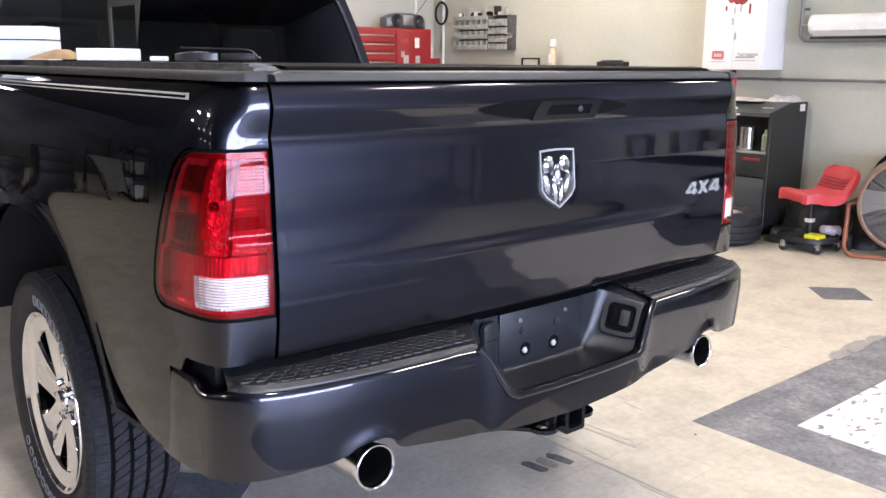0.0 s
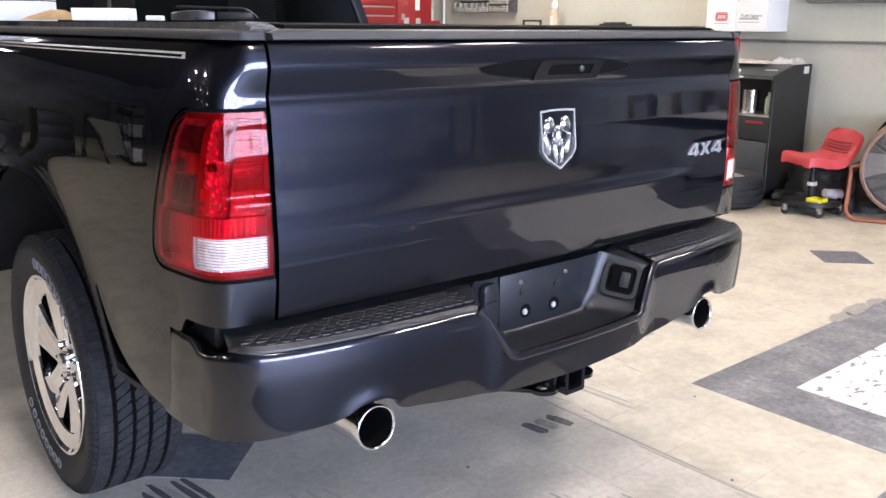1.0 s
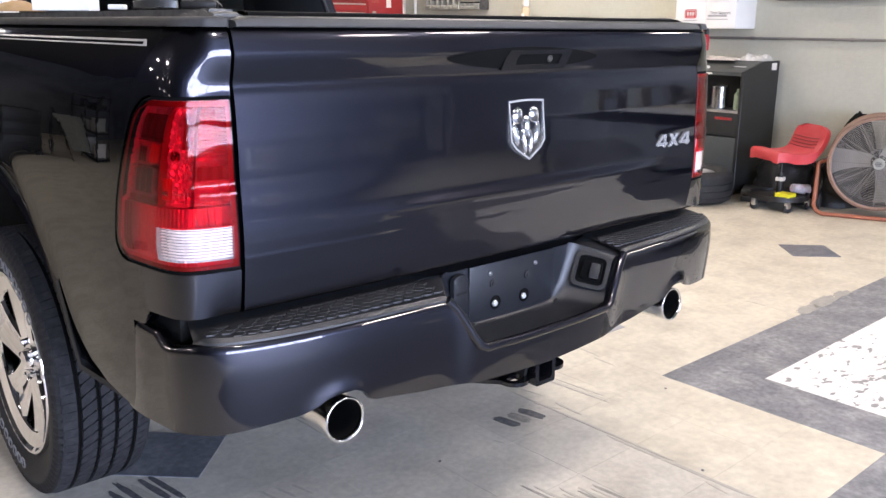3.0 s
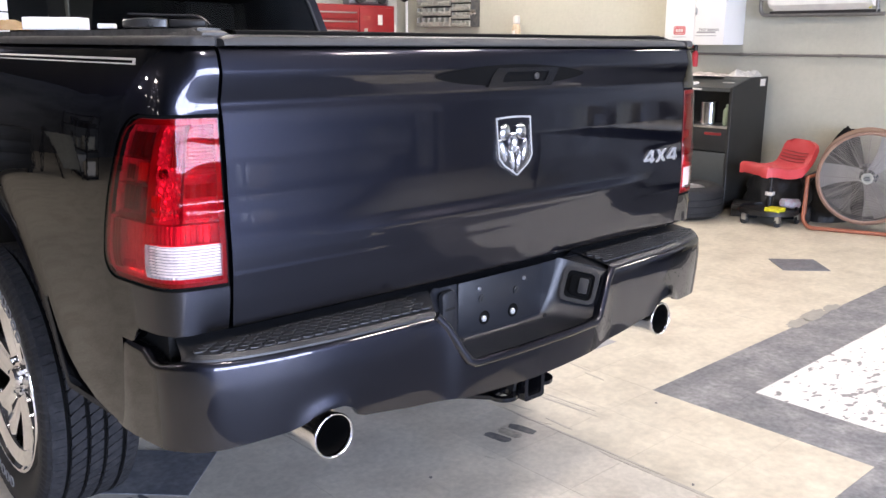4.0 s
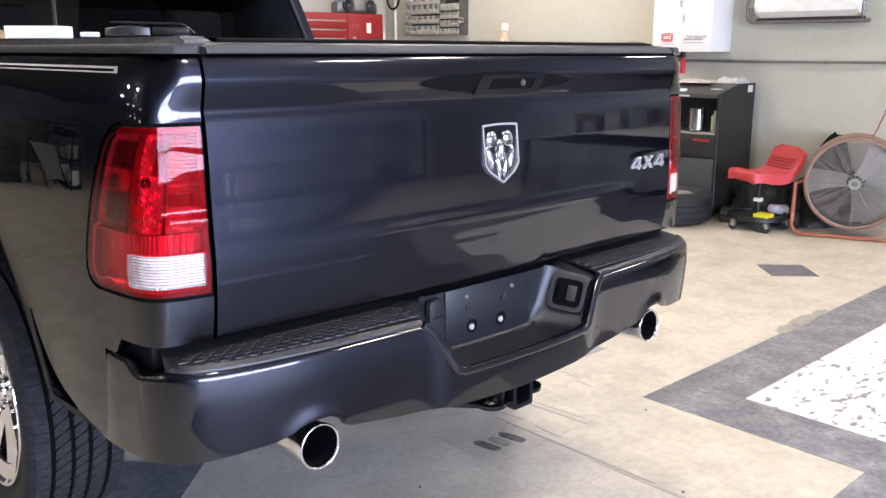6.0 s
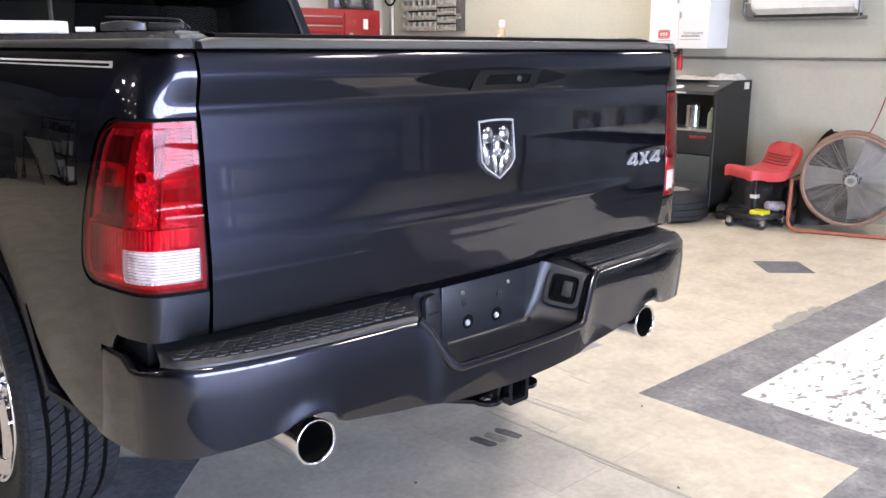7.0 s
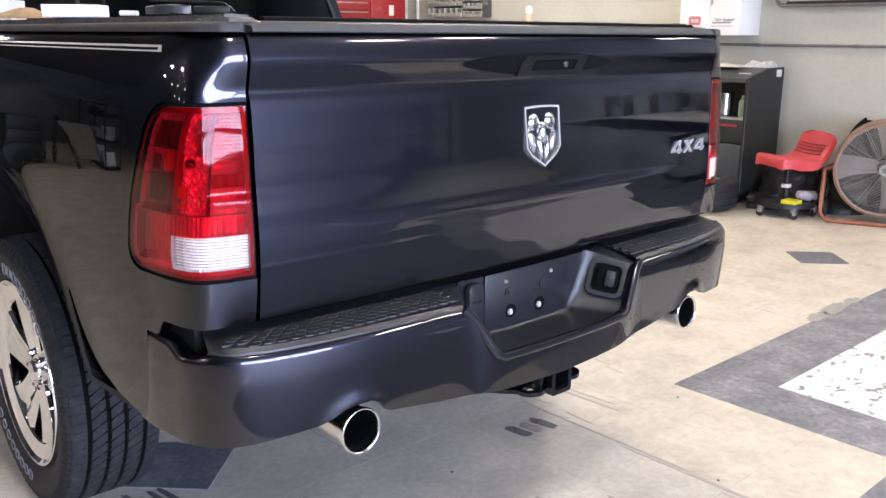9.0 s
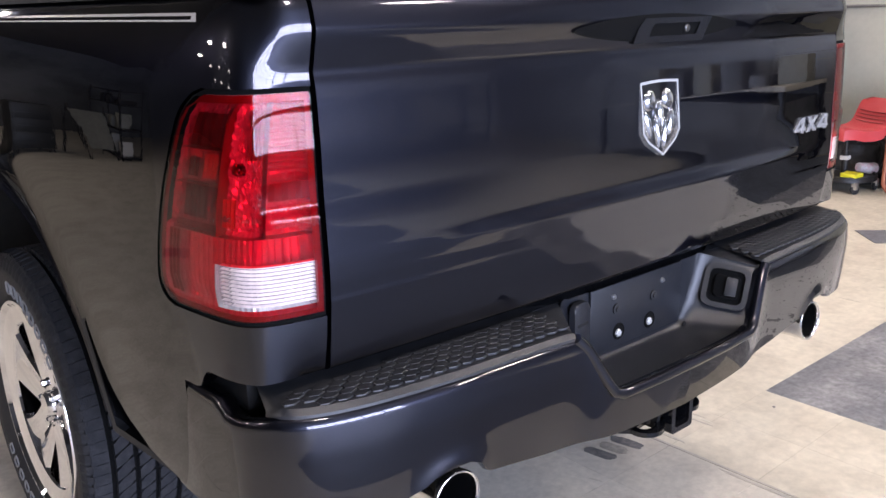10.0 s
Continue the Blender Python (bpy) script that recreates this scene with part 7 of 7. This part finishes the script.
    part("aerial", bm, DARK_METAL, t2, "thin aerial")


build_toolbox()


def build_corner_pipes():
    for x, y, r, nm in ((5.52, 7.60, 0.02, "drain_pipe"),):
        bm = B()
        tube(bm, [(x, y - 0.01, 0.0), (x, y - 0.01, CEIL)], r, 12)
        solo(nm, bm, WHITE_PAINT, "white pipe running up the corner", "pipe")
    th = thing("hose_hanger", "round black hose ring hung on a white pole at the wall", "hose hanger", (5.80, 7.36, 0))
    bm = B()
    tube(bm, [(5.80, 7.36, 0.0), (5.80, 7.36, CEIL)], 0.018, 10)
    part("pole", bm, WHITE_PAINT, th, "white vertical pole")
    bm = B()
    pts = [(5.765, 7.36 + 0.115 * math.cos(a), 2.09 + 0.135 * math.sin(a)) for a in [2 * math.pi * i / 32 for i in range(32)]]
    tube(bm, pts, 0.014, 8, closed=True)
    box(bm, (5.755, 7.34, 2.21), (5.80, 7.38, 2.24), 0.004)
    part("ring", bm, UNDER, th, "black hose ring")


build_corner_pipes()


# ---- on the bed cover ----
def rest_items():
    Z = 1.4595
    # positions run along the bed's edge from the gate forward
    def obox(c, w, d, h, ang, mat, nm, lab, cat, bev=0.002):
        bm = B()
        rot = Matrix.Rotation(radians(ang), 3, "Z")
        box(bm, (c[0] - w / 2, c[1] - d / 2, Z), (c[0] + w / 2, c[1] + d / 2, Z + h), bev, 1, rot)
        return solo(nm, bm, mat, lab, cat)
    obox((-0.775, 1.06), 0.155, 0.09, 0.034, -38, WHITE_BOX, "white_box", "flat white cardboard box on the bed cover", "box")
    obox((-0.79, 0.66), 0.04, 0.03, 0.012, -38, WHITE_BOX, "white_packet", "small white packet on the bed cover", "packet")
    big = thing("lidded_box", "white cardboard box with a dark lid seam on the bed cover", "box", (-0.80, 1.86, Z))
    for z0, z1, mat, nm in ((0.0, 0.066, WHITE_BOX, "tray"), (0.066, 0.071, INK, "lid_seam"), (0.071, 0.115, WHITE_BOX, "lid")):
        bm = B()
        g = 0.004 if nm == "lid_seam" else 0.0
        box(bm, (-0.925 + g, 1.80 + g, Z + z0), (-0.685 - g, 1.93 - g, Z + z1), 0.0, 1, Matrix.Rotation(radians(-38), 3, "Z"))
        part(nm, bm, mat, big, smooth=False)
    bm = B()
    rr = []
    for i in range(15):
        u = i / 14
        row = []
        for j in range(9):
            v = j / 8
            n = noise.noise(Vector((u * 3, v * 3, 2.2)))
            e = math.sin(math.pi * min(1, max(0, u))) ** 0.5 * math.sin(math.pi * v) ** 0.5
            p = Matrix.Rotation(radians(-38), 3, "Z") @ Vector(((u - 0.5) * 0.17, (v - 0.5) * 0.11, 0))
            row.append(Vector((-0.79 + p.x, 1.50 + p.y, Z + 0.003 + e * (0.020 + 0.020 * n + 0.008 * noise.noise(Vector((u * 9, v * 7, 1.0))) + 0.010 * u))))
        rr.append(row)
    grid(bm, rr)
    bmesh.ops.solidify(bm, geom=bm.faces[:], thickness=0.003)
    solo("padded_envelope", bm, MANILA, "crumpled manila envelope on the bed cover", "envelope")
    # wiper-like trim tool: silver tongue, black grip and a long arched strip
    a = Vector((-0.815, 0.50, Z))
    d = Vector((0.77, -0.64, 0))
    up = Vector((0, 0, 1))
    th = thing("trim_tool", "black and silver hand tool with a long curved strip", "hand tool", tuple(a))
    bm = B()
    rr = []
    for i in range(13):
        u = i / 12
        w = 0.016 * math.sin(math.pi * min(1.0, 0.12 + 0.8 * u)) ** 0.6
        h = 0.008 + 0.010 * math.sin(math.pi * (0.15 + 0.6 * u))
        c = a + d * (0.10 * u)
        s = Vector((0.64, 0.77, 0)) * w
        rr.append([c - s + up * 0.003, c - s * 0.7 + up * (h + 0.003), c + up * (h + 0.006), c + s * 0.7 + up * (h + 0.003), c + s + up * 0.003, c + up * 0.001])
    vs = grid(bm, rr, close_v=True)
    bm.faces.new(vs[0]), bm.faces.new(vs[-1][::-1])
    part("tongue", bm, GUN_METAL, th, "dark silver tongue")
    bm = B()
    c = a + d * 0.15
    box(bm, c - Vector((0.042, 0.014, -0.002)), c + Vector((0.042, 0.014, 0.02)), 0.005, 2, Matrix.Rotation(radians(-40), 3, "Z"))
    part("grip", bm, DARK_METAL, th, "black grip")
    bm = B()
    pts = [a + d * (0.012 + 0.19 * u) + up * (0.032 - 0.004 * u - 0.022 * max(0.0, (u - 0.8) / 0.2) ** 2) for u in [k / 14 for k in range(15)]]
    tube(bm, pts, 0.0028, 6)
    part("strip", bm, DARK_METAL, th, "thin black curved strip")


rest_items()


# ---- far bay ----
# Cabinets and shelving are added stand-ins for dark shapes mirrored in the bed side.
def build_far_bay():
    th = thing("panel_stand", "pale body panel leaning on a dark stand in the far bay", "panel stand", (-4.9, 9.5, 0))
    bm = B()
    rr = []
    for i in range(9):
        u = i / 8
        rr.append([Vector((-5.25 + 0.72 * u + 0.22 * v, 9.45 + 0.42 * v + 0.05 * math.sin(math.pi * u), 0.16 + 0.66 * v + 0.05 * math.sin(math.pi * v) * u)) for v in (0, 0.25, 0.5, 0.75, 1)])
    grid(bm, rr)
    bmesh.ops.solidify(bm, geom=bm.faces[:], thickness=0.02)
    part("panel", bm, BIN_GREY, th, "pale grey body panel")
    for x in (-5.2, -4.45):
        bm = B()
        tube(bm, [(x, 9.3, 0.0), (x + 0.1, 9.98, 0.92), (x + 0.1, 10.2, 0.0)], 0.02, 8)
        part("stand_leg", bm, DARK_METAL, th)
    for k, (x, y, w, d, h, mat, lab) in enumerate(((-4.15, 9.9, 0.55, 0.5, 0.82, MACHINE, "black tool cabinet standing in the far bay"), (-3.3, 9.7, 0.6, 0.45, 0.55, DARK_METAL, "dark low tool cabinet standing in the far bay"),
                                                   (-2.55, 10.1, 0.5, 0.5, 0.9, MACHINE_GREY, "dark grey tool cabinet standing in the far bay"))):
        cab_ = thing("tool_cabinet", lab, "cabinet", (x + w / 2, y + d / 2, 0))
        bm = B()
        box(bm, (x, y, 0.06), (x + w, y + d, h), 0.012)
        for px in (x + 0.05, x + w - 0.05):
            for py in (y + 0.05, y + d - 0.05):
                tube(bm, [(px, py, 0.0), (px, py, 0.065)], 0.03, 8)
        body = part("body", bm, mat, cab_)
        for j in range(3):
            bm = B()
            z0 = 0.1 + (h - 0.14) * j / 3
            box(bm, (x + 0.02, y - 0.012, z0), (x + w - 0.02, y - 0.001, z0 + (h - 0.14) / 3 - 0.012), 0.003)
            box(bm, (x + 0.1, y - 0.03, z0 + 0.09), (x + w - 0.1, y - 0.0125, z0 + 0.105), 0.003)
            part("drawer", bm, mat, cab_)
    bm = B()
    for z in (0.02, 0.55, 1.1, 1.65):
        box(bm, (-5.9, 9.2, z), (-5.3, 11.4, z + 0.04))
    for x in (-5.88, -5.32):
        for y in (9.22, 11.38):
            box(bm, (x - 0.02, y - 0.02, 0), (x + 0.02, y + 0.02, 1.8))
    solo("steel_shelving", bm, DARK_METAL, "dark steel shelving in the far bay", "shelving", smooth=False)
    rnd = random.Random(3)
    for k in range(9):
        w, h = rnd.uniform(0.15, 0.3), rnd.uniform(0.15, 0.4)
        z = (0.0602, 0.5902, 1.1402)[k % 3]
        y = 9.4 + 0.62 * (k // 3) + 0.1 * (k % 2)
        bm = B()
        box(bm, (-5.75, y, z), (-5.40, y + w, z + h), 0.01)
        solo("stored_carton", bm, (CARD, BIN_GREY, DARK_METAL)[k % 3], "carton stored on the dark steel shelving", "carton", "stored cartons")


build_far_bay()


def build_partition_door():
    """White double door with tall panes in the partition of the far bay."""
    bm = B()
    box(bm, (3.165, 9.85, 0.0), (3.198, 12.15, 0.9), 0.004)
    box(bm, (3.165, 9.85, 2.24), (3.198, 12.15, 2.9), 0.004)
    door = solo("door_2", bm, WHITE_PAINT, "white double door with tall dim panes", "door", kind="structure")
    for y, w in ((9.85, 0.12), (10.74, 0.16), (10.91, 0.16), (12.03, 0.12)):
        bm = B()
        box(bm, (3.16, y, 0.9), (3.198, y + w, 2.24), 0.004)
        part("door_stile", bm, WHITE_PAINT, door)
    for y, w in ((9.97, 0.77), (11.07, 0.96)):
        bm = B()
        box(bm, (3.18, y, 0.9), (3.186, y + w, 2.24))
        part("door_pane", bm, MACHINE_GREY, door, "dim glass pane")


build_partition_door()


# ---- back of the shop: unseen things added for the tailgate's reflections ----
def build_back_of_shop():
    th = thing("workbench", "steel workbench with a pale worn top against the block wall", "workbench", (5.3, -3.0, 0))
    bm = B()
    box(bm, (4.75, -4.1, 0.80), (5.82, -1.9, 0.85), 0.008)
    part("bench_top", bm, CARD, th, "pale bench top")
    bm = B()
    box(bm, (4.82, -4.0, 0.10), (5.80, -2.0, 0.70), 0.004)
    part("bench_cupboard", bm, CUPBOARD, th, "unseen mottled grey cupboard added under the top")
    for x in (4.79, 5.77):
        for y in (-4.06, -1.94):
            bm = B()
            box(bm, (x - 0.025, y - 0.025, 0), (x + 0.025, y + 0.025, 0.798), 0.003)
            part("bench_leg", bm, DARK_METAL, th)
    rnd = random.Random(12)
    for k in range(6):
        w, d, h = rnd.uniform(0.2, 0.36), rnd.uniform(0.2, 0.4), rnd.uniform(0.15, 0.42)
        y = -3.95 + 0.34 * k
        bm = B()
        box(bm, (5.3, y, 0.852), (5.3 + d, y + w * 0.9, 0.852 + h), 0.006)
        solo("carton", bm, (BIN_GREY, CUPBOARD, BIN_GREY, CUPBOARD, CUPBOARD, BIN_GREY)[k], "unseen carton added on the workbench for reflections", "carton")
    th = thing("steel_shelving", "unseen dark shelving added along the back wall for reflections", "shelving", (3.6, -6.6, 0))
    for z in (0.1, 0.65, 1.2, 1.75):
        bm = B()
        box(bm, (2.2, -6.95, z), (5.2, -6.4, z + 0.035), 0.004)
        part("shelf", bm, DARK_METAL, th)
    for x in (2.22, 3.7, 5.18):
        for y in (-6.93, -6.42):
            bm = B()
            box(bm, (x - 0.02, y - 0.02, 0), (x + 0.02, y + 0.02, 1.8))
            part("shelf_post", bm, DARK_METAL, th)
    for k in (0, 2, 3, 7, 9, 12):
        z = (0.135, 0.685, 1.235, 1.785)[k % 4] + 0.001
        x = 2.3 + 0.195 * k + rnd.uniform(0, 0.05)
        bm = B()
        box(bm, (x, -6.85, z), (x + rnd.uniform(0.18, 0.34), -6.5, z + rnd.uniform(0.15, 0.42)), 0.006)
        solo("storage_box", bm, rnd.choice((BIN_GREY, DARK_METAL, MACHINE_GREY, CARD, DARK_METAL)), "unseen box added on the steel shelving for reflections", "box")


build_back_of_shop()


# ---- painted floor area, loose tiles of another colour and marks ----
def build_floor_tiles():
    gap = 0.0004
    # area with the grey border: columns to the right of GX, rows toward the camera from GY
    NC, NR = 13, 8
    def kind_of(i, j):
        """i: column from GX (to the right), j: row from GY (toward the camera)"""
        # The dark tiles are unseen additions that darken the truck's reflections.
        if i >= 6 and 4 <= j < NR + 2:
            return "grey" if j == 4 and i < NC else "dark"
        if 0 <= i < NC and 0 <= j < NR:
            return "grey" if i in (0, NC - 1) or j in (0, NR - 1) else "white"
        if i in (-2, -1) and j == 3:
            return "grey"
        if (GY - j * T < -2.6 and i < 4) or (-11 < i < 0 and j > 3):
            return "dark"
        # Worn lane; the same darker tiles also paint the west floor's dimness.
        return "worn" if i < -2 else "cream"
    meshes = {}
    mats = {"cream": FLOOR_MAT, "grey": GREY_TILE, "white": CHIPPED, "worn": LANE_MAT, "dark": DARK_FLOOR}
    def tile_mesh(kind):
        if kind not in meshes:
            bm = B()
            z = 0.0 if kind != "grey" else 0.0
            box(bm, (gap, gap, -0.004), (T - gap, T - gap, 0.0))
            me = bpy.data.meshes.new("tile")
            bm.to_mesh(me)
            bm.free()
            me.materials.append(mats[kind])
            meshes[kind] = me
        return meshes[kind]
    rest = {k: B() for k in mats}
    count = {"n": 0}
    i0, i1 = int((XL - GX) / T) - 1, int((XR - GX) / T) + 1
    j0, j1 = int((GY - YD) / T) - 1, int((GY - YB) / T) + 1
    for i in range(i0, i1):
        for j in range(j0, j1):
            x, y = GX + i * T, GY - (j + 1) * T
            if x + T < XL or x > XR or y + T < YB or y > YD:
                continue
            k = kind_of(i, j)
            near = 0.2 < x < 5.2 and -0.95 < y < 1.75
            if near and count["n"] < 300:
                ob = new("tile", tile_mesh(k))
                ob.matrix_basis = pose(x, y, 0)
                ob.parent = FLOOR
                count["n"] += 1
            else:
                x1, y1 = min(x + T, XR + 0.012), min(y + T, YD)
                box(rest[k], (max(x, XL) + gap, max(y, YB) + gap, -0.004), (x1 - gap, y1 - gap, 0.0))
    for k, bm in rest.items():
        ob = part("floor_tiling", bm, mats[k], FLOOR, smooth=False)
        tagged(ob, kind="stuff")
    # slate tiles laid cornerwise
    for cx, cy in ((3.85, 0.98), (-0.565, 1.095), (-3.4, 3.6)):
        bm = B()
        h = T * 0.7071
        prism(bm, [(0, -h), (h, 0), (0, h), (-h, 0)], pose(cx, cy, 0.0006), 0.0028)
        part("slate_tile", bm, BLUE_TILE, FLOOR, "slate grey accent tile", smooth=False)
    # rubber scuffs, skid streaks and scratches
    rnd = random.Random(8)
    def mark(cx, cy, ln, w, ang, mat, nm="scuff_mark", ragged=0.25, lift=0.0007):
        bm = B()
        pts = []
        sd = rnd.uniform(0, 50)
        for s in range(28):
            a = 2 * math.pi * s / 28
            r = 1 + ragged * noise.noise(Vector((math.cos(a) * 2 + sd, math.sin(a) * 2, cx * 5)))
            sq = lambda v: math.copysign(abs(v) ** 0.7, v)
            pts.append((ln / 2 * sq(math.cos(a)) * r, w / 2 * sq(math.sin(a)) * r))
        prism(bm, pts, pose(cx, cy, lift, 0, 0, ang), 0.0008)
        part(nm, bm, mat, FLOOR, smooth=False)
    dark = material("tyre_scuff", (0.085, 0.085, 0.092), 0.55, vary=0.9, vscale=45, tint=(0.2, 0.19, 0.175))
    skid = material("soft_skid", (0.24, 0.22, 0.19), 0.5, vary=0.95, vscale=50, tint=(0.42, 0.385, 0.32))
    faint = material("faint_streak", (0.42, 0.385, 0.325), 0.5, vary=0.95, vscale=40, tint=(0.5, 0.46, 0.38))
    bm = B()
    prism(bm, [(1.40, 0.862), (1.685, 0.862), (1.70, 1.15), (1.41, 1.15)], pose(0, 0, 0.0006), 0.0012)
    part("pale_patch", bm, material("pale_grey_patch", (0.36, 0.36, 0.37), 0.55, vary=0.6, vscale=18, tint=(0.28, 0.28, 0.29)), FLOOR, "pale grey patch", smooth=False)
    soft = material("soft_scratch", (0.47, 0.43, 0.36), 0.5, vary=0.9, vscale=40, tint=(0.56, 0.51, 0.42))
    pale = material("pale_scratch", (0.7, 0.66, 0.56), 0.5, vary=0.6, vscale=40)
    for k in range(3):
        mark(0.49 + 0.06 * k, 0.515 - 0.008 * k, 0.046, 0.115 - 0.02 * (k == 1), 8, skid if k == 1 else dark)
    for k in range(9):
        mark(0.20 + 0.026 * k + rnd.uniform(-0.008, 0.008), 0.02 - 0.025 * k + rnd.uniform(-0.03, 0.03), rnd.uniform(0.008, 0.02), rnd.uniform(0.16, 0.34), 4, skid if k in (0, 4, 7) else faint)
    for k in range(5):
        mark(-0.80 + 0.033 * k, 0.90 + rnd.uniform(-0.02, 0.02), 0.022, rnd.uniform(0.17, 0.23), 8, dark if k != 2 else faint)
    for k in range(3):
        mark(-0.45 + 0.05 * k, 0.64 - 0.02 * k, 0.012, 0.09, 12, faint)
    mark(0.70, 0.30, 0.012, 0.75, 0, faint)
    mark(0.685, -0.10, 0.016, 0.55, 1, faint)
    mark(0.905, 0.53, 0.010, 0.30, 4, faint)
    mark(0.925, 0.53, 0.008, 0.28, 4, pale)
    mark(0.94, 0.55, 0.006, 0.26, 4, faint)
    for k in range(26):
        x, y = rnd.uniform(0.3, 2.6), rnd.uniform(-0.6, 2.2)
        if x > 1.25 and y < 0.45:
            continue
        mark(x, y, rnd.uniform(0.004, 0.012), rnd.uniform(0.03, 0.16), rnd.uniform(-14, 20), soft, "scratch_mark")
    for x, y in ((0.72, -0.17), (1.9, 0.95), (1.2, 0.3), (2.3, 1.5), (0.1, 0.45)):
        mark(x, y, 0.014, 0.010, 30, dark, "grit_spot")
    # worn edge of the grey border
    worn = material("worn_border", (0.36, 0.34, 0.30), 0.5, vary=0.8, vscale=25, tint=(0.27, 0.26, 0.24))
    for x, ln, w in ((2.66, 0.20, 0.07), (2.86, 0.26, 0.09), (3.06, 0.16, 0.06)):
        mark(x, 0.405, ln, w, 2, worn, "worn_patch", 0.5)


build_floor_tiles()


def build_wall_blocks():
    """Courses of painted block on the wall beside the truck; the joints show as thin recesses."""
    CH, CL, g = 0.2095, 0.41, 0.0055
    z0 = 0.92 - 4 * CH
    me_cache = {}
    rest, rest_grey = B(), B()
    n = 0
    row = 0
    z = z0
    while z < CEIL:
        y = YB - (CL / 2 if row % 2 else 0)
        while y < YF:
            ya, yb = max(y, YB) + 0.00015, min(y + CL, YF) - 0.00015
            za, zb = max(z, 0.0) + g / 2, min(z + CH, CEIL) - g / 2
            if yb - ya > 0.02 and zb - za > 0.02:
                full = abs((yb - ya) - (CL - 0.0003)) < 1e-6 and abs((zb - za) - (CH - g)) < 1e-6
                if full and n < 300 and 0.3 < ya < 7.6 and 0.2 < z < 2.3:
                    if "b" not in me_cache:
                        bm = B()
                        box(bm, (0, 0, 0), (0.016, CL - 0.0003, CH - g))
                        me = bpy.data.meshes.new("block")
                        bm.to_mesh(me)
                        bm.free()
                        me.materials.append(WALL_PAINT)
                        me_cache["b"] = me
                    ob = new("block", me_cache["b"])
                    ob.matrix_basis = pose(XR, ya, za)
                    ob.parent = WALL_E
                    n += 1
                else:
                    box(rest if ya > -1.7 else rest_grey, (XR, ya, za), (XR + 0.016, yb, zb))
            y += CL
        z += CH
        row += 1
    tagged(part("block_courses", rest, WALL_PAINT, WALL_E, smooth=False), kind="stuff")
    tagged(part("block_courses", rest_grey, WALL_GREY, WALL_E, "grey painted block courses", smooth=False), kind="stuff")


build_wall_blocks()
